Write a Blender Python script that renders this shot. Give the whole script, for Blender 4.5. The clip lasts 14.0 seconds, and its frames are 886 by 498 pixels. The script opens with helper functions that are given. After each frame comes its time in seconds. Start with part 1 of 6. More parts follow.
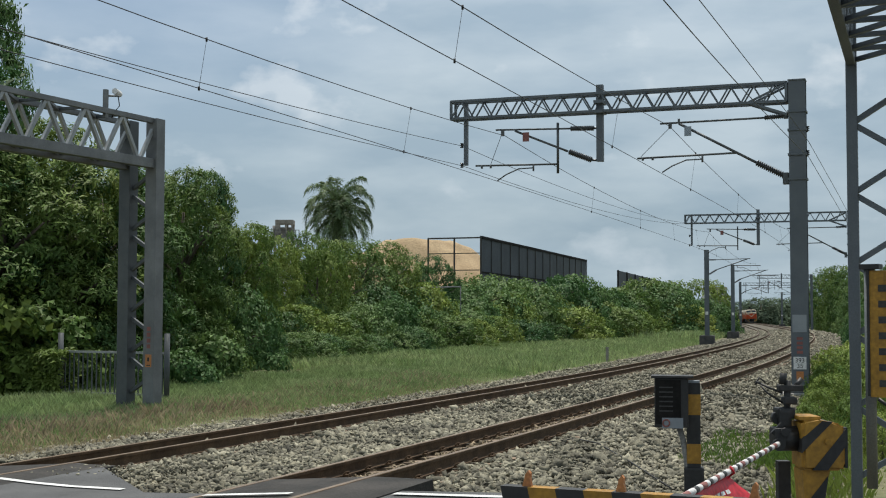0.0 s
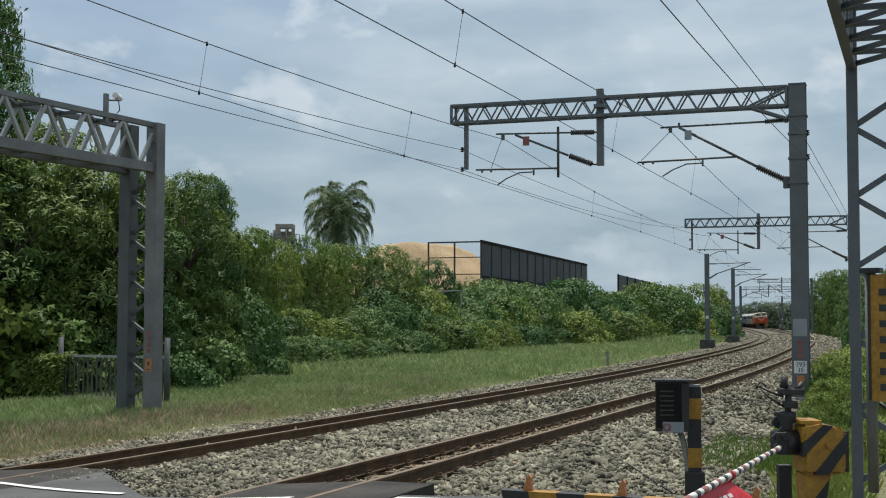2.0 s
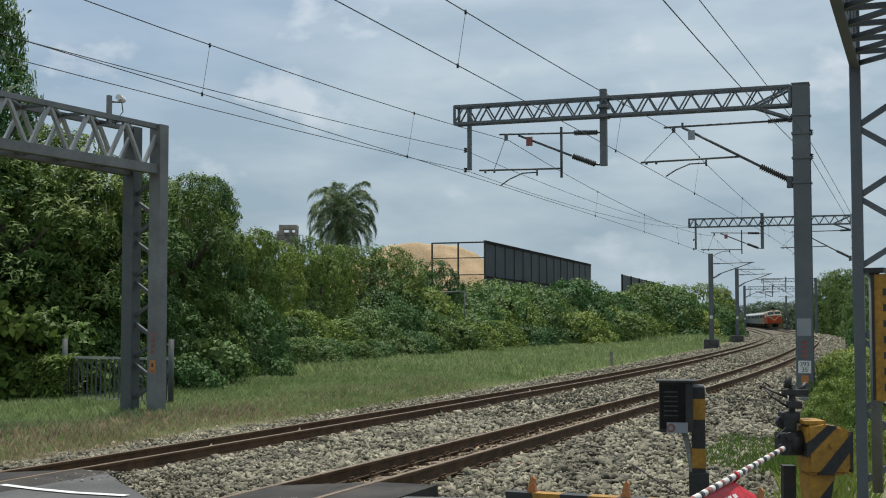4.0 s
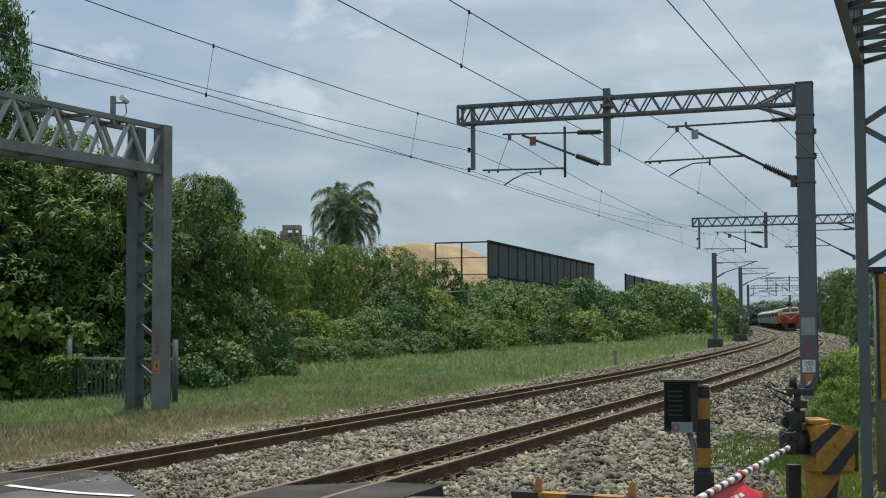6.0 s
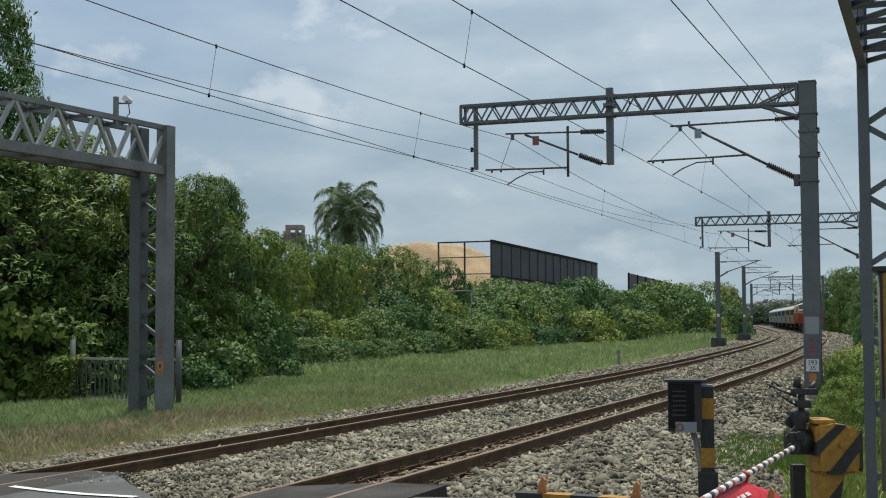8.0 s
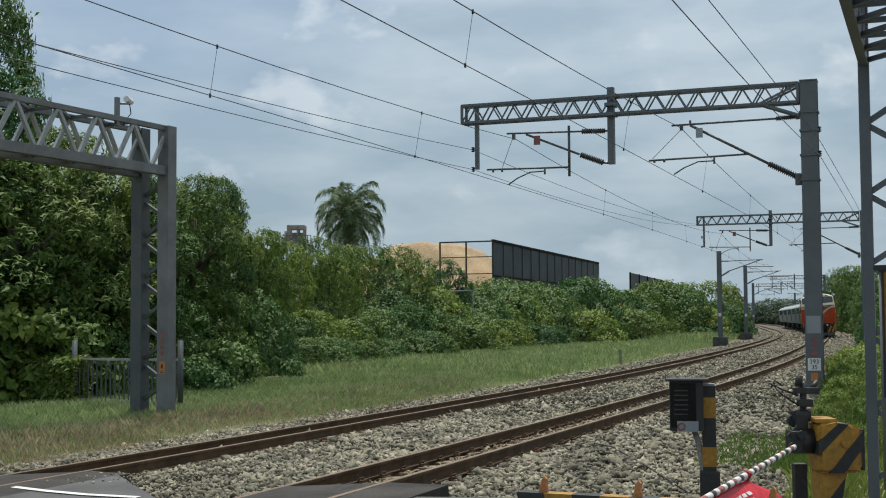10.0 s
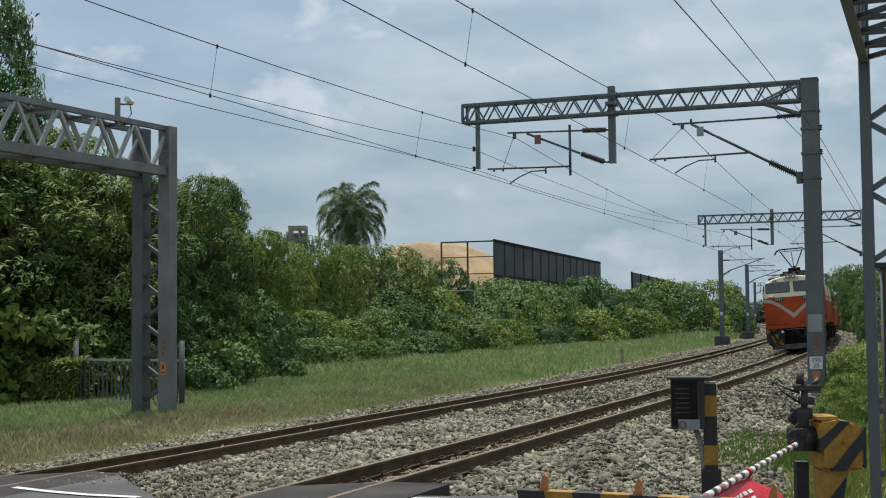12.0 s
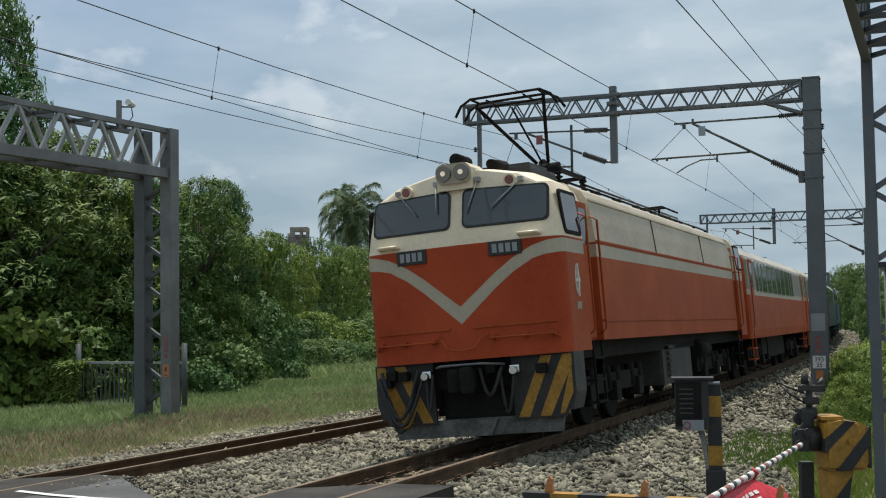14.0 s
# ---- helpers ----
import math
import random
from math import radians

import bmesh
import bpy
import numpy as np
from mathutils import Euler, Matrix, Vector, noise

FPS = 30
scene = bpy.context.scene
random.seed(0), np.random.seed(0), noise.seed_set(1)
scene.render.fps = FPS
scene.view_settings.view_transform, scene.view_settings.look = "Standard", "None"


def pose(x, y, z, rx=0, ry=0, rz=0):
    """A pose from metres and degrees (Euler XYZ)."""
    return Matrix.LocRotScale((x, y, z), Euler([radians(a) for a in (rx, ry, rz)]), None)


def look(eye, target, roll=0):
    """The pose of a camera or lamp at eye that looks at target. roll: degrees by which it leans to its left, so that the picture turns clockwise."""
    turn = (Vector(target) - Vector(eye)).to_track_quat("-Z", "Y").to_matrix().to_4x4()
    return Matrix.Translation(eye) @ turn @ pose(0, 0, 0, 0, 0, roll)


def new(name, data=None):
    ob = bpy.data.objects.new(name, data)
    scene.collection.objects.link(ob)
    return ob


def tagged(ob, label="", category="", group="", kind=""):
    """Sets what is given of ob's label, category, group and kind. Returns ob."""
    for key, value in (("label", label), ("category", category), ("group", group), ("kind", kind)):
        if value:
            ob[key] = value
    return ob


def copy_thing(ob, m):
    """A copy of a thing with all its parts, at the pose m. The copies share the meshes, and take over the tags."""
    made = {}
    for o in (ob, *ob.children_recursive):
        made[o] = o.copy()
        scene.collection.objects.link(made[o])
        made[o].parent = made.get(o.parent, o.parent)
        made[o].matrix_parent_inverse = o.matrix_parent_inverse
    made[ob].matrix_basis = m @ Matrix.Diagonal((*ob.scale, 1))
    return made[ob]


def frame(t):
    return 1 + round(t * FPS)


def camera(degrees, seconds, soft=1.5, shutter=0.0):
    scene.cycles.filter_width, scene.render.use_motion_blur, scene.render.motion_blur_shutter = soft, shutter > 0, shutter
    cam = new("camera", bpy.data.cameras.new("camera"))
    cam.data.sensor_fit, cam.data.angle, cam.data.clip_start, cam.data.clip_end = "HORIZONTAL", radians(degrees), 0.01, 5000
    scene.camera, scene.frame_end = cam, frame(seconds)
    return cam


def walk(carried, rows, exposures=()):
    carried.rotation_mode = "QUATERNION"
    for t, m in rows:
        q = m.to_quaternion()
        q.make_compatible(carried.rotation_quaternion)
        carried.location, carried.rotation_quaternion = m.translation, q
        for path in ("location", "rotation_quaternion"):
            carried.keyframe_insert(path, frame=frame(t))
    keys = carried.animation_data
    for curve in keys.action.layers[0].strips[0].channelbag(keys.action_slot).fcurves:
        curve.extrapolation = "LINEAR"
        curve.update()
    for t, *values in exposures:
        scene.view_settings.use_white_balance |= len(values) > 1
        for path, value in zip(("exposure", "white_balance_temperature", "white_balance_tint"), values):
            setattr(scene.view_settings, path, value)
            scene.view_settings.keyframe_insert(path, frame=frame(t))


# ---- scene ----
cam = camera(37.648, 14.0, soft=1.1)


def eye(yaw, tilt, roll, x, y, z):
    """The camera's pose: degrees of turn to its left, of tilt upwards and of lean, and its place."""
    return pose(x, y, z, 0, 0, yaw) @ pose(0, 0, 0, 90 + tilt) @ pose(0, 0, 0, 0, 0, roll)


walk(cam, [
    (0.0, eye(0.000, 3.055, 0.109, 0.000, -0.000, 1.657)),
    (0.5, eye(-0.008, 3.130, 0.104, -0.003, -0.005, 1.656)),
    (1.0, eye(0.007, 3.179, 0.118, 0.003, 0.005, 1.654)),
    (1.5, eye(0.006, 3.210, 0.082, 0.000, -0.000, 1.655)),
    (2.0, eye(0.010, 3.237, 0.087, -0.002, 0.009, 1.656)),
    (2.5, eye(0.044, 3.253, 0.070, 0.002, 0.011, 1.657)),
    (3.0, eye(0.084, 3.263, 0.004, 0.007, 0.021, 1.661)),
    (5.5, eye(0.282, 3.249, -0.137, -0.009, 0.004, 1.662)),
    (6.0, eye(0.315, 3.248, -0.183, -0.010, 0.004, 1.664)),
    (6.5, eye(0.355, 3.243, -0.202, -0.009, 0.005, 1.665)),
    (7.0, eye(0.392, 3.231, -0.276, -0.013, 0.002, 1.669)),
    (7.5, eye(0.425, 3.218, -0.311, -0.013, 0.006, 1.673)),
    (8.0, eye(0.448, 3.226, -0.293, -0.013, 0.013, 1.672)),
    (10.5, eye(0.534, 3.224, -0.439, -0.009, 0.015, 1.668)),
    (11.0, eye(0.548, 3.231, -0.462, -0.004, 0.020, 1.662)),
    (11.5, eye(0.556, 3.223, -0.524, -0.003, 0.035, 1.663)),
    (12.0, eye(0.583, 3.230, -0.588, 0.001, 0.034, 1.657)),
    (12.5, eye(0.603, 3.242, -0.633, 0.003, 0.046, 1.656)),
    (13.0, eye(0.605, 3.254, -0.697, -0.001, 0.055, 1.658)),
    (13.5, eye(0.628, 3.264, -0.754, -0.006, 0.050, 1.659)),
    (14.0, eye(0.656, 3.262, -0.867, -0.011, 0.053, 1.665)),
])

# ---- light ----
SUN_EL, SUN_AZ = radians(71), math.atan2(0.04, 1.0)
world = bpy.data.worlds.new("sky")
scene.world = world
world.use_nodes = True
wn, wl = world.node_tree.nodes, world.node_tree.links
wn.clear()
sky = wn.new("ShaderNodeTexSky")
sky.sky_type, sky.sun_disc = "NISHITA", False
sky.sun_elevation, sky.sun_rotation = SUN_EL, SUN_AZ
sky.air_density, sky.dust_density, sky.ozone_density = 1.0, 1.3, 1.5
tc = wn.new("ShaderNodeTexCoord")
# thin broken cloud, flattened towards the horizon
mp = wn.new("ShaderNodeMapping")
mp.inputs["Scale"].default_value = (1.0, 1.0, 3.2)
mp.inputs["Location"].default_value = (0.35, 0.1, 0.2)
wl.new(tc.outputs["Generated"], mp.inputs["Vector"])
cl = wn.new("ShaderNodeTexNoise")
cl.inputs["Scale"].default_value, cl.inputs["Detail"].default_value, cl.inputs["Roughness"].default_value = 3.4, 6.0, 0.5
wl.new(mp.outputs["Vector"], cl.inputs["Vector"])
cr = wn.new("ShaderNodeValToRGB")
cr.color_ramp.elements[0].position, cr.color_ramp.elements[1].position = 0.36, 0.60
cr.color_ramp.elements[0].color, cr.color_ramp.elements[1].color = (0.80, 0.80, 0.80, 1), (0.97, 0.97, 0.97, 1)
wl.new(cl.outputs["Fac"], cr.inputs["Fac"])
# the veil thins out to blue in the north-west
gap = wn.new("ShaderNodeVectorMath")
gap.operation = "DOT_PRODUCT"
gap.inputs[1].default_value = Vector((-0.30, 0.90, 0.31)).normalized()
nrm = wn.new("ShaderNodeVectorMath")
nrm.operation = "NORMALIZE"
wl.new(tc.outputs["Generated"], nrm.inputs[0])
wl.new(nrm.outputs["Vector"], gap.inputs[0])
thin = wn.new("ShaderNodeMapRange")
thin.inputs["From Min"].default_value, thin.inputs["From Max"].default_value = 0.950, 1.0
thin.inputs["To Min"].default_value, thin.inputs["To Max"].default_value = 1.0, 0.45
wl.new(gap.outputs["Value"], thin.inputs["Value"])
veil = wn.new("ShaderNodeMath")
veil.operation = "MULTIPLY"
wl.new(cr.outputs["Color"], veil.inputs[0])
wl.new(thin.outputs["Result"], veil.inputs[1])
cl2 = wn.new("ShaderNodeTexNoise")
cl2.inputs["Scale"].default_value, cl2.inputs["Detail"].default_value = 9.0, 5.0
wl.new(mp.outputs["Vector"], cl2.inputs["Vector"])
cc = wn.new("ShaderNodeValToRGB")
cc.color_ramp.elements[0].position, cc.color_ramp.elements[1].position = 0.36, 0.68
cc.color_ramp.elements[0].color, cc.color_ramp.elements[1].color = (4.4, 5.5, 6.4, 1), (6.5, 7.4, 8.0, 1)
wl.new(cl2.outputs["Fac"], cc.inputs["Fac"])
wm = wn.new("ShaderNodeMixRGB")
wl.new(veil.outputs["Value"], wm.inputs["Fac"])
wl.new(sky.outputs["Color"], wm.inputs["Color1"])
wl.new(cc.outputs["Color"], wm.inputs["Color2"])
# small white heaps of cloud, a few degrees over the horizon
mp3 = wn.new("ShaderNodeMapping")
mp3.inputs["Scale"].default_value = (1.0, 1.0, 1.7)
mp3.inputs["Location"].default_value = (0.62, 0.0, 0.05)
wl.new(nrm.outputs["Vector"], mp3.inputs["Vector"])
cl3 = wn.new("ShaderNodeTexNoise")
cl3.inputs["Scale"].default_value, cl3.inputs["Detail"].default_value, cl3.inputs["Roughness"].default_value = 11.0, 6.0, 0.52
wl.new(mp3.outputs["Vector"], cl3.inputs["Vector"])
puff = wn.new("ShaderNodeMapRange")
puff.inputs["From Min"].default_value, puff.inputs["From Max"].default_value = 0.60, 0.70
puff.inputs["To Min"].default_value, puff.inputs["To Max"].default_value = 0.0, 0.5
wl.new(cl3.outputs["Fac"], puff.inputs["Value"])
heaps = wn.new("ShaderNodeMixRGB")
heaps.inputs["Color2"].default_value = (9.0, 9.4, 9.8, 1)
wl.new(puff.outputs["Result"], heaps.inputs["Fac"])
wl.new(wm.outputs["Color"], heaps.inputs["Color1"])
# the sky is a little deeper low down, behind the haze
sp = wn.new("ShaderNodeSeparateXYZ")
wl.new(tc.outputs["Generated"], sp.inputs["Vector"])
low = wn.new("ShaderNodeValToRGB")
low.color_ramp.elements[0].position, low.color_ramp.elements[1].position = 0.0, 0.26
low.color_ramp.elements[0].color, low.color_ramp.elements[1].color = (0.63, 0.69, 0.725, 1), (0.97, 0.98, 0.98, 1)
wl.new(sp.outputs["Z"], low.inputs["Fac"])
deep = wn.new("ShaderNodeMixRGB")
deep.blend_type = "MULTIPLY"
deep.inputs["Fac"].default_value = 1.0
wl.new(heaps.outputs["Color"], deep.inputs["Color1"])
wl.new(low.outputs["Color"], deep.inputs["Color2"])
bg = wn.new("ShaderNodeBackground")
bg.inputs["Strength"].default_value = 0.10
wl.new(deep.outputs["Color"], bg.inputs["Color"])
wo = wn.new("ShaderNodeOutputWorld")
wl.new(bg.outputs["Background"], wo.inputs["Surface"])

sun = new("sun", bpy.data.lights.new("sun", "SUN"))
sun.data.energy, sun.data.angle, sun.data.color = 4.2, radians(0.8), (1.0, 0.95, 0.87)
sun.matrix_world = look((0, 0, 0), (-math.sin(SUN_AZ) * math.cos(SUN_EL), -math.cos(SUN_AZ) * math.cos(SUN_EL), -math.sin(SUN_EL)))
scene.view_settings.exposure = 0.0


# ---- materials ----
def surface(name, c1, c2, scale=3.0, rough=0.6, metal=0.0, bump=0.0, bump_scale=60.0, spread=0.0, island=False, grain=0.25, through_light=0.0, spec=0.5, vary=0.0):
    """A painted, rusty, stony or leafy surface: two colours in large patches, fine grain, relief, and a change from piece to piece."""
    m = bpy.data.materials.new(name)
    m.use_nodes = True
    n, l = m.node_tree.nodes, m.node_tree.links
    b = n["Principled BSDF"]
    b.inputs["Roughness"].default_value, b.inputs["Metallic"].default_value = rough, metal
    b.inputs["Specular IOR Level"].default_value = spec
    co = n.new("ShaderNodeTexCoord")
    big = n.new("ShaderNodeTexNoise")
    big.inputs["Scale"].default_value, big.inputs["Detail"].default_value, big.inputs["Roughness"].default_value = scale, 6.0, 0.65
    l.new(co.outputs["Object"], big.inputs["Vector"])
    ramp = n.new("ShaderNodeValToRGB")
    ramp.color_ramp.elements[0].position, ramp.color_ramp.elements[1].position = 0.36, 0.64
    ramp.color_ramp.elements[0].color, ramp.color_ramp.elements[1].color = (*c1, 1), (*c2, 1)
    l.new(big.outputs["Fac"], ramp.inputs["Fac"])
    fine = n.new("ShaderNodeTexNoise")
    fine.inputs["Scale"].default_value, fine.inputs["Detail"].default_value = bump_scale, 3.0
    l.new(co.outputs["Object"], fine.inputs["Vector"])
    val = n.new("ShaderNodeMapRange")
    val.inputs["From Min"].default_value, val.inputs["From Max"].default_value = 0.3, 0.7
    val.inputs["To Min"].default_value, val.inputs["To Max"].default_value = 1 - grain, 1 + grain
    l.new(fine.outputs["Fac"], val.inputs["Value"])
    hsv = n.new("ShaderNodeHueSaturation")
    l.new(ramp.outputs["Color"], hsv.inputs["Color"])
    if spread:
        src = n.new("ShaderNodeNewGeometry").outputs["Random Per Island"] if island else n.new("ShaderNodeObjectInfo").outputs["Random"]
        var = n.new("ShaderNodeMapRange")
        var.inputs["To Min"].default_value, var.inputs["To Max"].default_value = 1 - spread, 1 + spread
        l.new(src, var.inputs["Value"])
        mul = n.new("ShaderNodeMath")
        mul.operation = "MULTIPLY"
        l.new(var.outputs["Result"], mul.inputs[0])
        l.new(val.outputs["Result"], mul.inputs[1])
        l.new(mul.outputs["Value"], hsv.inputs["Value"])
        if vary:
            # each plant has its own tint and depth of green
            who = n.new("ShaderNodeObjectInfo").outputs["Random"]
            tint = n.new("ShaderNodeMapRange")
            tint.inputs["To Min"].default_value, tint.inputs["To Max"].default_value = 0.5 - 0.10 * vary, 0.5 + 0.07 * vary
            l.new(who, tint.inputs["Value"])
            l.new(tint.outputs["Result"], hsv.inputs["Hue"])
            deep_ = n.new("ShaderNodeMath")
            deep_.operation = "MULTIPLY_ADD"
            deep_.inputs[1].default_value, deep_.inputs[2].default_value = -2.0 * vary, 1 + vary
            l.new(who, deep_.inputs[0])
            both = n.new("ShaderNodeMath")
            both.operation = "MULTIPLY"
            l.new(mul.outputs["Value"], both.inputs[0])
            l.new(deep_.outputs["Value"], both.inputs[1])
            l.new(both.outputs["Value"], hsv.inputs["Value"])
    else:
        l.new(val.outputs["Result"], hsv.inputs["Value"])
    l.new(hsv.outputs["Color"], b.inputs["Base Color"])
    if bump:
        bp = n.new("ShaderNodeBump")
        bp.inputs["Strength"].default_value, bp.inputs["Distance"].default_value = bump, 0.02
        l.new(fine.outputs["Fac"], bp.inputs["Height"])
        l.new(bp.outputs["Normal"], b.inputs["Normal"])
    if through_light:
        tr = n.new("ShaderNodeBsdfTranslucent")
        l.new(hsv.outputs["Color"], tr.inputs["Color"])
        mx = n.new("ShaderNodeMixShader")
        mx.inputs["Fac"].default_value = through_light
        l.new(b.outputs["BSDF"], mx.inputs[1])
        l.new(tr.outputs["BSDF"], mx.inputs[2])
        l.new(mx.outputs["Shader"], n["Material Output"].inputs["Surface"])
    return m


def glass(name, tint, rough=0.06):
    m = bpy.data.materials.new(name)
    m.use_nodes = True
    b = m.node_tree.nodes["Principled BSDF"]
    b.inputs["Base Color"].default_value = (*tint, 1)
    b.inputs["Roughness"].default_value = rough
    b.inputs["Specular IOR Level"].default_value = 0.45
    return m


def glow(name, colour, strength):
    m = bpy.data.materials.new(name)
    m.use_nodes = True
    b = m.node_tree.nodes["Principled BSDF"]
    b.inputs["Base Color"].default_value = (0.8, 0.8, 0.75, 1)
    b.inputs["Emission Color"].default_value = (*colour, 1)
    b.inputs["Emission Strength"].default_value = strength
    b.inputs["Roughness"].default_value = 0.15
    return m


def stone_ground(name):
    """Crushed stone seen from afar: cells of uneven grey with dark gaps."""
    m = surface(name, (0.082, 0.071, 0.050), (0.14, 0.121, 0.087), scale=0.5, rough=0.9, bump_scale=40, grain=0.2)
    n, l = m.node_tree.nodes, m.node_tree.links
    b = n["Principled BSDF"]
    co = n.new("ShaderNodeTexCoord")
    v = n.new("ShaderNodeTexVoronoi")
    v.inputs["Scale"].default_value = 11.0
    l.new(co.outputs["Object"], v.inputs["Vector"])
    shade = n.new("ShaderNodeSeparateColor")
    l.new(v.outputs["Color"], shade.inputs["Color"])
    mr = n.new("ShaderNodeMapRange")
    mr.inputs["To Min"].default_value, mr.inputs["To Max"].default_value = 0.45, 1.35
    l.new(shade.outputs["Red"], mr.inputs["Value"])
    mul = n.new("ShaderNodeVectorMath")
    mul.operation = "SCALE"
    old = b.inputs["Base Color"].links[0].from_socket
    l.new(old, mul.inputs[0])
    l.new(mr.outputs["Result"], mul.inputs["Scale"])
    l.new(mul.outputs["Vector"], b.inputs["Base Color"])
    bp = n.new("ShaderNodeBump")
    bp.invert = True
    bp.inputs["Strength"].default_value, bp.inputs["Distance"].default_value = 1.0, 0.05
    l.new(v.outputs["Distance"], bp.inputs["Height"])
    l.new(bp.outputs["Normal"], b.inputs["Normal"])
    return m


STEEL = surface("grey_painted_steel", (0.085, 0.10, 0.115), (0.115, 0.13, 0.145), 1.2, 0.55, 0.0, 0.1, 50, grain=0.12)
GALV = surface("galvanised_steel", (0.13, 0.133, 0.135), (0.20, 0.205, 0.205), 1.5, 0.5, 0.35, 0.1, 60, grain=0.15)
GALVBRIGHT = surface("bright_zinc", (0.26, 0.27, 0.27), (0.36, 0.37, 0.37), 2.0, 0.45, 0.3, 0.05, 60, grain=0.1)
GALVDARK = surface("dark_steel", (0.0658, 0.0742, 0.0776), (0.103, 0.109, 0.112), 1.5, 0.55, 0.2, 0.1, 60, grain=0.15)
WIRE = surface("wire_metal", (0.035, 0.035, 0.038), (0.05, 0.048, 0.045), 5, 0.5, 0.6)
INSUL = surface("insulator_glaze", (0.03, 0.032, 0.035), (0.05, 0.05, 0.05), 8, 0.3)
CONC = surface("concrete", (0.17, 0.165, 0.155), (0.28, 0.27, 0.25), 2.0, 0.9, 0, 0.4, 40)
DARKCONC = surface("dark_concrete", (0.05, 0.05, 0.05), (0.10, 0.095, 0.09), 2.0, 0.9, 0, 0.4, 40)
RAIL = surface("rusty_rail", (0.062, 0.040, 0.024), (0.118, 0.076, 0.045), 3.0, 0.85, 0.0, 0.3, 50, spec=0.2)
RAILTOP = surface("worn_rail_head", (0.12, 0.084, 0.054), (0.19, 0.137, 0.09), 2.0, 0.55, 0.25, 0.05, 30)
SLEEPER = surface("rust_stained_sleeper", (0.16, 0.10, 0.06), (0.25, 0.19, 0.135), 1.3, 0.9, 0, 0.4, 40, spread=0.2)
STONE = surface("crushed_stone", (0.107, 0.099, 0.071), (0.262, 0.243, 0.178), 0.9, 0.92, 0, 0.3, 45, spread=0.6, island=True)
TANSTONE = surface("stained_stone", (0.15, 0.115, 0.072), (0.31, 0.245, 0.16), 0.9, 0.92, 0, 0.3, 45, spread=0.45, island=True)
BED = stone_ground("ballast_stone")
ASPH = surface("asphalt", (0.075, 0.076, 0.077), (0.115, 0.116, 0.116), 1.2, 0.85, 0, 0.5, 90, spec=0.25)
PANEL = surface("rubber_crossing_panel", (0.035, 0.034, 0.032), (0.065, 0.06, 0.055), 1.5, 0.85, 0, 0.3, 40, spec=0.15)
PAINT = surface("road_paint", (0.55, 0.55, 0.53), (0.75, 0.75, 0.73), 3, 0.7, 0, 0.2, 70)
SOIL = surface("grassy_soil", (0.10, 0.115, 0.045), (0.18, 0.155, 0.085), 0.25, 0.95, 0, 0.8, 9)
GRASS = surface("grass_blade", (0.205, 0.295, 0.11), (0.335, 0.395, 0.19), 0.35, 0.7, 0, 0, 5, spread=0.4, island=True, through_light=0.4, spec=0.15)
STRAW = surface("dry_grass_blade", (0.30, 0.235, 0.14), (0.46, 0.38, 0.25), 0.3, 0.8, 0, 0, 5, spread=0.4, island=True, through_light=0.3, spec=0.15)
LEAF = surface("dark_leaf", (0.060, 0.124, 0.030), (0.125, 0.196, 0.046), 0.35, 0.6, 0, 0, 3, spread=0.22, island=True, through_light=0.24, spec=0.2, vary=0.3)
LEAF2 = surface("fresh_leaf", (0.115, 0.195, 0.04), (0.215, 0.275, 0.06), 0.35, 0.6, 0, 0, 3, spread=0.22, island=True, through_light=0.24, spec=0.2, vary=0.25)
# leaf of the far trees, with distance haze put into its grey-green colour
LEAFFAR = surface("haze_grey_leaf", (0.085, 0.125, 0.08), (0.135, 0.175, 0.115), 0.25, 0.7, 0, 0, 3, spread=0.4, island=True, through_light=0.25, spec=0.1)
LEAF3 = surface("creeper_leaf", (0.054, 0.126, 0.040), (0.112, 0.198, 0.060), 0.25, 0.6, 0, 0, 3, spread=0.22, island=True, through_light=0.24, spec=0.2, vary=0.3)
PALMLEAF = surface("palm_leaf", (0.085, 0.14, 0.07), (0.165, 0.225, 0.11), 0.4, 0.55, 0, 0, 3, spread=0.35, island=True, through_light=0.25, spec=0.2)
BARK = surface("bark", (0.07, 0.055, 0.04), (0.13, 0.11, 0.085), 3, 0.9, 0, 0.6, 25)
CREAM = surface("cream_paint", (0.68, 0.57, 0.40), (0.78, 0.675, 0.50), 0.9, 0.42, 0, 0.03, 20, grain=0.05)
BEIGE = surface("beige_stripe_paint", (0.36, 0.31, 0.23), (0.43, 0.38, 0.29), 0.9, 0.5, 0, 0.03, 20, grain=0.06)
ORANGE = surface("faded_orange_red_paint", (0.305, 0.06, 0.018), (0.395, 0.084, 0.026), 0.8, 0.6, 0, 0.05, 15, grain=0.09, spec=0.12)
FRONTRED = surface("red_front_paint", (0.325, 0.05, 0.018), (0.41, 0.07, 0.025), 0.8, 0.6, 0, 0.05, 15, grain=0.07, spec=0.15)
GLASS = glass("dark_window_glass", (0.014, 0.02, 0.024))
BLACK = surface("black_underframe", (0.009, 0.0085, 0.008), (0.019, 0.0175, 0.016), 2, 0.85, 0, 0.2, 30, spec=0.15)
RUBBER = surface("black_rubber", (0.015, 0.015, 0.015), (0.03, 0.03, 0.03), 4, 0.7)
DGREY = surface("dark_grey_metal", (0.032, 0.031, 0.03), (0.06, 0.057, 0.053), 2, 0.7, 0.1, 0.1, 30)
PLOUGH = surface("scuffed_grey_plate", (0.06, 0.06, 0.057), (0.17, 0.165, 0.155), 4.0, 0.7, 0.1, 0.2, 30)
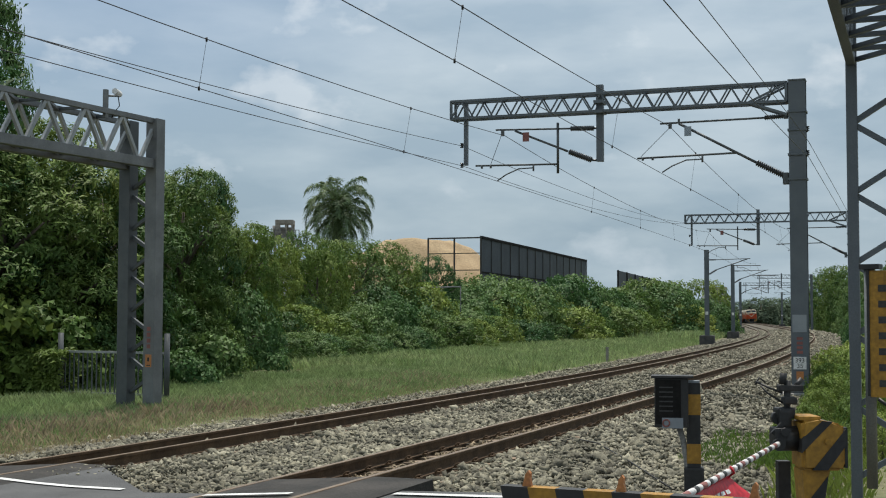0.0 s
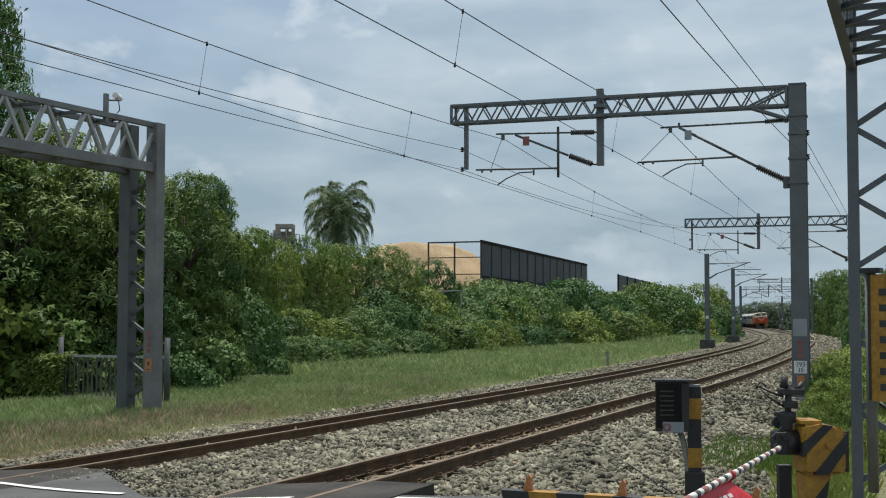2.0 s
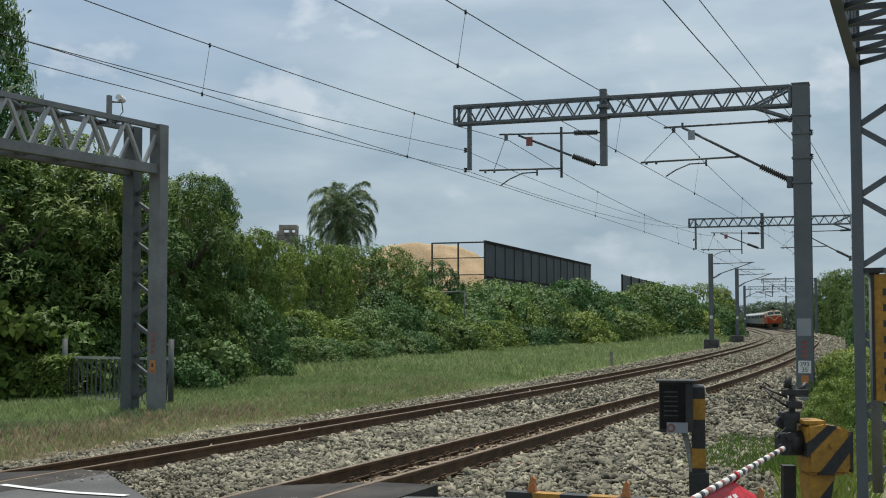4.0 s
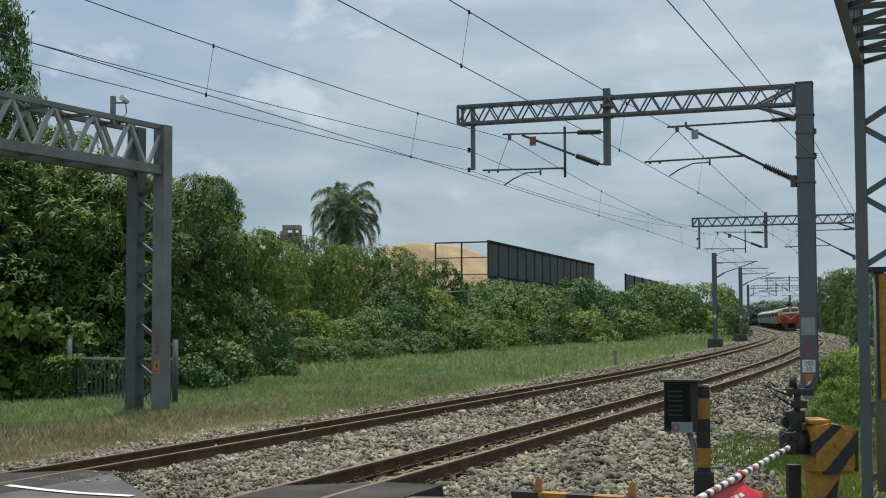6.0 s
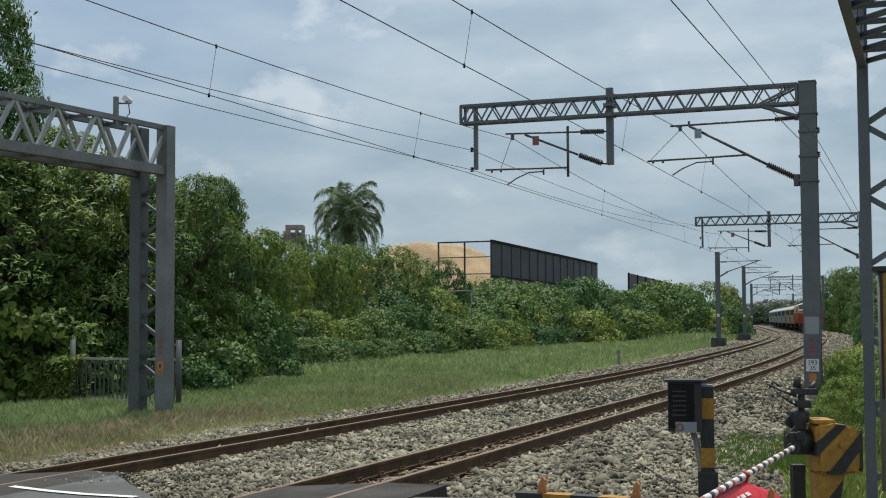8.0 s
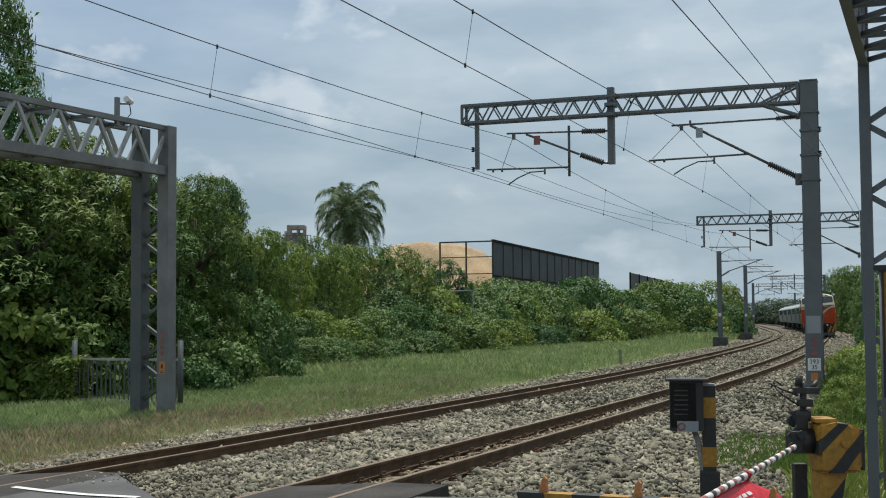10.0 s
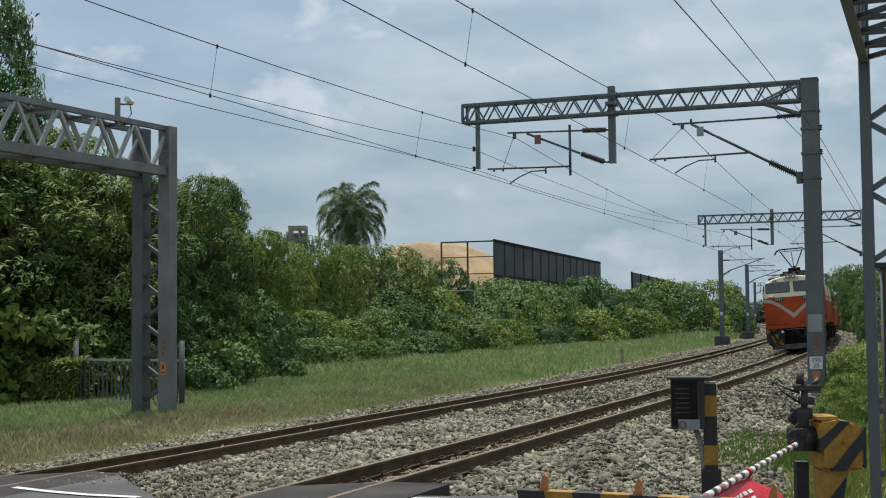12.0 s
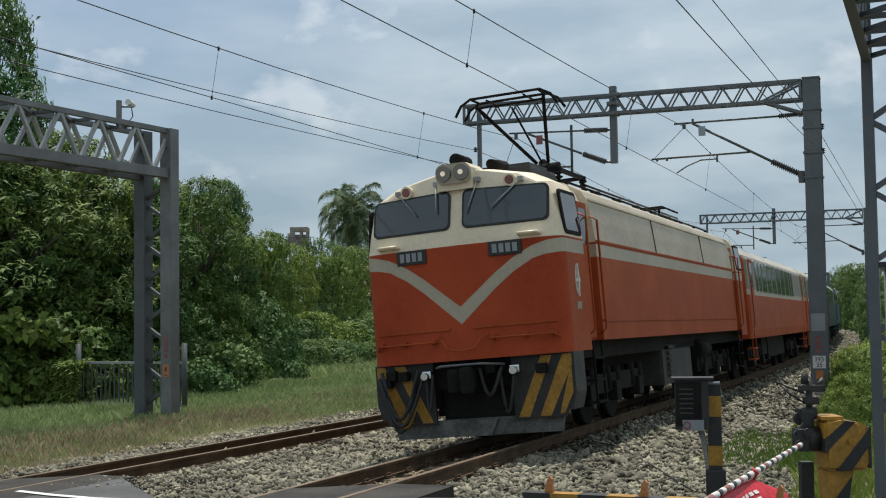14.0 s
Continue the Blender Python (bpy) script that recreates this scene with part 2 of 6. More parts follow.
CHROME = surface("bright_metal", (0.5, 0.5, 0.5), (0.7, 0.7, 0.68), 3, 0.25, 1.0)
YELLOW = surface("weathered_yellow_paint", (0.27, 0.135, 0.012), (0.40, 0.205, 0.021), 2.5, 0.55, 0, 0.15, 25)
BLACKPAINT = surface("black_paint", (0.014, 0.014, 0.014), (0.03, 0.028, 0.026), 3, 0.55, 0, 0.1, 25)
WHITE = surface("white_paint", (0.58, 0.57, 0.55), (0.72, 0.71, 0.69), 3, 0.55)
GREYPATCH = surface("light_grey_paint", (0.22, 0.24, 0.26), (0.26, 0.28, 0.30), 2, 0.5, grain=0.05)
REDPAINT = surface("faded_red_paint", (0.19, 0.07, 0.06), (0.28, 0.10, 0.085), 4, 0.6)
ORANGESIGN = surface("orange_sticker", (0.42, 0.16, 0.05), (0.5, 0.2, 0.06), 4, 0.5)
REDCLOTH = surface("red_banner_cloth", (0.55, 0.015, 0.03), (0.68, 0.03, 0.05), 2, 0.5, 0, 0.1, 30, through_light=0.25)
SIDECREAM = surface("dull_cream_side_paint", (0.36, 0.31, 0.235), (0.46, 0.40, 0.305), 0.8, 0.5, 0, 0.05, 14, grain=0.12)
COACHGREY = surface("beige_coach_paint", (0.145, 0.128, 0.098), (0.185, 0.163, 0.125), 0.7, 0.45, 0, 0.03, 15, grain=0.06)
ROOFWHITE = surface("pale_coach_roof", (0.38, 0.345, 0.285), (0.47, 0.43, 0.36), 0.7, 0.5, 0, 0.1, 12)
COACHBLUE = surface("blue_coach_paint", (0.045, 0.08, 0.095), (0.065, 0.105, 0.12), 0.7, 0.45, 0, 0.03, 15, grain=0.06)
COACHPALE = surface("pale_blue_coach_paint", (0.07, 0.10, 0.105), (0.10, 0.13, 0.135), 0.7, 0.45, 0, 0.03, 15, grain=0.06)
COACHOLIVE = surface("dull_olive_coach_side", (0.085, 0.095, 0.06), (0.15, 0.155, 0.095), 0.9, 0.5, 0, 0.03, 15, grain=0.08)
ROOFGREY = surface("silver_coach_roof", (0.36, 0.37, 0.38), (0.45, 0.46, 0.47), 0.7, 0.45, 0.2, 0.1, 12)
CHIPS = surface("wood_chips", (0.34, 0.24, 0.135), (0.43, 0.315, 0.185), 0.35, 0.95, 0, 0.8, 6)
MESHDARK = surface("dark_netting", (0.042, 0.050, 0.060), (0.065, 0.075, 0.088), 0.3, 0.8, 0, 0.2, 8)
LAMPGLOW = glow("lit_headlamp", (1.0, 0.72, 0.35), 0.3)
LAMPGLASS = glass("headlamp_glass", (0.2, 0.18, 0.15), 0.2)
SCREEN = glass("windscreen_glass", (0.022, 0.034, 0.04), 0.05)
SCREEN.node_tree.nodes["Principled BSDF"].inputs["Specular IOR Level"].default_value = 0.9
WALLPALE = surface("pale_render", (0.42, 0.43, 0.43), (0.52, 0.53, 0.52), 0.3, 0.8)
WALLBLUE = surface("blue_grey_render", (0.24, 0.28, 0.32), (0.3, 0.34, 0.38), 0.3, 0.8)
ROOFGREEN = surface("green_sheet_roof", (0.16, 0.24, 0.19), (0.22, 0.3, 0.25), 0.5, 0.5)


# ---- mesh helpers ----
def thing(name, m=None, label="", category="", group="", kind=""):
    ob = tagged(new(name), label, category, group, kind)
    ob.empty_display_size = 0.2
    if m is not None:
        ob.matrix_basis = m
    return ob


def mesh_of(name, bm, mats):
    me = bpy.data.meshes.new(name)
    bm.normal_update()
    bm.to_mesh(me)
    bm.free()
    for m in mats if isinstance(mats, (list, tuple)) else [mats]:
        me.materials.append(m)
    return me


def part(name, bm, material, parent, label="", m=None):
    ob = new(name, bm if isinstance(bm, bpy.types.Mesh) else mesh_of(name, bm, material))
    ob.parent = parent
    if m is not None:
        ob.matrix_basis = m
    return tagged(ob, label)


def single(name, bm, material, label="", category="", kind="", m=None, group=""):
    ob = new(name, bm if isinstance(bm, bpy.types.Mesh) else mesh_of(name, bm, material))
    if m is not None:
        ob.matrix_basis = m
    return tagged(ob, label, category, group, kind)


def mesh_np(name, verts, faces, material, mat_index=None):
    """A mesh from arrays of corners and of faces with equally many corners."""
    verts, faces = np.asarray(verts, np.float32), np.asarray(faces, np.int32)
    me = bpy.data.meshes.new(name)
    n, k = faces.shape
    me.vertices.add(len(verts))
    me.vertices.foreach_set("co", verts.ravel())
    me.loops.add(n * k)
    me.loops.foreach_set("vertex_index", faces.ravel())
    me.polygons.add(n)
    me.polygons.foreach_set("loop_start", np.arange(0, n * k, k, dtype=np.int32))
    for m in material if isinstance(material, (list, tuple)) else [material]:
        me.materials.append(m)
    if mat_index is not None:
        me.polygons.foreach_set("material_index", np.asarray(mat_index, np.int32))
    me.update(calc_edges=True)
    return me


def box(bm, cx, cy, cz, sx, sy, sz, bevel=0.0, mi=0, m=None):
    r = bmesh.ops.create_cube(bm, size=1.0, matrix=(m or Matrix()) @ Matrix.Translation((cx, cy, cz)) @ Matrix.Diagonal((sx, sy, sz, 1)))
    fs = {f for v in r["verts"] for f in v.link_faces}
    for f in fs:
        f.material_index = mi
    if bevel:
        es = list({e for v in r["verts"] for e in v.link_edges})
        bmesh.ops.bevel(bm, geom=es, offset=bevel, segments=2, affect="EDGES", profile=0.7)
    return bm


def frame_of(d):
    d = Vector(d).normalized()
    a = Vector((0, 0, 1)) if abs(d.z) < 0.95 else Vector((0, 1, 0))
    side = d.cross(a).normalized()
    return side, side.cross(d).normalized()


def bar(bm, p, q, w, h=None, mi=0):
    """A square bar from p to q, w wide and h high."""
    p, q, h = Vector(p), Vector(q), h or w
    s, u = frame_of(q - p)
    vs = [bm.verts.new(c + s * (a * w / 2) + u * (b * h / 2)) for c in (p, q) for a, b in ((-1, -1), (1, -1), (1, 1), (-1, 1))]
    for ix in ((0, 1, 2, 3), (7, 6, 5, 4), (0, 4, 5, 1), (1, 5, 6, 2), (2, 6, 7, 3), (3, 7, 4, 0)):
        bm.faces.new([vs[i] for i in ix]).material_index = mi
    return bm


def tube(bm, pts, r, seg=8, mi=0, radii=None):
    """A round tube along the points."""
    pts = [Vector(p) for p in pts]
    rings = []
    for i, p in enumerate(pts):
        d = (pts[min(i + 1, len(pts) - 1)] - pts[max(i - 1, 0)])
        s, u = frame_of(d)
        rr = radii[i] if radii else r
        rings.append([bm.verts.new(p + s * (rr * math.cos(2 * math.pi * k / seg)) + u * (rr * math.sin(2 * math.pi * k / seg))) for k in range(seg)])
    for a, b in zip(rings, rings[1:]):
        for k in range(seg):
            f = bm.faces.new((a[k], a[(k + 1) % seg], b[(k + 1) % seg], b[k]))
            f.material_index, f.smooth = mi, True
    bm.faces.new(rings[0][::-1]).material_index = mi
    bm.faces.new(rings[-1]).material_index = mi
    return bm


def ribbed(bm, p, q, r, n, core=0.4):
    """An insulator: a rod from p to q with n sheds."""
    p, q = Vector(p), Vector(q)
    pts, rad = [], []
    for i in range(n):
        for k, rr in ((0.05, core), (0.35, 1.0), (0.6, 1.0), (0.9, core)):
            pts.append(p.lerp(q, (i + k) / n))
            rad.append(r * rr)
    return tube(bm, pts, r, 8, radii=rad)


def B():
    return bmesh.new()


def hbeam(bm, p, q, w, d, t, mi=0):
    """An H column upright from p to q: flanges w wide, d apart along y."""
    p, q = Vector(p), Vector(q)
    c, h = (p + q) / 2, (q - p).length
    box(bm, c.x, c.y - d / 2 + t / 2, c.z, w, t, h, mi=mi)
    box(bm, c.x, c.y + d / 2 - t / 2, c.z, w, t, h, mi=mi)
    box(bm, c.x, c.y, c.z, t, d - 2 * t, h, mi=mi)
    return bm


# ---- the line of the tracks ----
KNOTS = (-30, 0, 40, 80, 120, 160, 200, 240, 300, 360, 460)
BEND = (-0.00037, 0.00013, 0.00138, 0.00039, 0.00114, 0.00069, 0.00029, -0.00011, 0.00026, 0.00078, -0.00029)
GAUGE, CANT, APART, LOW = 1.132, 0.081, 4.331, -0.144
LEAN = math.atan(CANT / GAUGE)
_S = np.arange(-80, 640, 0.5)
_k = np.interp(_S, KNOTS, BEND)
_k[_S > 460] = 0
_i0 = int(np.argmin(abs(_S)))
_th = np.cumsum(_k) * 0.5
_th = 0.3629 - (_th - _th[_i0])
_X, _Y = np.cumsum(np.sin(_th)) * 0.5, np.cumsum(np.cos(_th)) * 0.5
_X, _Y = _X - _X[_i0] - 2.5045, _Y - _Y[_i0] + 10.0


def line(s, lat=0.0):
    """Place and heading on the ground, s metres along the near track and lat metres to its right."""
    x, y, h = np.interp(s, _S, _X), np.interp(s, _S, _Y), np.interp(s, _S, _th)
    return float(x + lat * math.cos(h)), float(y - lat * math.sin(h)), float(h)


def rise(s):
    """The line climbs gently towards the bend."""
    return 0.0016 * np.maximum(0.0, np.asarray(s, float) - 30.0)


def at_line(s, lat, z, turn=0.0):
    """A pose on the line: y runs along the track, x to its right."""
    x, y, h = line(s, lat)
    return pose(x, y, z + float(rise(s)), 0, 0, -math.degrees(h) + turn)


def P3(s, lat, z):
    x, y, _ = line(s, lat)
    return Vector((x, y, z + float(rise(s))))


def bed_height(lat):
    """Height of the ballast over the width of the line."""
    return np.interp(lat, (-9.2, -8.2, -6.2, -5.3, -4.9, -3.77, -3.0, -1.3, -0.57, 0.57, 1.4, 2.0, 3.2, 4.6, 6.5), (-1.30, -0.55, -0.42, -0.33, -0.315, -0.235, -0.23, -0.20, -0.175, -0.095, -0.09, -0.13, -0.24, -0.38, -1.35))


def sweep(bm, prof, ss, lat0=0.0, z0=0.0, mi=None, close=True):
    rings = []
    for s in ss:
        rings.append([bm.verts.new(P3(s, lat0 + a, z0 + b)) for a, b in prof])
    n = len(prof)
    for a, b in zip(rings, rings[1:]):
        for k in range(n if close else n - 1):
            f = bm.faces.new((a[k], b[k], b[(k + 1) % n], a[(k + 1) % n]))
            f.material_index = mi[k] if mi else 0
    return bm


# ---- ground, road and tracks ----
def ground():
    xs = np.concatenate([[-2500, -1200, -600, -300], np.arange(-160, 200, 4.0), [260, 400, 700, 1300, 2500]])
    ys = np.concatenate([[-2500, -800, -200, -60], np.arange(-20, 260, 4.0), [300, 380, 500, 800, 1500, 3000]])
    gx, gy = np.meshgrid(xs, ys)
    gz = np.array([-0.52 + 0.07 * noise.noise(Vector((x * 0.06, y * 0.06, 0))) if abs(x) < 300 and abs(y) < 400 else -0.52 for x, y in zip(gx.ravel(), gy.ravel())])
    v = np.stack([gx.ravel(), gy.ravel(), gz], 1)
    nx = len(xs)
    i = np.arange(len(ys) - 1)[:, None] * nx + np.arange(nx - 1)[None]
    f = np.stack([i, i + 1, i + nx + 1, i + nx], -1).reshape(-1, 4)
    single("ground", mesh_np("ground", v, f, SOIL), None, "rough ground under tall grass", "ground", "structure")


ground()

bed_lats = np.array([-9.2, -8.7, -8.2, -7.3, -6.2, -5.8, -5.3, -4.9, -4.3, -3.77, -3.0, -2.2, -1.3, -0.57, 0, 0.57, 1.4, 2.0, 2.6, 3.2, 3.9, 4.6, 5.5, 6.5])


def ballast_bed():
    ss = np.concatenate([[-70], np.arange(-40, 3.9, 4), [3.9], np.arange(4.2, 60, 0.4), np.arange(60, 420, 3), np.arange(420, 620, 10)])
    v = []
    for s in ss:
        for lat in bed_lats:
            p = P3(s, lat, float(bed_height(lat)))
            drop = 0.35 if s < 3.95 else 0.05 if s < 60 else 0.0
            v.append((p.x, p.y, p.z - drop + 0.05 * noise.noise(Vector((p.x * 0.8, p.y * 0.8, 0))) + 0.02 * noise.noise(Vector((p.x * 4, p.y * 4, 3)))))
    n = len(bed_lats)
    i = np.arange(len(ss) - 1)[:, None] * n + np.arange(n - 1)[None]
    f = np.stack([i, i + 1, i + n + 1, i + n], -1).reshape(-1, 4)
    single("ballast_bed", mesh_np("ballast_bed", v, f, BED), None, "bed of grey crushed stone under both tracks", "ballast", "structure")


ballast_bed()


def road_edge(lat):
    """Where the road ends and the ballast begins, along the line."""
    return np.interp(lat, (-60, -4.95, -3.72, -3.3, -1.3, -0.62, 0.62, 1.25, 3.0, 60), (4.0, 4.2, 4.6, 4.45, 2.35, 2.4, 3.0, 2.7, 3.2, 3.3))


def scatter_stones(name, s0, s1, lat0, lat1, per_m2, size, seed, label, level=bed_height, material=None):
    """Loose stones on the bed: each an uneven six-sided lump."""
    rng = np.random.default_rng(seed)
    n = int((s1 - s0) * (lat1 - lat0) * per_m2)
    s = rng.uniform(s0, s1, n)
    lat = rng.uniform(lat0, lat1, n)
    # none on the rails' heads
    keep = np.ones(n, bool)
    for c in (0, -APART):
        for g in (-GAUGE / 2, GAUGE / 2):
            keep &= abs(lat - c - g) > (0.15 if s1 < 17 else 0.17)
    if level is bed_height:
        keep &= s > road_edge(lat) + 0.05
        if material is None and s1 < 17:
            keep &= abs(lat) > 0.44
    s, lat = s[keep], lat[keep]
    n = len(s)
    x, y, h = np.interp(s, _S, _X), np.interp(s, _S, _Y), np.interp(s, _S, _th)
    z = level(lat) + rise(s) + rng.uniform(-0.05, 0.6 * size, n)
    mid = (abs(lat) < 0.48) | (abs(lat + APART) < 0.48)
    z = np.where(mid, z - 0.012, z)
    c = np.stack([x + lat * np.cos(h), y - lat * np.sin(h), z], 1)
    if s1 < 17:
        base = np.array([(-1, -1, -1), (1, -1, -1), (1, 1, -1), (-1, 1, -1), (-.6, -.6, 1), (.6, -.6, 1), (.6, .6, 1), (-.6, .6, 1)], float) * 0.5
        f = np.array([(0, 3, 2, 1), (4, 5, 6, 7), (0, 1, 5, 4), (1, 2, 6, 5), (2, 3, 7, 6), (3, 0, 4, 7)])
    else:
        base = np.array([(-1, -.5, 0), (.2, -1, 0), (1, .4, 0), (-.3, 1, 0), (0, 0, -1), (.2, .1, 1)], float) * 0.62
        f = np.array([(0, 1, 5), (1, 2, 5), (2, 3, 5), (3, 0, 5), (1, 0, 4), (2, 1, 4), (3, 2, 4), (0, 3, 4)])
    m = len(base)
    d = size * rng.lognormal(0, 0.32, (n, 1, 1)) * np.array([1.5, 1.0, 0.5])[None, None] * rng.uniform(0.7, 1.3, (n, 1, 3))
    v = base[None] * d + rng.normal(0, size * 0.15, (n, m, 3))
    # most stones lie flat, turned any way and a little tipped
    q = rng.normal(size=(n, 4)) * np.array([1.0, 0.38, 0.38, 1.0])
    q /= np.linalg.norm(q, axis=1)[:, None]
    w, a, b, e = q.T
    R = np.stack([1 - 2 * (b * b + e * e), 2 * (a * b - w * e), 2 * (a * e + w * b), 2 * (a * b + w * e), 1 - 2 * (a * a + e * e), 2 * (b * e - w * a), 2 * (a * e - w * b), 2 * (b * e + w * a), 1 - 2 * (a * a + b * b)], -1).reshape(n, 3, 3)
    v = np.einsum("nij,nkj->nki", R, v) + c[:, None]
    f = (f[None] + m * np.arange(n)[:, None, None]).reshape(-1, f.shape[1])
    single(name, mesh_np(name, v.reshape(-1, 3), f, material or STONE), None, label, "ballast", "stuff")


scatter_stones("ballast_stones", 2.3, 9, -4.9, 4.2, 480, 0.047, 3, "loose grey crushed stones between and beside the rails")
scatter_stones("ballast_stones", 4.3, 10, -8.0, -4.8, 260, 0.046, 23, "crushed stones sloping down to the grass")
scatter_stones("ballast_stones", 9, 16, -8.3, 4.0, 320, 0.050, 13, "grey crushed stones heaped along the tracks")
scatter_stones("ballast_stones", 16, 40, -8.2, 3.9, 120, 0.058, 4, "grey crushed stones further along the tracks")
scatter_stones("stained_stones", 2.9, 17, -0.43, 0.43, 260, 0.036, 43, "rust-stained tan stones between the rails", material=TANSTONE)
scatter_stones("ballast_stones", 100, 190, -7.6, 3.6, 9, 0.12, 6, "far crushed stones round the bend")
scatter_stones("ballast_stones", 40, 100, -8.2, 3.7, 34, 0.07, 5, "distant grey crushed stones along the curve")

RAILPROF = [(-0.065, -0.155), (-0.065, -0.142), (-0.012, -0.128), (-0.010, -0.045), (-0.034, -0.036), (-0.034, -0.006), (-0.028, 0.0), (0.028, 0.0), (0.034, -0.006), (0.034, -0.036), (0.010, -0.045), (0.012, -0.128), (0.065, -0.142), (0.065, -0.155)]
rail_ss = np.concatenate([np.arange(-60, 140, 1.0), np.arange(140, 620, 2.5)])


def sleeper_mesh():
    bm = B()
    box(bm, 0, 0, -0.262, 2.0, 0.22, 0.16, 0.02)
    return mesh_of("sleeper", bm, SLEEPER)


def clip_mesh():
    bm = B()
    tube(bm, [(0, -0.05, 0), (0.03, -0.05, 0.035), (0.055, 0, 0.04), (0.03, 0.05, 0.035), (0, 0.05, 0)], 0.011, 5)
    box(bm, 0.03, 0, 0.0, 0.07, 0.12, 0.02)
    return mesh_of("rail_clip", bm, RAIL)


SLEEPER_ME, CLIP_ME = sleeper_mesh(), clip_mesh()


def track(lat, z, label, n_sleepers, clips):
    t = thing("railway_track", None, label, "railway track", "parallel tracks", "structure")
    for side, dz in ((-1, 0.0), (1, CANT)):
        bm = sweep(B(), RAILPROF, rail_ss, lat + side * GAUGE / 2, z + dz, mi=[0] * 6 + [1] + [0] * 7)
        part("rail", bm, [RAIL, RAILTOP], t, "rust-brown steel rail with a worn head")
    for k in range(n_sleepers):
        m = at_line(4.6 + 0.62 * k, lat, z + CANT / 2) @ pose(0, 0, 0, 0, -math.degrees(LEAN), 0)
        o = part("sleeper", SLEEPER_ME, None, t, m=m)
        if k < clips:
            for g in (-1, 1):
                for e in (-1, 1):
                    part("rail_clip", CLIP_ME, None, o, m=pose(g * GAUGE / 2 + e * 0.055, 0, -0.15, 0, 0, 0 if e > 0 else 180))
    return t


# ---- road over the crossing ----
def road_z(lat):
    return float(np.interp(lat, (-60, -11, -6, -4.95, -3.72, -0.62, 0.62, 3.0, 12), (-0.5, -0.3, -0.2, -0.16, -0.075, -0.012, 0.072, 0.06, 0.03)))


def road():
    lats = (-60, -11, -6, -4.95, -3.72, -3.3, -2.3, -1.3, -0.62, 0.62, 1.25, 3.0, 12, 60)
    zs = [road_z(q) for q in lats]
    bm = B()
    top = [[bm.verts.new(P3(s, a, b)) for a, b in zip(lats, zs)] for s in (-14, 1.6)] + [[bm.verts.new(P3(float(road_edge(a)), a, b)) for a, b in zip(lats, zs)]]
    low = [bm.verts.new(P3(float(road_edge(a)) + 0.25, a, b - 0.3)) for a, b in zip(lats, zs)]
    for a, b in zip(top + [], top[1:] + [low]):
        for k in range(len(lats) - 1):
            bm.faces.new((a[k], a[k + 1], b[k + 1], b[k]))
    single("road", bm, ASPH, "grey asphalt road over the level crossing", "road", "structure")
    # dark rubber panels beside the rails
    for lat, z in ((0, 0.0), (-APART, LOW)):
        for a, b, e in ((-0.52, 0.52, 0.012), (0.62, 1.25, 0.0), (-1.25, -0.62, 0.0)):
            for i in range(5):
                if i == 4 and lat == 0 and b < 0:
                    continue
                p = B()
                s0 = (-9.95 if lat == 0 else -9) + i * 2.7
                k = CANT / GAUGE
                vs = [[p.verts.new(P3(s, q, z + CANT / 2 + q * k * (1 if abs(q) < 0.6 else 0.62 / abs(q)) - h)) for q in (a, b)] for s, h in ((s0, 0.004), (s0 + 2.66, 0.004), (s0 + 2.68, 0.16))]
                for u, w in zip(vs, vs[1:]):
                    p.faces.new((u[0], u[1], w[1], w[0]))
                lo = [p.verts.new(v.co - Vector((0, 0, 0.16))) for v in vs[0]] + [p.verts.new(v.co - Vector((0, 0, 0.16))) for v in vs[1]]
                p.faces.new((vs[0][0], vs[1][0], lo[2], lo[0]))
                p.faces.new((vs[0][1], lo[1], lo[3], vs[1][1]))
                ob = single("crossing_panel", p, PANEL, "dark rubber panel between the rails of the crossing", "crossing panel", "", group="crossing panels")
                for v in ob.data.vertices:
                    c = P3(0, lat, 0) - P3(0, 0, 0)
                    v.co += c


road()


def road_line(pairs, w):
    bm = B()
    prev = None
    for (s, lat, z) in pairs:
        cur = (bm.verts.new(P3(s - w / 2, lat, z)), bm.verts.new(P3(s + w / 2, lat, z)))
        if prev:
            bm.faces.new((prev[0], prev[1], cur[1], cur[0]))
        prev = cur
    single("edge_line", bm, PAINT, "worn white painted line along the road edge", "road marking", "structure")


scatter_stones("ballast_stones", 3.4, 4.6, -3.55, -1.9, 150, 0.02, 9, "gravel spilt over the edge of the road", np.vectorize(road_z))

road_line([(2.9, q, road_z(q) + 0.006) for q in (-9, -6, -5.0)], 0.15)
road_line([(s, q, road_z(q) + 0.012) for s, q in ((2.98, -3.55), (2.72, -2.9), (2.54, -2.3), (2.44, -1.6))], 0.11)
road_line([(2.15 + 0.2 * q, q, road_z(q) + 0.016) for q in (1.3, 1.7, 2.4)], 0.13)
road_line([(2.05, q, road_z(q) + 0.03) for q in (-0.45, 0.0, 0.45)], 0.12)


# ---- overhead line ----
ROOT = 24.0  # where the near gantry stands along the line


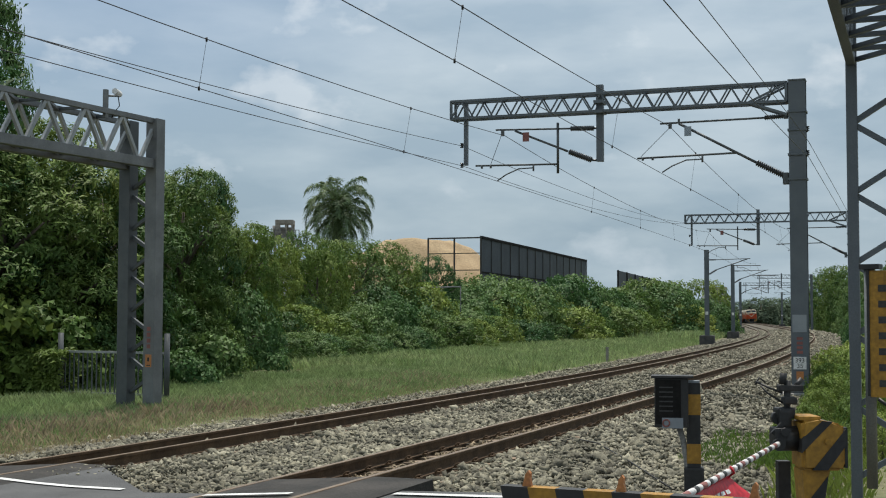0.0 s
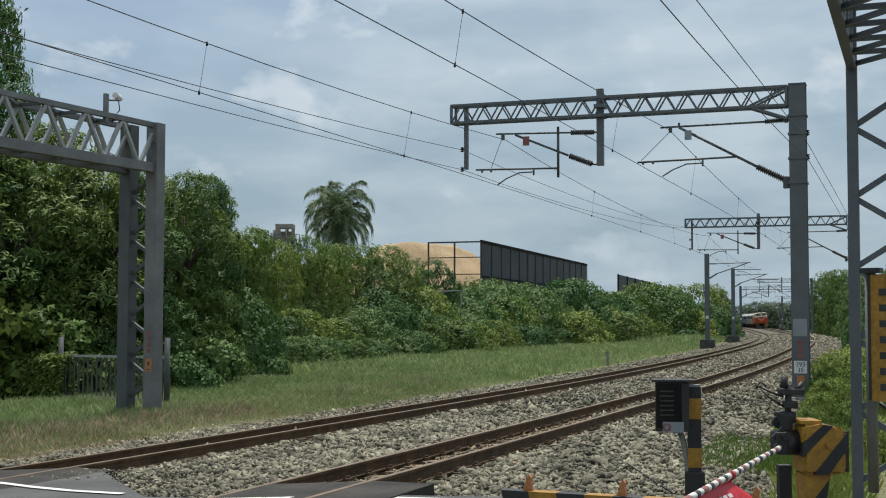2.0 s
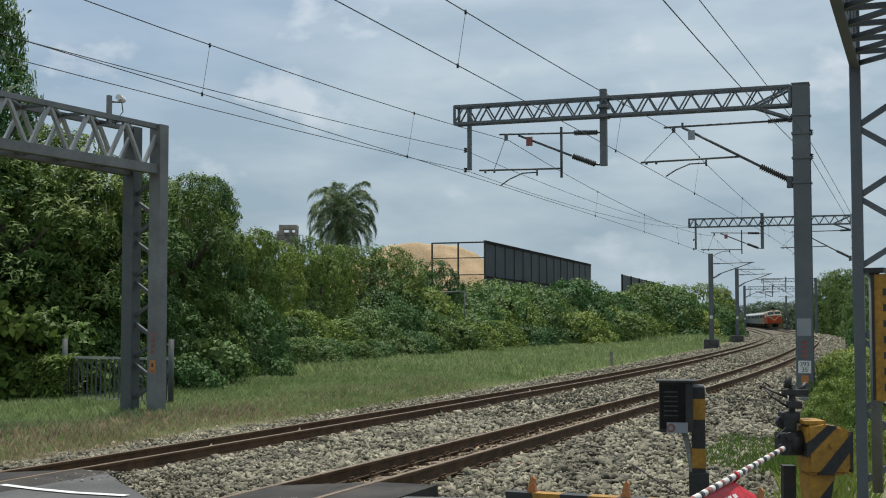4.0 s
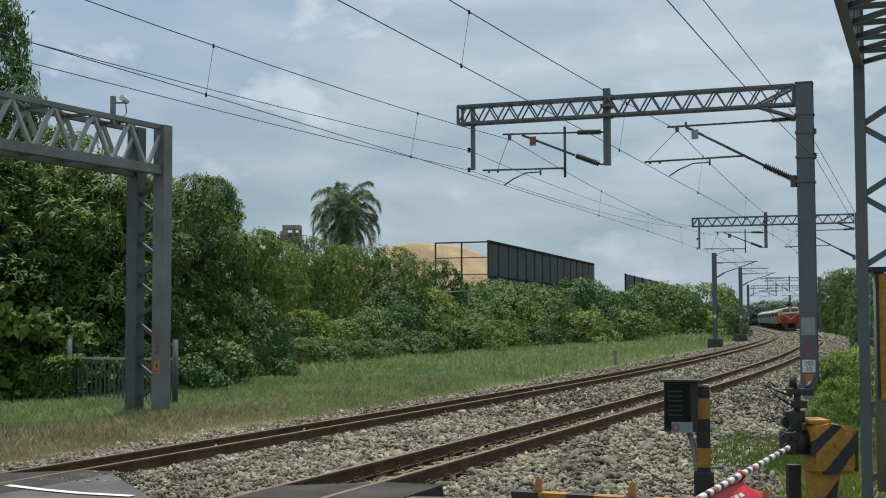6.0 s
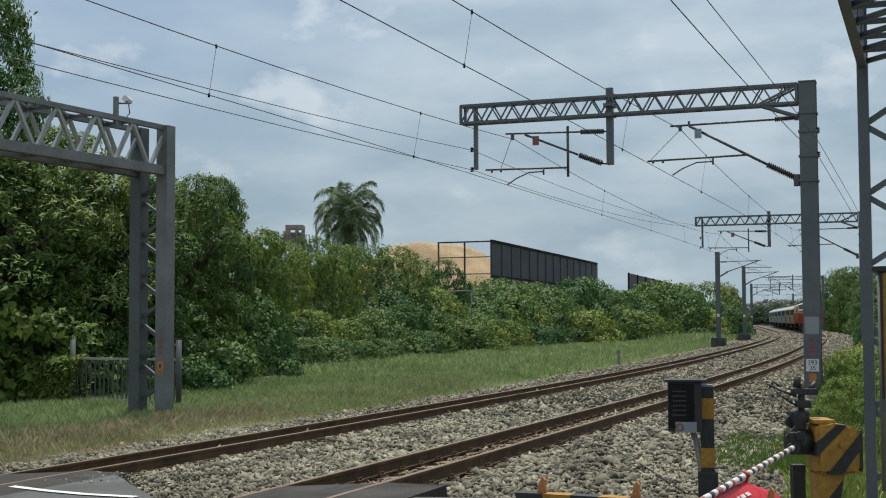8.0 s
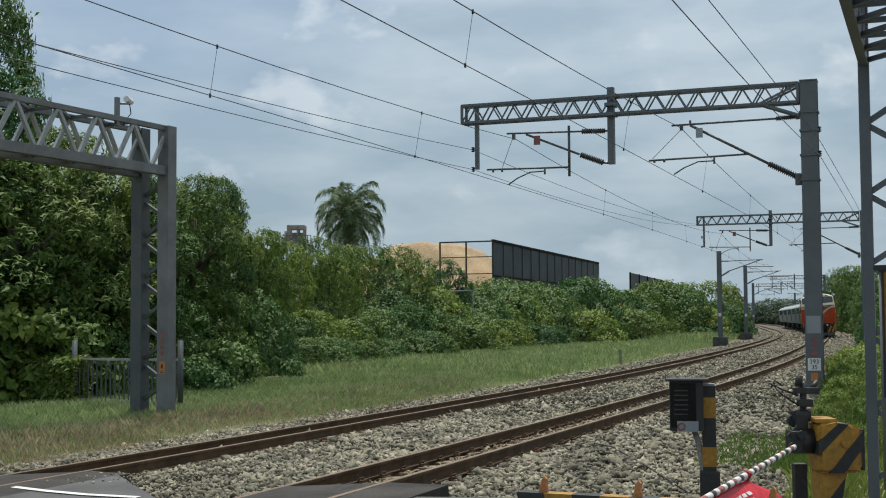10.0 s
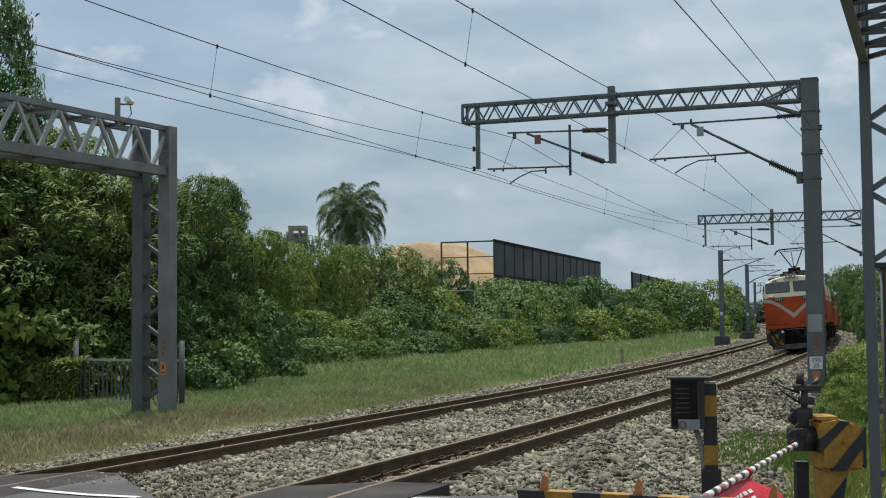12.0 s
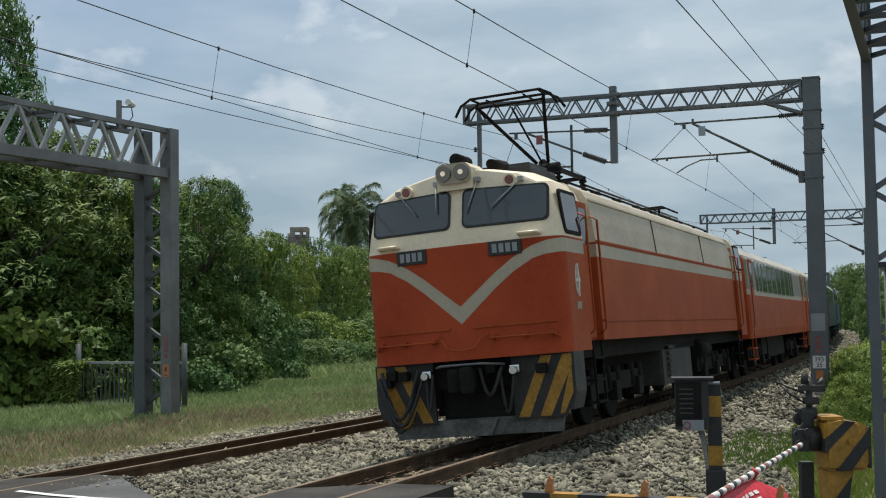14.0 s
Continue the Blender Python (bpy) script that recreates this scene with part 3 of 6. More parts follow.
def lattice(bm, x0, x1, z0, z1, wide, n, chord, lace, taper=0.0):
    """A box truss along x between heights z0 and z1, wide metres deep in y, with zigzag lacing on its four sides."""
    for y in (-wide / 2, wide / 2):
        for z in (z0, z1):
            bar(bm, (x0, y, z), (x1, y, z), chord)
    for i in range(n):
        a, b = x0 + (x1 - x0) * i / n, x0 + (x1 - x0) * (i + 1) / n
        m = (a + b) / 2
        for y in (-wide / 2, wide / 2):
            bar(bm, (a, y, z0), (m, y, z1), lace)
            bar(bm, (m, y, z1), (b, y, z0), lace)
        for z in (z0, z1):
            bar(bm, (a, -wide / 2, z), (m, wide / 2, z), lace)
            bar(bm, (m, wide / 2, z), (b, -wide / 2, z), lace)
    for x in (x0, x1):
        for y in (-wide / 2, wide / 2):
            bar(bm, (x, y, z0), (x, y, z1), chord)
        for z in (z0, z1):
            bar(bm, (x, -wide / 2, z), (x, wide / 2, z), chord)
    return bm


def droop_arm(bm, a, b, up, r):
    a, b = Vector(a), Vector(b)
    return tube(bm, [a, a.lerp(b, 0.25) + Vector((0, 0, up)), a.lerp(b, 0.6) + Vector((0, 0, up * 1.5)), b + Vector((0, 0, up * 0.4)), b], r, 6)


def gantry(s, label, plates=False, foot=-0.07, n=16, lat=0.0, reach=1.0):
    """A steel mast beside the near track, with a lattice beam over both tracks that carries the wires' brackets.
    Its x is the offset from the near track's middle."""
    g = thing("catenary_gantry", at_line(s, lat, 0) @ Matrix.Diagonal((reach, 1, 1, 1)), label, "catenary gantry", "catenary gantries")
    bm = B()
    hbeam(bm, (2.91, 0, foot), (2.91, 0, 7.46), 0.40, 0.36, 0.028)
    box(bm, 2.91, 0, 7.47, 0.42, 0.40, 0.03)
    for z in (6.7, 6.25, 5.65, 5.05):
        box(bm, 2.91, 0, z, 0.45, 0.42, 0.05)
    part("mast", bm, STEEL, g)
    bm = box(B(), 2.91, 0, foot - 0.02, 0.62, 0.6, 0.05, 0.01)
    for a in (-0.24, 0.24):
        for b in (-0.24, 0.24):
            tube(bm, [(2.91 + a, b, foot), (2.91 + a, b, foot + 0.09)], 0.022, 6)
    part("base_plate", bm, GALVDARK, g)
    part("foundation", box(B(), 2.91, 0, foot - 0.42, 0.95, 0.9, 0.75, 0.04), CONC, g, "weathered concrete foundation")
    part("lattice_beam", lattice(B(), -6.0, 2.66, 6.96, 7.42, 0.36, n, 0.062, 0.036), STEEL, g)
    bm = B()
    for y in (-0.17, 0.17):
        bar(bm, (1.75, y, 6.97), (2.68, y, 6.63), 0.06)
        bar(bm, (1.75, y, 6.97), (2.66, y, 7.38), 0.05)
    part("knee_brace", bm, STEEL, g)
    # drop posts
    bm = bar(B(), (-2.0, 0, 5.68), (-2.0, 0, 7.66), 0.17, 0.15)
    box(bm, -2.0, 0, 7.2, 0.24, 0.46, 0.08)
    box(bm, -2.0, 0, 6.95, 0.24, 0.46, 0.08)
    part("drop_post", bm, STEEL, g)
    bm = bar(B(), (-5.64, 0, 5.72), (-5.64, 0, 7.36), 0.10, 0.10)
    part("drop_post", bm, STEEL, g)
    for z in (6.27, 5.74):
        bm = ribbed(B(), (-5.76, 0, z - 0.08), (-5.76, 0, z + 0.06), 0.05, 3)
        tube(bm, [(-5.64, 0, z), (-5.78, 0, z)], 0.02, 6)
        part("insulator", bm, INSUL, g)
    # bracket over the near track
    bm = B()
    tube(bm, [(-0.45, 0, 6.58), (2.16, 0, 6.6)], 0.026, 7)
    tube(bm, [(0.02, 0, 6.56), (1.92, 0, 5.50)], 0.034, 7)
    tube(bm, [(-1.04, 0, 5.72), (1.42, 0, 5.76)], 0.026, 7)
    tube(bm, [(-0.22, 0, 6.46), (-0.95, 0, 5.76)], 0.008, 5)
    droop_arm(bm, (-0.41, 0, 5.34), (0.60, 0, 5.60), 0.09, 0.018)
    tube(bm, [(0.60, 0, 5.74), (0.60, 0, 5.56)], 0.025, 6)
    for x in (-0.9, -0.65):
        tube(bm, [(x, 0, 5.74), (x, 0, 5.66)], 0.03, 6)
    box(bm, -0.2, 0, 6.52, 0.08, 0.06, 0.16)
    box(bm, 0.02, 0, 6.62, 0.05, 0.06, 0.12)
    part("bracket", bm, GALVDARK, g)
    part("insulator", ribbed(B(), (2.12, 0, 6.6), (2.66, 0, 6.62), 0.065, 12, 0.6), INSUL, g)
    part("insulator", ribbed(B(), (1.92, 0, 5.50), (2.64, 0, 5.12), 0.085, 15, 0.6), INSUL, g)
    part("mast_fitting", box(B(), 2.62, 0, 5.08, 0.14, 0.2, 0.28, 0.01), GALVDARK, g)
    part("mast_fitting", box(B(), 2.63, 0, 6.62, 0.1, 0.2, 0.12, 0.01), GALVDARK, g)
    # bracket over the far track
    bm = B()
    tube(bm, [(-4.81, 0, 6.63), (-2.75, 0, 6.57)], 0.024, 7)
    tube(bm, [(-4.28, 0, 6.58), (-2.85, 0, 5.98)], 0.03, 7)
    tube(bm, [(-3.12, 0, 6.74), (-3.12, 0, 5.42)], 0.035, 7)
    tube(bm, [(-5.37, 0, 5.70), (-3.12, 0, 5.66)], 0.026, 7)
    tube(bm, [(-4.65, 0, 6.5), (-4.95, 0, 5.72)], 0.008, 5)
    droop_arm(bm, (-4.77, 0, 5.28), (-3.78, 0, 5.55), 0.09, 0.018)
    tube(bm, [(-3.78, 0, 5.68), (-3.78, 0, 5.5)], 0.025, 6)
    for x in (-5.2, -4.95):
        tube(bm, [(x, 0, 5.7), (x, 0, 5.62)], 0.03, 6)
    box(bm, -4.62, 0, 6.54, 0.08, 0.06, 0.16)
    part("bracket", bm, GALVDARK, g)
    part("insulator", tube(ribbed(B(), (-2.78, 0, 6.57), (-2.16, 0, 6.55), 0.072, 13, 0.7), [(-2.2, 0, 6.55), (-2.05, 0, 6.55)], 0.03, 6), INSUL, g)
    part("insulator", tube(ribbed(B(), (-2.82, 0, 5.97), (-2.22, 0, 5.73), 0.08, 13, 0.7), [(-2.25, 0, 5.73), (-2.05, 0, 5.71)], 0.03, 6), INSUL, g)
    part("section_plate", box(B(), -3.97, -0.05, 6.40, 0.17, 0.02, 0.24), REDPAINT, g, "small faded red plate")
    part("section_plate", box(B(), 0.25, -0.05, 6.35, 0.17, 0.02, 0.24), WALLBLUE, g, "small blue-grey plate")
    for z in (6.27, 5.68):
        bm = ribbed(B(), (3.14, 0, z - 0.06), (3.14, 0, z + 0.08), 0.05, 3)
        tube(bm, [(3.05, 0, z - 0.02), (3.16, 0, z - 0.02)], 0.02, 6)
        part("insulator", bm, INSUL, g)
    if plates:
        y = -0.186
        part("paint_patch", box(B(), 2.91, y, 1.55, 0.33, 0.006, 0.42, 0.002), GREYPATCH, g, "light grey repainted patch")
        bm = B()
        for k in range(4):
            box(bm, 2.91, y, 1.19 - 0.11 * k, 0.14, 0.006, 0.07)
        part("warning_writing", bm, REDPAINT, g, "faded red writing")
        p = part("location_plate", box(B(), 2.91, y - 0.004, 0.60, 0.30, 0.008, 0.30), WHITE, g, "white location plate with black numerals")
        for txt, z in (("393", 0.66), ("35", 0.53)):
            cu = bpy.data.curves.new("numeral", "FONT")
            cu.body, cu.size, cu.align_x, cu.align_y, cu.extrude = txt, 0.15, "CENTER", "CENTER", 0.002
            cu.materials.append(BLACKPAINT)
            o = new("numeral", cu)
            o.parent = p
            o.matrix_basis = pose(2.91, y - 0.011, z, 90, 0, 0)
        part("sticker", box(B(), 2.91, y, 0.30, 0.17, 0.006, 0.2), ORANGESIGN, g, "faded orange sticker")
    return g


gantry(ROOT, "grey steel mast with a lattice beam over both tracks", True)
gantry(65.0, "grey steel gantry further along the curve", foot=-0.2, lat=0.30)
gantry(174.0, "distant grey steel gantry over the curved tracks", foot=-0.3, n=14, reach=0.8)
gantry(216.0, "distant grey steel gantry by the far trees", foot=-0.3, n=14)


def side_mast(s, lat, top, label):
    """A single mast on the far side of the line, with one bracket towards the tracks."""
    g = thing("catenary_mast", at_line(s, lat, 0), label, "catenary mast", "catenary masts")
    part("mast", hbeam(B(), (0, 0, -0.2), (0, 0, top), 0.36, 0.34, 0.03), STEEL, g)
    part("foundation", box(B(), 0, 0, -0.25, 1.15, 1.1, 1.0, 0.08), DARKCONC, g, "dark concrete foundation")
    bm = tube(B(), [(0.75, 0, 5.0 + 0.45), (3.2, 0, 6.3)], 0.04, 7)
    tube(bm, [(0.75, 0, 6.25), (3.4, 0, 6.32)], 0.03, 7)
    tube(bm, [(1.9, 0, 5.78), (4.2, 0, 5.76)], 0.03, 7)
    droop_arm(bm, (3.5, 0, 5.3), (2.4, 0, 5.6), 0.09, 0.02)
    part("bracket", bm, GALVDARK, g)
    part("insulator", ribbed(B(), (0.2, 0, 5.1), (0.78, 0, 5.46), 0.09, 8), INSUL, g)
    part("insulator", ribbed(B(), (0.2, 0, 6.25), (0.75, 0, 6.25), 0.07, 7), INSUL, g)
    part("location_plate", box(B(), 0, -0.19, 2.0, 0.22, 0.01, 0.26), WHITE, g, "small white plate")


side_mast(96.5, -7.57, 7.05, "grey steel catenary mast on a dark concrete foot")
side_mast(123.0, -7.05, 6.86, "grey catenary mast standing further along the grass verge")
side_mast(186.0, -7.0, 6.8, "distant grey catenary mast beside the bushes")
side_mast(262.0, 2.4, 6.7, "distant grey catenary mast beside the inner curve")


def wire(name, pts, r, label, group="overhead wires"):
    single(name, tube(B(), pts, r, 5), WIRE, label, "overhead wire", group=group)


def run(lat0, z0, lat1, z1, s0, s1, sag, n=14):
    out = []
    for i in range(n + 1):
        k = i / n
        out.append(P3(s0 + (s1 - s0) * k, lat0 + (lat1 - lat0) * k, z0 + (z1 - z0) * k - sag * 4 * k * (1 - k)))
    return out


SUPPORTS = (-22.0, ROOT, 65.0, 110.0, 174.0, 216.0, 262.0)
for lat in (0.0, -APART):
    msg = [-0.42 if lat == 0 else -0.503, -0.22, -0.1, -0.1, 0.1, -0.1, 0.1]
    con = [-0.4 if lat == 0 else -0.503, -0.41, 0.1, -0.2, 0.2, -0.2, 0.2]
    zc = 5.31 if lat == 0 else 5.26
    for i, (a, b) in enumerate(zip(SUPPORTS, SUPPORTS[1:])):
        sag = 0.55 if i else 0.52 if lat == 0 else 0.648
        z0 = 5.011 if i == 0 and lat else zc
        pitch, first = (9.75, 8.6) if lat == 0 else (8.4, 8.95)
        wire("messenger_wire", run(lat + msg[i], zc + (1.484 if lat and i == 0 else 1.2), lat + msg[i + 1], zc + 1.2, a, b, sag), 0.0085, "thin dark messenger wire over a track")
        wire("contact_wire", run(lat + con[i], z0, lat + con[i + 1], zc, a, b, 0.02 if z0 == zc else -0.05), 0.0075, "thin dark contact wire over a track")
        for k in range(-3, 18):
            s = first + pitch * k
            q = (s - a) / (b - a)
            if not 0.06 < q < 0.94:
                continue
            p0 = P3(s, lat + msg[i] + (msg[i + 1] - msg[i]) * q, zc + 1.2 + (1.484 - 1.2) * (1 - q) * bool(lat and i == 0) - sag * 4 * q * (1 - q))
            p1 = P3(s, lat + con[i] + (con[i + 1] - con[i]) * q, z0 + (zc - z0) * q + (-0.02 if z0 == zc else 0.2 * q * (1 - q)))
            bm = tube(B(), [p0, p1], 0.0035, 4)
            for p in (p0, p1):
                tube(bm, [p - Vector((0, 0, 0.035)), p + Vector((0, 0, 0.03))], 0.018, 5)
            single("dropper", bm, WIRE, "thin dropper with clamps between messenger and contact wire", "dropper", group="droppers")
for l0, z0, z1, z2, sag in ((-6.345, 5.745, 6.25, 7.0, 0.475), (-6.389, 5.433, 5.72, 6.95, 0.307)):
    wire("feeder_wire", run(l0, z0, -5.76, z1, SUPPORTS[0], ROOT, sag), 0.0075, "thin feeder wire hung from the gantry end")
    wire("feeder_wire", run(-5.76, z1, -5.6, z2, ROOT, 65.0, 0.42), 0.0075, "thin feeder wire hung from the gantry end")
for l0, z0, z1, z2, sag in ((2.418, 6.255, 5.97, 6.3, 0.03), (3.188, 5.738, 5.59, 5.7, 0.55)):
    wire("return_wire", run(l0, z0, 3.16, z1, SUPPORTS[0], ROOT, sag), 0.0075, "thin return wire along the masts")
    wire("return_wire", run(3.16, z1, 3.46, z2, ROOT, 65.0, 0.35), 0.0075, "thin return wire along the masts")


# ---- the train ----
def loft(bm, rings, mats):
    """Skin between rings of equally many corners; mats gives the material of each band between corners."""
    vs = [[bm.verts.new(p) for p in r] for r in rings]
    for a, b in zip(vs, vs[1:]):
        for k in range(len(a) - 1):
            f = bm.faces.new((a[k], b[k], b[k + 1], a[k + 1]))
            f.material_index = mats[k]
    return vs


def slab(bm, outline, depth, m=None, mi=0):
    """A flat plate with the given outline in x and z and some depth in y."""
    m = m or Matrix()
    a = [bm.verts.new(m @ Vector((x, -depth / 2, z))) for x, z in outline]
    b = [bm.verts.new(m @ Vector((x, depth / 2, z))) for x, z in outline]
    bm.faces.new(a).material_index = mi
    bm.faces.new(b[::-1]).material_index = mi
    n = len(a)
    for k in range(n):
        bm.faces.new((a[k], b[k], b[(k + 1) % n], a[(k + 1) % n])).material_index = mi
    return bm


def rounded(x0, x1, z0, z1, r, skew=0.0, n=4):
    """A rectangle with round corners; skew lifts or drops its outer upper corner."""
    out = []
    for cx, cz, a0 in ((x1 - r, z0 + r, -90), (x1 - r, z1 - r + skew, 0), (x0 + r, z1 - r, 90), (x0 + r, z0 + r, 180)):
        for k in range(n + 1):
            a = radians(a0 + 90 * k / n)
            out.append((cx + r * math.cos(a), cz + r * math.sin(a)))
    return out


def cylinder_y(bm, x, y0, y1, z, r, seg=16, mi=0):
    return tube(bm, [(x, y0, z), (x, y1, z)], r, seg, mi)


def front_y(z):
    return -7.71 + max(0.0, z - 2.65) * 0.30


FRONT_TILT = pose(0, 0, 0, -math.degrees(math.atan(0.30)), 0, 0)


def on_front(x, z, out=0.0):
    """A pose on the cab's front, raised out metres from it."""
    return Matrix.Translation((x, front_y(z) - out, z)) @ (FRONT_TILT if z > 2.66 else Matrix())


ROWS = [(1.40, 1.26), (1.40, 1.52), (1.40, 2.44), (1.40, 2.62), (1.40, 2.65), (1.375, 2.95), (1.345, 3.22), (1.25, 3.40), (0.98, 3.55), (0.5, 3.65), (0.0, 3.69)]


def section(y, shrink=0.0, low=None, rake=None):
    rt = []
    for i, (x, z) in enumerate(ROWS):
        zz = low if (low and i == 0) else z
        yy = y if rake is None else front_y(zz) + rake
        rt.append(((x - shrink) if x > 0 else 0.0, yy, zz))
    return rt + [(-x, yy, z) for x, yy, z in rt[-2::-1]]


SIDEMAT = [0, 0, 1, 0, 2, 2, 2, 2, 3, 3]
SIDEMAT = SIDEMAT + SIDEMAT[::-1]
FRONTMAT = [5, 5, 5, 5, 2, 2, 2, 2, 2, 2]


CORNER, BOW, STRETCH = 0.22, 0.16, 0.35


def corner_back(x):
    """How far the rounded corner of the cab lies behind its front at x."""
    q = abs(x) - (1.40 - CORNER)
    return 0.0 if q <= 0 else CORNER - math.sqrt(max(0.0, CORNER * CORNER - q * q))


def cab_shell(bm):
    rings = [section(-6.63), section(-6.63, 0, 1.14)]
    for k in range(7):
        a = math.pi / 2 * k / 6
        rings.append(section(0, CORNER * (1 - math.cos(a)), 1.14, CORNER * (1 - math.sin(a))))
    vs = loft(bm, rings, SIDEMAT)
    for f in bm.faces:
        c = f.calc_center_median()
        if c.y < -7.66 + CORNER * 0.4 and f.material_index in (0, 1):
            f.material_index = 5
        if c.y < -7.72 + CORNER:
            f.smooth = True
        if f.material_index == 3:
            f.material_index = 2
    last = vs[-1]
    n = len(last)
    # the front in upright strips, so that it can bow forwards
    rows = []
    for k in range(n // 2 + 1):
        a, d = last[k], last[n - 1 - k]
        rows.append([a] + [bm.verts.new(a.co.lerp(d.co, i / 16)) for i in range(1, 16)] + [d] if a is not d else [a] * 17)
    for k in range(n // 2):
        for i in range(16):
            q = [rows[k][i], rows[k + 1][i], rows[k + 1][i + 1], rows[k][i + 1]]
            q = [v for j, v in enumerate(q) if v not in q[:j]]
            if len(q) > 2:
                f = bm.faces.new(q)
                f.material_index, f.smooth = FRONTMAT[k], k < 8
    return bm


def wheelset_bogie(parent, y, n_axles, pitch, r, name="bogie", half=1.0):
    bm = B()
    for sx in (-1, 1):
        bar(bm, (sx * half, -pitch * (n_axles - 1) / 2 - 0.55, 0.62), (sx * half, pitch * (n_axles - 1) / 2 + 0.55, 0.62), 0.14, 0.28)
        for i in range(n_axles):
            yy = (i - (n_axles - 1) / 2) * pitch
            box(bm, sx * (half + 0.06), yy, r, 0.2, 0.3, 0.3, 0.03)
            for e in (-0.28, 0.28):
                tube(bm, [(sx * (half + 0.04), yy + e, 0.52), (sx * (half + 0.04), yy + e, 0.86)], 0.08, 8)
    box(bm, 0, 0, 0.7, 2 * half, 0.5, 0.25)
    b = part(name, bm, BLACK, parent, "black bogie frame", m=pose(0, y, 0))
    for i in range(n_axles):
        yy = (i - (n_axles - 1) / 2) * pitch
        for sx in (-1, 1):
            w = tube(B(), [(sx * 0.50, yy, r), (sx * 0.63, yy, r)], r, 20)
            tube(w, [(sx * 0.49, yy, r), (sx * 0.52, yy, r)], r + 0.03, 20)
            part("wheel", w, BLACK, b)
    return b


def locomotive():
    L = thing("locomotive", None, "orange-red and cream electric locomotive with a raised pantograph", "locomotive")
    bm = cab_shell(B())
    flip = Matrix.Rotation(math.pi, 4, "Z")
    geo = bmesh.ops.duplicate(bm, geom=bm.verts[:] + bm.edges[:] + bm.faces[:])
    bmesh.ops.transform(bm, matrix=flip, verts=[g for g in geo["geom"] if isinstance(g, bmesh.types.BMVert)])
    # between the cabs the cream band is a duller, darker cream
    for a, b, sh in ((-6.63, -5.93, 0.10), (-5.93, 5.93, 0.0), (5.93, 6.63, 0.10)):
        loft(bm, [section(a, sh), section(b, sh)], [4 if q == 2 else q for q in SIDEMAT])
    for y in (-6.63, -5.93, 5.93, 6.63):
        a, b = [bm.verts.new(p) for p in section(y, 0.0)], [bm.verts.new(p) for p in section(y, 0.10)]
        for k in range(len(a) - 1):
            bm.faces.new((a[k], a[k + 1], b[k + 1], b[k])).material_index = SIDEMAT[k]
    lo = [bm.verts.new((x, y, 1.27)) for x, y in ((-1.39, -7.6), (1.39, -7.6), (1.39, 7.6), (-1.39, 7.6))]
    bm.faces.new(lo)
    bmesh.ops.remove_doubles(bm, verts=bm.verts[:], dist=0.012)
    bmesh.ops.recalc_face_normals(bm, faces=bm.faces[:])
    part("body", bm, [ORANGE, BEIGE, CREAM, ROOFWHITE, SIDECREAM, FRONTRED], L)
    # sill ledge and side seams
    for sx in (-1, 1):
        bm = box(B(), sx * 1.405, 0, 1.535, 0.03, 11.8, 0.03)
        box(bm, sx * 1.405, 0, 2.665, 0.014, 11.84, 0.03)
        part("gutter", box(B(), sx * 1.335, 0, 3.27, 0.03, 11.8, 0.03), CREAM, L)
        part("side_moulding", bm, ORANGE, L)
        for y in (-2.0, 2.4):
            part("panel_seam", bar(B(), (sx * 1.402, y, 2.68), (sx * 1.352, y, 3.24), 0.02), DGREY, L)
        # cab side windows and doors
        for e in (-1, 1):
            m = pose(sx * 1.372, e * 7.1, 2.98, -sx * 5.5, 0, 90)
            part("side_window_frame", slab(B(), rounded(-0.40, 0.40, -0.30, 0.30, 0.06), 0.03, m), BLACK, L)
            part("side_window", slab(B(), rounded(-0.35, 0.35, -0.25, 0.25, 0.05), 0.036, m), GLASS, L)
            door = part("cab_door", box(B(), sx * 1.31, e * 6.28, 2.25, 0.02, 0.56, 1.9, 0.004), ORANGE, L, "narrow orange-red cab door in a recess")
            part("door_window", box(B(), sx * 1.322, e * 6.28, 2.86, 0.01, 0.34, 0.5, 0.003), GLASS, door)
            for yy in (5.98, 6.6):
                h = tube(B(), [(sx * 1.38, e * yy, 1.35), (sx * 1.46, e * yy, 1.42), (sx * 1.46, e * yy, 2.95), (sx * 1.36, e * yy, 3.02)], 0.016, 6)
                part("grab_rail", h, ORANGE, L)
            st = B()
            for z in (0.42, 0.72, 1.02):
                box(st, sx * 1.33, e * 6.28, z, 0.16, 0.5, 0.03)
            for yy in (6.04, 6.52):
                bar(st, (sx * 1.38, e * yy, 0.38), (sx * 1.38, e * yy, 1.26), 0.03)
            part("steps", st, BLACK, L)
    # emblem on the cab side and its plain number bars
    for sx in (-1, 1):
        em = B()
        ring = [(0.09 * math.cos(a), 0.2 * math.sin(a)) for a in [2 * math.pi * k / 20 for k in range(20)]]
        tube(em, [(sx * 1.404, -7.1 + x, 2.08 + z) for x, z in ring + ring[:1]], 0.009, 5)
        bar(em, (sx * 1.408, -7.1, 1.86), (sx * 1.408, -7.1, 2.3), 0.03)
        bar(em, (sx * 1.408, -7.2, 2.08), (sx * 1.408, -7.0, 2.08), 0.02, 0.05)
        part("emblem", em, WHITE, L, "small white emblem")
        nb = B()
        for k in range(4):
            box(nb, sx * 1.404, -7.19 + 0.06 * k, 1.74, 0.006, 0.035, 0.1)
        part("number_bars", nb, BEIGE, L)
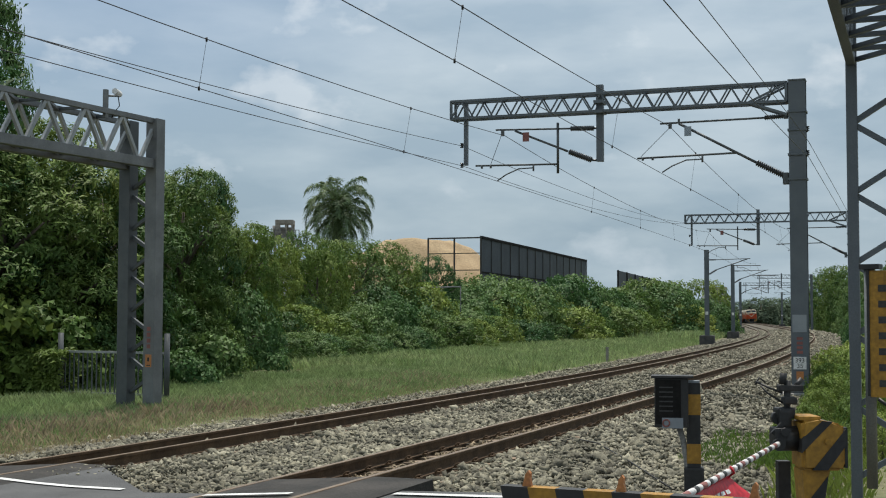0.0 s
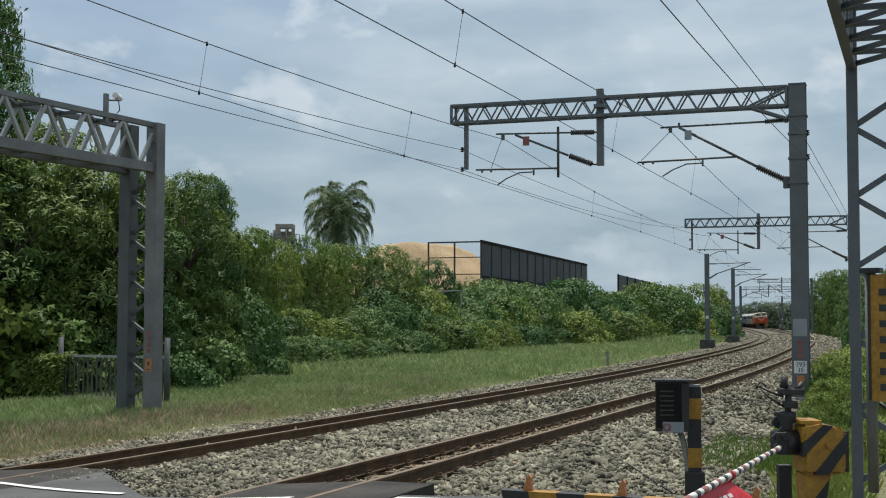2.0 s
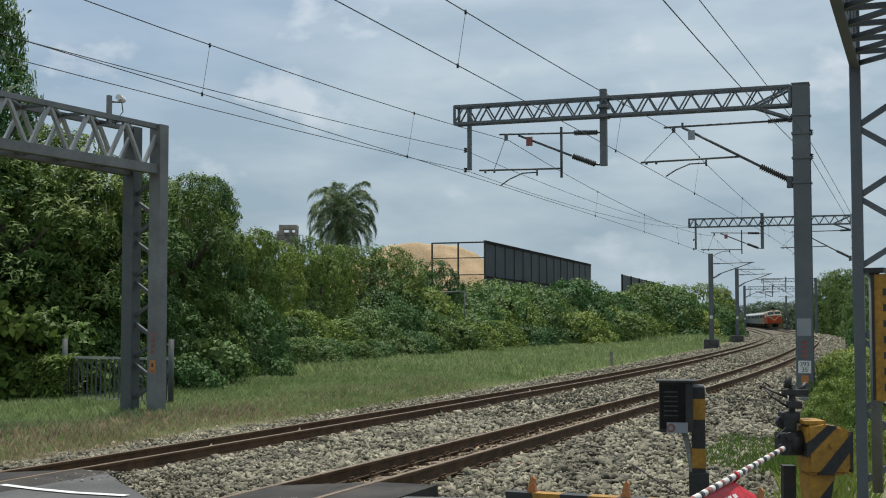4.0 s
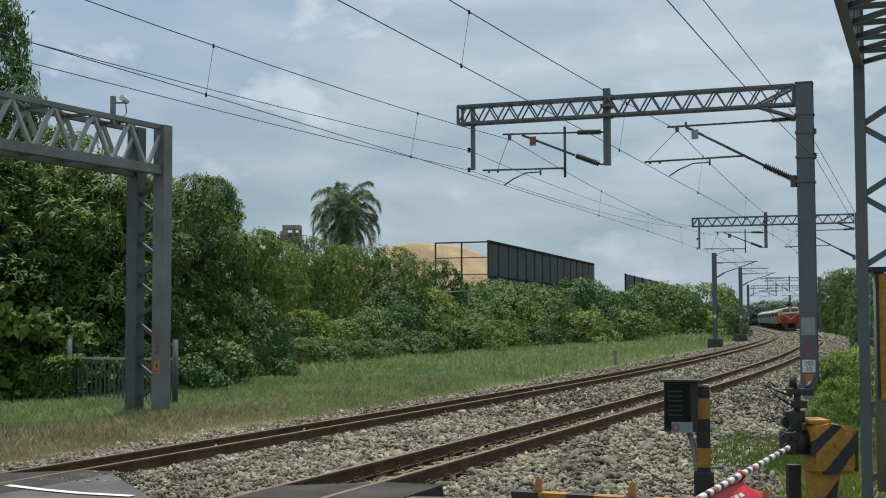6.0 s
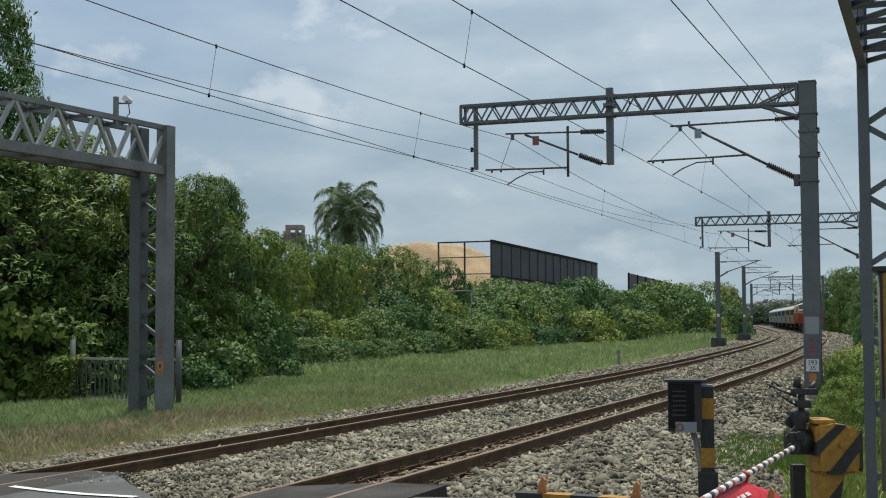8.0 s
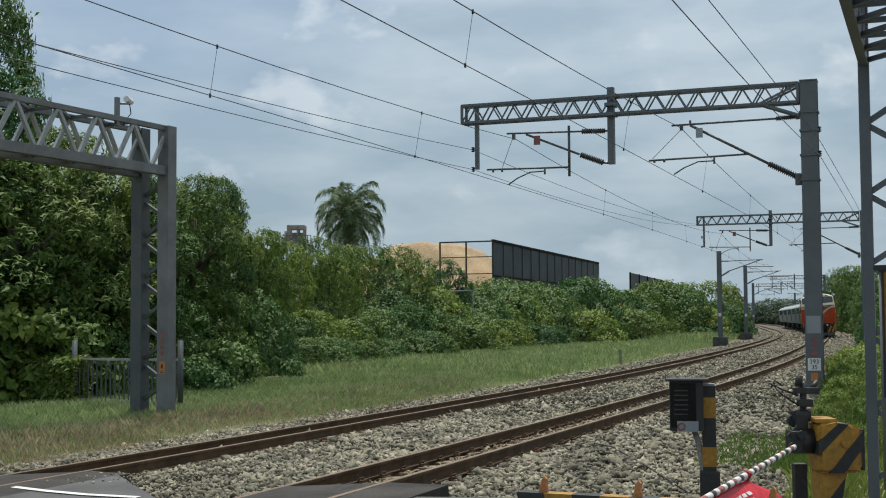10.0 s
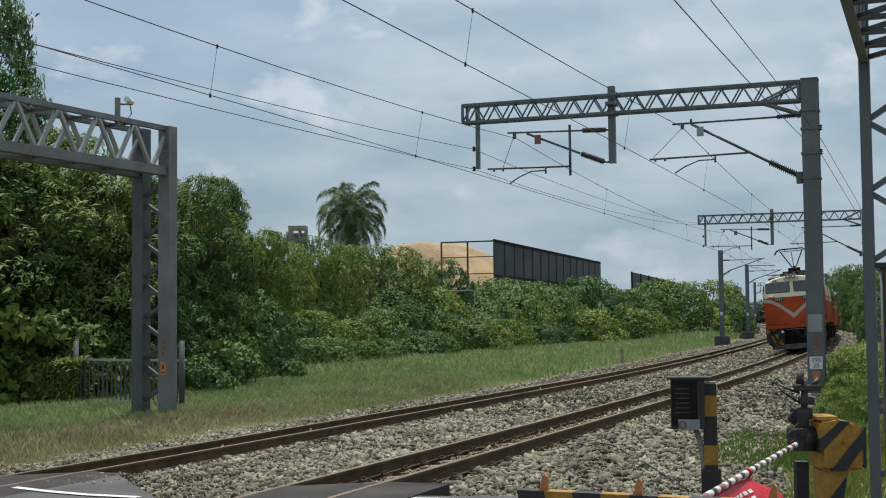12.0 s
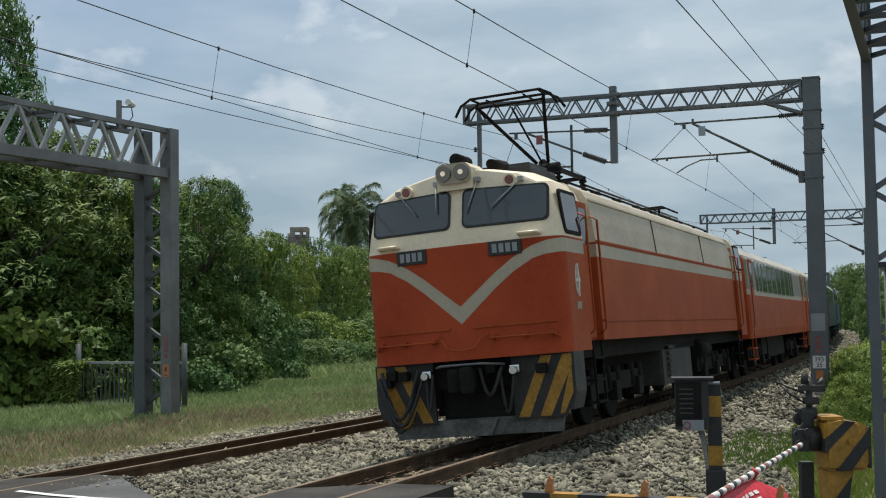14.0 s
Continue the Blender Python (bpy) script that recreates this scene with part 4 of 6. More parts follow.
    # windscreens
    for sx in (-1, 1):
        fr = [(sx * x, z) for x, z in rounded(0.085, 1.25, -0.275, 0.28, 0.08, -0.03)][::sx]
        gl = [(sx * x, z) for x, z in rounded(0.112, 1.22, -0.25, 0.255, 0.07, -0.03)][::sx]
        w = part("windscreen_frame", slab(B(), fr, 0.03, on_front(0, 3.13, 0.004)), RUBBER, L)
        part("windscreen", slab(B(), gl, 0.036, on_front(0, 3.13, 0.004)), SCREEN, L, "dark windscreen")
        for a, b in (((0.30, 3.52), (0.16, 3.08)), ((0.88, 3.46), (0.50, 3.12))):
            if sx < 0:
                b = (a[0] - 0.02 if a[0] < 0.5 else a[0] - 0.30, 3.12)
            p0, p1 = on_front(sx * a[0], a[1], 0.05).translation, on_front(sx * b[0], b[1], 0.06).translation
            wb = tube(B(), [p0, p1], 0.010, 5)
            box(wb, p0.x, p0.y + 0.01, p0.z, 0.06, 0.07, 0.06)
            part("wiper", wb, GALVBRIGHT, L)
        # marker lamps
        ml = cylinder_y(B(), sx * 0.74, front_y(3.5) - 0.09, front_y(3.5) + 0.05, 3.46, 0.085, 14)
        lamp = part("marker_lamp", ml, CREAM, L, "round cream lamp housing")
        part("lens", cylinder_y(B(), sx * 0.74, front_y(3.5) - 0.10, front_y(3.5) - 0.085, 3.46, 0.06, 12), REDPAINT, lamp, "dull red lens")
        # number plate
        npl = part("number_plate", box(B(), sx * 0.66, -7.72, 2.555, 0.44, 0.03, 0.19, 0.01), BLACKPAINT, L, "small black plate")
        pb = B()
        for k in range(4):
            box(pb, sx * 0.66 - 0.135 + 0.09 * k, -7.738, 2.555, 0.062, 0.008, 0.115)
        part("plate_bars", pb, GREYPATCH, npl)
        # lifting eyes and steps below the windscreens
        hk = tube(B(), [(sx * 0.86, -7.70, 2.70), (sx * 0.86, -7.80, 2.72), (sx * 1.12, -7.80, 2.72), (sx * 1.12, -7.70, 2.70)], 0.02, 6)
        box(hk, sx * 1.0, -7.75, 2.705, 0.3, 0.1, 0.02)
        part("window_step", hk, CREAM, L)
        # front handrails
        hr = tube(B(), [(sx * 1.28, -7.70, 1.34), (sx * 1.22, -7.80, 1.40), (sx * 0.42, -7.80, 1.40), (sx * 0.36, -7.70, 1.40)], 0.014, 6)
        tube(hr, [(sx * 0.34, -7.72, 1.46), (sx * 0.26, -7.80, 1.40), (sx * 0.2, -7.81, 1.30), (sx * 0.08, -7.82, 1.27), (0, -7.82, 1.265)], 0.012, 6)
        for x in (0.42, 0.85, 1.2):
            box(hr, sx * x, -7.745, 1.41, 0.07, 0.09, 0.05)
        part("handrail", hr, ORANGE, L, "orange-red handrail")
        ld = box(B(), sx * 0.72, -7.722, 1.56, 1.1, 0.02, 0.035)
        part("front_ledge", ld, ORANGE, L)
        # side rail of the pilot with slanting stripes
        pl = slab(B(), [(sx * x, z) for x, z in ((0.55, 0.32), (1.24, 0.32), (1.38, 0.62), (1.38, 1.14), (0.55, 1.14))][::sx], 0.04, Matrix.Translation((0, -7.60, 0)))
        plate = part("pilot_plate", pl, BLACKPAINT, L, "black pilot plate with yellow slanting stripes")
        for k in range(3) if sx > 0 else range(2):
            a = 0.60 + 0.29 * k
            q = [(a, 0.34 + 0.0 * k), (a + 0.15, 0.34), (a + 0.15 + 0.36, 1.12), (a + 0.36, 1.12)]
            if k == 2:
                q = [(a - 0.02, 0.36), (1.22, 0.36), (1.36, 0.62), (1.36, 1.0)]
            if k == 1:
                q = [(a, 0.34), (a + 0.15, 0.34), (1.37, 0.98), (1.37, 1.12), (1.25, 1.12)]
            part("stripe", slab(B(), [(sx * x, z) for x, z in q][::sx], 0.02, Matrix.Translation((0, -7.617, 0))), YELLOW, plate, "yellow stripe")
        sp = slab(B(), [(sx * x, z) for x, z in ((1.30, 0.40), (1.34, 0.40), (1.40, 0.62), (1.40, 1.14), (1.30, 1.14))][::sx], 0.5, Matrix.Translation((0, -7.36, 0)))
        part("pilot_side", sp, DGREY, L)
        # air hoses
        for k, (x0, x1, dip) in enumerate(((0.42, 0.62, 0.42),) if sx > 0 else ((0.52, 0.62, 0.5), (0.72, 1.30, 0.24), (0.66, 1.24, 0.30))):
            hs = [(sx * (x0 + (x1 - x0) * t), -7.72 - 0.08 * math.sin(math.pi * t), 0.98 - (0.98 - dip) * math.sin(math.pi * t)) for t in [i / 10 for i in range(11)]]
            part("air_hose", tube(B(), hs, 0.022, 6), YELLOW if k == 2 else RUBBER, L)
        vb = box(B(), sx * 0.62, -7.66, 0.98, 0.14, 0.12, 0.1, 0.02)
        cylinder_y(vb, sx * 0.62, -7.8, -7.66, 0.96, 0.05, 10)
        part("hose_valve", vb, CHROME, L, "bright metal hose valve")
    vst = [(0.0, 1.84, 1.61), (0.25, 2.04, 1.83), (0.5, 2.245, 2.05), (0.75, 2.42, 2.24), (1.0, 2.545, 2.38), (1.12, 2.58, 2.41), (1.2, 2.60, 2.425), (1.27, 2.61, 2.43), (1.32, 2.615, 2.435), (1.36, 2.62, 2.44), (1.385, 2.62, 2.44), (1.399, 2.62, 2.44)]
    bm = B()
    up = [bm.verts.new((x * 1.002, -7.714 + corner_back(x), a)) for x, a, b in [(-x, a, b) for x, a, b in vst[::-1]] + vst[1:]]
    dn = [bm.verts.new((x * 1.002, -7.714 + corner_back(x), b)) for x, a, b in [(-x, a, b) for x, a, b in vst[::-1]] + vst[1:]]
    for k in range(len(up) - 1):
        bm.faces.new((up[k], up[k + 1], dn[k + 1], dn[k]))
    ex = bmesh.ops.extrude_face_region(bm, geom=bm.faces[:])
    bmesh.ops.translate(bm, vec=(0, 0.012, 0), verts=[g for g in ex["geom"] if isinstance(g, bmesh.types.BMVert)])
    part("chevron", bm, BEIGE, L, "beige chevron stripe")
    # jumper cables and brackets on the buffer beam
    for x0, x1, z0, dip in ((-1.25, -0.72, 1.05, 0.42), (0.15, 0.45, 1.02, 0.66), (-1.28, -0.66, 0.95, 0.33)):
        hs = [(x0 + (x1 - x0) * t, -7.74 - 0.10 * math.sin(math.pi * t), z0 - (z0 - dip) * math.sin(math.pi * t)) for t in [i / 10 for i in range(11)]]
        part("jumper_cable", tube(B(), hs, 0.026, 6), RUBBER, L)
    for x, z in ((-1.12, 1.0), (-1.2, 0.9), (-0.95, 0.98), (0.3, 1.0), (0.98, 0.96)):
        part("cable_socket", box(B(), x, -7.68, z, 0.14, 0.16, 0.13, 0.03), BLACK, L)
    # headlamps in a raised housing
    hz = 3.545
    hb = slab(B(), [(-0.25, -0.20), (0.25, -0.20), (0.25, 0.08), (0.18, 0.15), (-0.18, 0.15), (-0.25, 0.08)], 0.50, Matrix.Translation((0, front_y(hz) + 0.12, hz + 0.06)))
    house = part("headlamp_housing", hb, CREAM, L)
    part("headlamp_frame", slab(B(), rounded(-0.245, 0.245, -0.13, 0.14, 0.10), 0.06, Matrix.Translation((0, front_y(hz) - 0.14, hz + 0.07))), BEIGE, L)
    for sx in (-1, 1):
        part("headlamp", cylinder_y(B(), sx * 0.125, front_y(hz) - 0.205, front_y(hz) - 0.15, hz + 0.08, 0.105, 18), [LAMPGLASS], L, "round headlamp")
        part("headlamp_bulb", cylinder_y(B(), sx * 0.125, front_y(hz) - 0.212, front_y(hz) - 0.20, hz + 0.08, 0.035, 12), LAMPGLOW, L, "lit lamp")
    hn = tube(B(), [(0, front_y(hz) + 0.25, 3.64), (0, front_y(hz) + 0.25, 3.78)], 0.09, 10)
    tube(hn, [(-0.02, front_y(hz) + 0.05, 3.83), (-0.02, front_y(hz) + 0.4, 3.83)], 0.09, 12)
    tube(hn, [(0.28, front_y(hz) + 0.5, 3.8), (0.28, front_y(hz) + 1.1, 3.84)], 0.07, 10)
    part("horn", hn, BLACK, L)
    # buffer beam, coupler and plough
    bb = box(B(), 0, -7.42, 0.95, 2.5, 0.3, 0.36)
    box(bb, 0, -7.3, 0.6, 1.0, 0.3, 0.5)
    box(bb, 0, 0, 1.14, 2.3, 14.9, 0.26)
    part("buffer_beam", bb, BLACK, L)
    cp = box(B(), 0, -7.85, 0.88, 0.22, 0.5, 0.26, 0.04)
    box(cp, 0.1, -8.12, 0.88, 0.14, 0.22, 0.34, 0.05)
    box(cp, -0.1, -8.05, 0.88, 0.16, 0.12, 0.3, 0.04)
    part("coupler", cp, BLACK, L)
    bar_ = tube(B(), [(-0.45, -7.75, 1.06), (-0.3, -7.95, 1.08), (0.28, -7.95, 1.08), (0.5, -7.75, 1.05)], 0.018, 6)
    part("uncoupling_lever", bar_, GALV, L)
    pw = slab(B(), [(-1.15, 0.13), (1.15, 0.13), (1.2, 0.36), (-1.2, 0.36)], 0.06, Matrix.Translation((0, -7.52, 0)))
    slab(pw, [(-0.2, 0.13), (0.2, 0.13), (0.3, 0.34), (-0.3, 0.34)], 0.1, Matrix.Translation((0, -7.56, 0)))
    part("snow_plough", pw, PLOUGH, L, "scuffed grey plough plate")
    for y in (-4.4, 4.4):
        wheelset_bogie(L, y, 3, 1.55, 0.49)
    tk = box(B(), 0, 0.2, 0.78, 2.3, 2.6, 0.8, 0.08)
    part("transformer_case", tk, DGREY, L, "dark grey transformer case")
    for sx in (-1, 1):
        vt = B()
        for k in range(6):
            box(vt, sx * 1.2, -0.6 + 0.0, 0.55 + 0.1 * k, 0.03, 0.5, 0.05)
        part("vent_slats", vt, DGREY, L)
        part("reservoir", tube(B(), [(sx * 1.1, 1.9, 0.95), (sx * 1.1, 3.0, 0.95)], 0.2, 12), BLACK, L)
    # roof gear
    rb = box(B(), 0.0, -5.5, 3.74, 1.2, 1.3, 0.22, 0.05)
    box(rb, 0.05, -5.4, 3.88, 0.9, 0.9, 0.10, 0.03)
    part("roof_box", rb, DGREY, L)
    for sx in (-1, 1):
        rp = tube(B(), [(sx * 0.9, -5.6, 3.625), (sx * 0.9, 6.0, 3.625)], 0.018, 6)
        for k in range(9):
            box(rp, sx * 0.9, -5.4 + k * 1.4, 3.60, 0.05, 0.06, 0.06)
        part("roof_pipe", rp, BLACK, L)
        if sx < 0:
            part("roof_louvre", box(B(), -0.98, -6.3, 3.60, 0.30, 0.7, 0.10, 0.02), BLACK, L)
    hv = B()
    for k in range(5):
        ribbed(hv, (0.35, -1.6 + k * 1.5, 3.68), (0.35, -1.6 + k * 1.5, 3.92), 0.07, 4)
    part("roof_insulator", hv, INSUL, L)
    part("roof_busbar", tube(B(), [(0.35, -2.6, 3.95), (0.35, 5.5, 3.95)], 0.02, 6), WIRE, L)
    # raised pantograph
    pb = B()
    for sx in (-1, 1):
        bar(pb, (sx * 0.5, -4.4, 3.98), (sx * 0.5, -3.0, 3.98), 0.06)
    for y in (-4.4, -3.0):
        bar(pb, (-0.55, y, 3.98), (0.55, y, 3.98), 0.06)
        for sx in (-1, 1):
            ribbed(pb, (sx * 0.5, y, 3.68), (sx * 0.5, y, 3.96), 0.07, 4)
    tube(pb, [(-0.3, -3.6, 4.12), (0.3, -3.6, 4.12)], 0.1, 10)
    pan = part("pantograph", pb, BLACK, L, "raised pantograph")
    ar = B()
    tube(ar, [(0, -3.05, 4.02), (0.0, -3.55, 4.25)], 0.07, 8)
    for sx in (-1, 1):
        tube(ar, [(sx * 0.1, -3.55, 4.25), (sx * 0.55, -5.0, 5.03)], 0.03, 7)
    tube(ar, [(-0.54, -4.98, 5.0), (0.54, -4.98, 5.0)], 0.02, 6)
    tube(ar, [(0.0, -3.3, 4.1), (0.0, -4.9, 4.95)], 0.018, 6)
    part("pantograph_arm", ar, BLACK, pan)
    hd = B()
    for y in (-5.2, -4.8):
        tube(hd, [(-0.82, y, 4.86), (-0.72, y, 5.02), (-0.56, y, 5.11), (0.56, y, 5.11), (0.72, y, 5.02), (0.82, y, 4.86)], 0.022, 7)
    for sx in (-1, 1):
        tube(hd, [(sx * 0.54, -5.2, 5.1), (sx * 0.54, -4.8, 5.1)], 0.02, 6)
        tube(hd, [(sx * 0.3, -5.2, 5.06), (sx * 0.3, -4.8, 5.06)], 0.015, 6)
    part("contact_head", hd, BLACK, pan)
    # folded pantograph at the rear
    fp = B()
    for sx in (-1, 1):
        bar(fp, (sx * 0.5, 3.0, 3.78), (sx * 0.5, 4.6, 3.78), 0.06)
        tube(fp, [(sx * 0.12, 4.6, 3.85), (sx * 0.55, 2.6, 3.9)], 0.025, 6)
    for y in (2.45, 2.8):
        tube(fp, [(-0.9, y, 3.80), (-0.65, y, 3.94), (0.65, y, 3.94), (0.9, y, 3.80)], 0.022, 6)
    part("folded_pantograph", fp, BLACK, L)
    # both ends bow out towards their middle, and the body is drawn out to its full length between the cabs
    for o in L.children_recursive:
        if o.matrix_basis.translation.length > 0.01:
            o.matrix_basis.translation.y += STRETCH * o.matrix_basis.translation.y / 5.93
        elif o.parent.name.startswith("bogie"):
            continue
        else:
            high = min(v.co.z for v in o.data.vertices) > 1.1
            for v in o.data.vertices:
                y, e = v.co.y, math.copysign(1.0, v.co.y)
                out = BOW * (1 - math.hypot(v.co.x / 1.4, 0.1)) * min(1.0, max(0.0, (abs(y) - 6.9) / 0.4)) if high else 0.0
                v.co.y = y + e * out + STRETCH * max(-1.0, min(1.0, y / 5.93))
    return L


COACH_LEN, COACH_GAP = 16.1, 0.55
CROWS = [(1.38, 1.02), (1.41, 1.25), (1.41, 2.0), (1.41, 2.12), (1.41, 2.26), (1.40, 3.0), (1.32, 3.12), (1.12, 3.34), (0.72, 3.5), (0.0, 3.57)]


def coach(label, low, band, high, roof, wide, low_off, high_off):
    """A passenger coach; wide is the pattern of its windows."""
    C = thing("passenger_coach", None, label, "railway coach", "coaches of the train")
    half = COACH_LEN / 2
    mats = [0, 0, 0, 1, 2, 2, 3, 3, 3]
    mats = mats + mats[::-1]

    def sec(y, sh=0.0):
        rt = [(max(0.0, x - sh) if x else 0.0, y, z - (sh * 0.5 if z > 3.2 else 0)) for x, z in CROWS]
        return rt + [(-x, yy, z) for x, yy, z in rt[-2::-1]]
    bm = B()
    vs = loft(bm, [sec(-half, 0.05), sec(-half + 0.08), sec(half - 0.08), sec(half, 0.05)], mats)
    for last in (vs[0], vs[-1]):
        n = len(last)
        for k in range(n // 2):
            a, b, c, d = last[k], last[k + 1], last[n - 2 - k], last[n - 1 - k]
            bm.faces.new((a, b, c, d) if b is not c else (a, b, d)).material_index = 0
    fl = [bm.verts.new((x, y, 1.03)) for x, y in ((-1.37, -half + 0.1), (1.37, -half + 0.1), (1.37, half - 0.1), (-1.37, half - 0.1))]
    bm.faces.new(fl)
    bmesh.ops.recalc_face_normals(bm, faces=bm.faces[:])
    # left side faces take low_off and high_off in place of low and high
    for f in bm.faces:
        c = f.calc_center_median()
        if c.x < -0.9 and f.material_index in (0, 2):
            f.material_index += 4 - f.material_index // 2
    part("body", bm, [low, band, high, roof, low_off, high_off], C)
    for sx in (-1, 1):
        y = -half + 1.75
        for w in wide:
            m = pose(sx * 1.405, y + w / 2, 2.62, -sx * 0.8, 0, 90)
            f = part("window_frame", slab(B(), rounded(-w / 2 - 0.03, w / 2 + 0.03, -0.41, 0.41, 0.07), 0.014, m), high, C)
            part("window", slab(B(), rounded(-w / 2, w / 2, -0.38, 0.38, 0.05), 0.022, m), GLASS, C)
            y += w + 0.30
        for e in (-1, 1):
            d = part("door", box(B(), sx * 1.408, e * (half - 0.75), 2.05, 0.012, 0.78, 1.95, 0.004), low, C, "coach door")
            part("door_window", box(B(), sx * 1.417, e * (half - 0.75), 2.62, 0.008, 0.42, 0.6, 0.003), GLASS, d)
            st = B()
            for z in (0.5, 0.78):
                box(st, sx * 1.28, e * (half - 0.75), z, 0.2, 0.7, 0.03)
            for yy in (0.4, 1.1):
                bar(st, (sx * 1.34, e * (half - yy), 0.46), (sx * 1.34, e * (half - yy), 1.04), 0.03)
            part("steps", st, low, C)
            part("grab_rail", tube(B(), [(sx * 1.42, e * (half - 0.25), 1.3), (sx * 1.46, e * (half - 0.25), 1.35), (sx * 1.46, e * (half - 0.25), 2.3), (sx * 1.42, e * (half - 0.25), 2.35)], 0.014, 5), low, C)
    for e in (-1, 1):
        part("gangway", box(B(), 0, e * (half + 0.12), 2.15, 1.3, 0.26, 2.1, 0.05), RUBBER, C)
        wheelset_bogie(C, e * (half - 3.0), 2, 2.1, 0.43)
    part("equipment_case", box(B(), 0, 0, 0.72, 2.2, 4.6, 0.62, 0.04), BLACK, C)
    part("equipment_case", box(B(), 0.7, -3.6, 0.78, 0.9, 1.2, 0.5, 0.04), BLACK, C)
    for k in range(4):
        part("roof_vent", box(B(), 0, -half + 2.4 + k * 3.7, 3.6, 0.9, 1.4, 0.16, 0.05), roof, C)
    return C


loco = locomotive()
PATTERN = (0.45, 0.45, 0.95, 0.95, 0.95, 0.95, 0.95, 0.95, 0.45, 0.45)
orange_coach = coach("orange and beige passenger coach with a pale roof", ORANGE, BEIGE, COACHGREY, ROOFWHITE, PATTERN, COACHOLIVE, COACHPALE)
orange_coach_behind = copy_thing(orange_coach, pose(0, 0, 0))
blue_coach = coach("blue-grey passenger coach with pale window band", COACHBLUE, COACHPALE, COACHPALE, ROOFGREY, PATTERN, COACHBLUE, COACHPALE)
TRAIN = [(loco, 0.0, 16.13), (orange_coach, 16.68, COACH_LEN), (orange_coach_behind, 16.68 + COACH_LEN + COACH_GAP, COACH_LEN), (blue_coach, 16.68 + 2 * (COACH_LEN + COACH_GAP), COACH_LEN)]
for _i in range(3, 7):
    TRAIN.append((copy_thing(blue_coach, pose(0, 0, 0)), 16.68 + _i * (COACH_LEN + COACH_GAP), COACH_LEN))


def on_track(s_front, length):
    """The pose of a vehicle whose front stands s_front metres along the near track."""
    a, b = P3(s_front + 0.22 * length, -0.05, 0), P3(s_front + 0.78 * length, -0.05, 0)
    d, mid = b - a, (a + b) / 2
    return Matrix.Translation((mid.x, mid.y, mid.z + CANT / 2)) @ pose(0, 0, 0, 0, 0, -math.degrees(math.atan2(d.x, d.y))) @ pose(0, 0, 0, 0, -math.degrees(LEAN), 0)


def train_place(t):
    """How far along the track the front of the train is at t seconds."""
    r = 14.0 - t
    return 7.694 + 24.299 * r + 0.0863 * r * r / 2


# ---- height-limit portals over the road ----
def portal(m, z_low, z_top, wide, span, col, label, n, paint, chord=0.16, lace=0.07, step=0.46):
    """Two laced legs and a box truss between them. x runs along the beam, y across it."""
    g = thing("height_limit_portal", m, label, "height limit portal", "height limit portals")
    for x in (0, span):
        for y in (0, wide):
            # the galvanised portal's back column gets darker steel: shade put into its colour
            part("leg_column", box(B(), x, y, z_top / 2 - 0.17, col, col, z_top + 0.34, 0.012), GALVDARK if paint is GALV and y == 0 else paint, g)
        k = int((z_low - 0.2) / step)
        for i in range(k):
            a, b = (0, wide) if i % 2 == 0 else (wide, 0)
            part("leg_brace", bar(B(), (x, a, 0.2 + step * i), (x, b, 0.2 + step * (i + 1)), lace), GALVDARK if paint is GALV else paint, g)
        for y in (0, wide):
            part("foot_plate", box(B(), x, y, -0.1, col + 0.18, col + 0.18, 0.06, 0.005), CONC, g)
    for y in (0, wide):
        part("lower_chord", box(B(), span / 2, y, z_low, span + col, chord, chord * 1.1, 0.01), paint, g)
        part("upper_chord", box(B(), span / 2, y, z_top - 0.05, span + col, chord * 0.6, chord * 0.6, 0.006), paint, g)
        for i in range(n):
            a, b = span * i / n, span * (i + 1) / n
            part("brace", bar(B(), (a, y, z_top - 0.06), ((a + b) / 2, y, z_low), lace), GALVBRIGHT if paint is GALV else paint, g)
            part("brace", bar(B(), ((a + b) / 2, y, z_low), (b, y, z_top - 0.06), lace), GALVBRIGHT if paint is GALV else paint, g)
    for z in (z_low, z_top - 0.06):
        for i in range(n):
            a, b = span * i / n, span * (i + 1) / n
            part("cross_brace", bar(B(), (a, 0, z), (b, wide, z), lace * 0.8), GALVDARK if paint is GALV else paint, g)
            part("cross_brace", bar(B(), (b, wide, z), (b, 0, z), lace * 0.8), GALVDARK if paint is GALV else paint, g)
    return g


def along(x, y, z, dx, dy):
    return pose(x, y, z, 0, 0, math.degrees(math.atan2(dy, dx)))


far_portal = portal(along(-6.5, 29.2, -0.3, -0.437, -0.90) @ pose(0, -0.75, 0), 5.42, 6.44, 0.75, 14.0, 0.30, "galvanised steel height-limit portal beyond the tracks", 12, GALV, 0.19, 0.075)
part("column_sticker", box(B(), 0.151, 0.75, 1.0, 0.006, 0.17, 0.28), ORANGESIGN, far_portal, "faded orange sticker")
part("sticker_bars", box(box(B(), 0.155, 0.75, 0.90, 0.004, 0.10, 0.02), 0.155, 0.75, 1.03, 0.004, 0.05, 0.09), BLACKPAINT, far_portal, "small dark bars on the sticker")
bm = B()
for k in range(4):
    box(bm, 0.151, 0.75, 1.32 + 0.13 * k, 0.006, 0.10, 0.09)
part("column_writing", bm, REDPAINT, far_portal, "faded red writing")
near_portal = portal(along(4.59, 14.5, -0.3, -0.345, -0.938) @ pose(0, 0, 0), 4.86, 5.75, 0.62, 18.0, 0.12, "dark grey lattice height-limit portal by the near road side", 26, STEEL, 0.10, 0.062, 0.395)


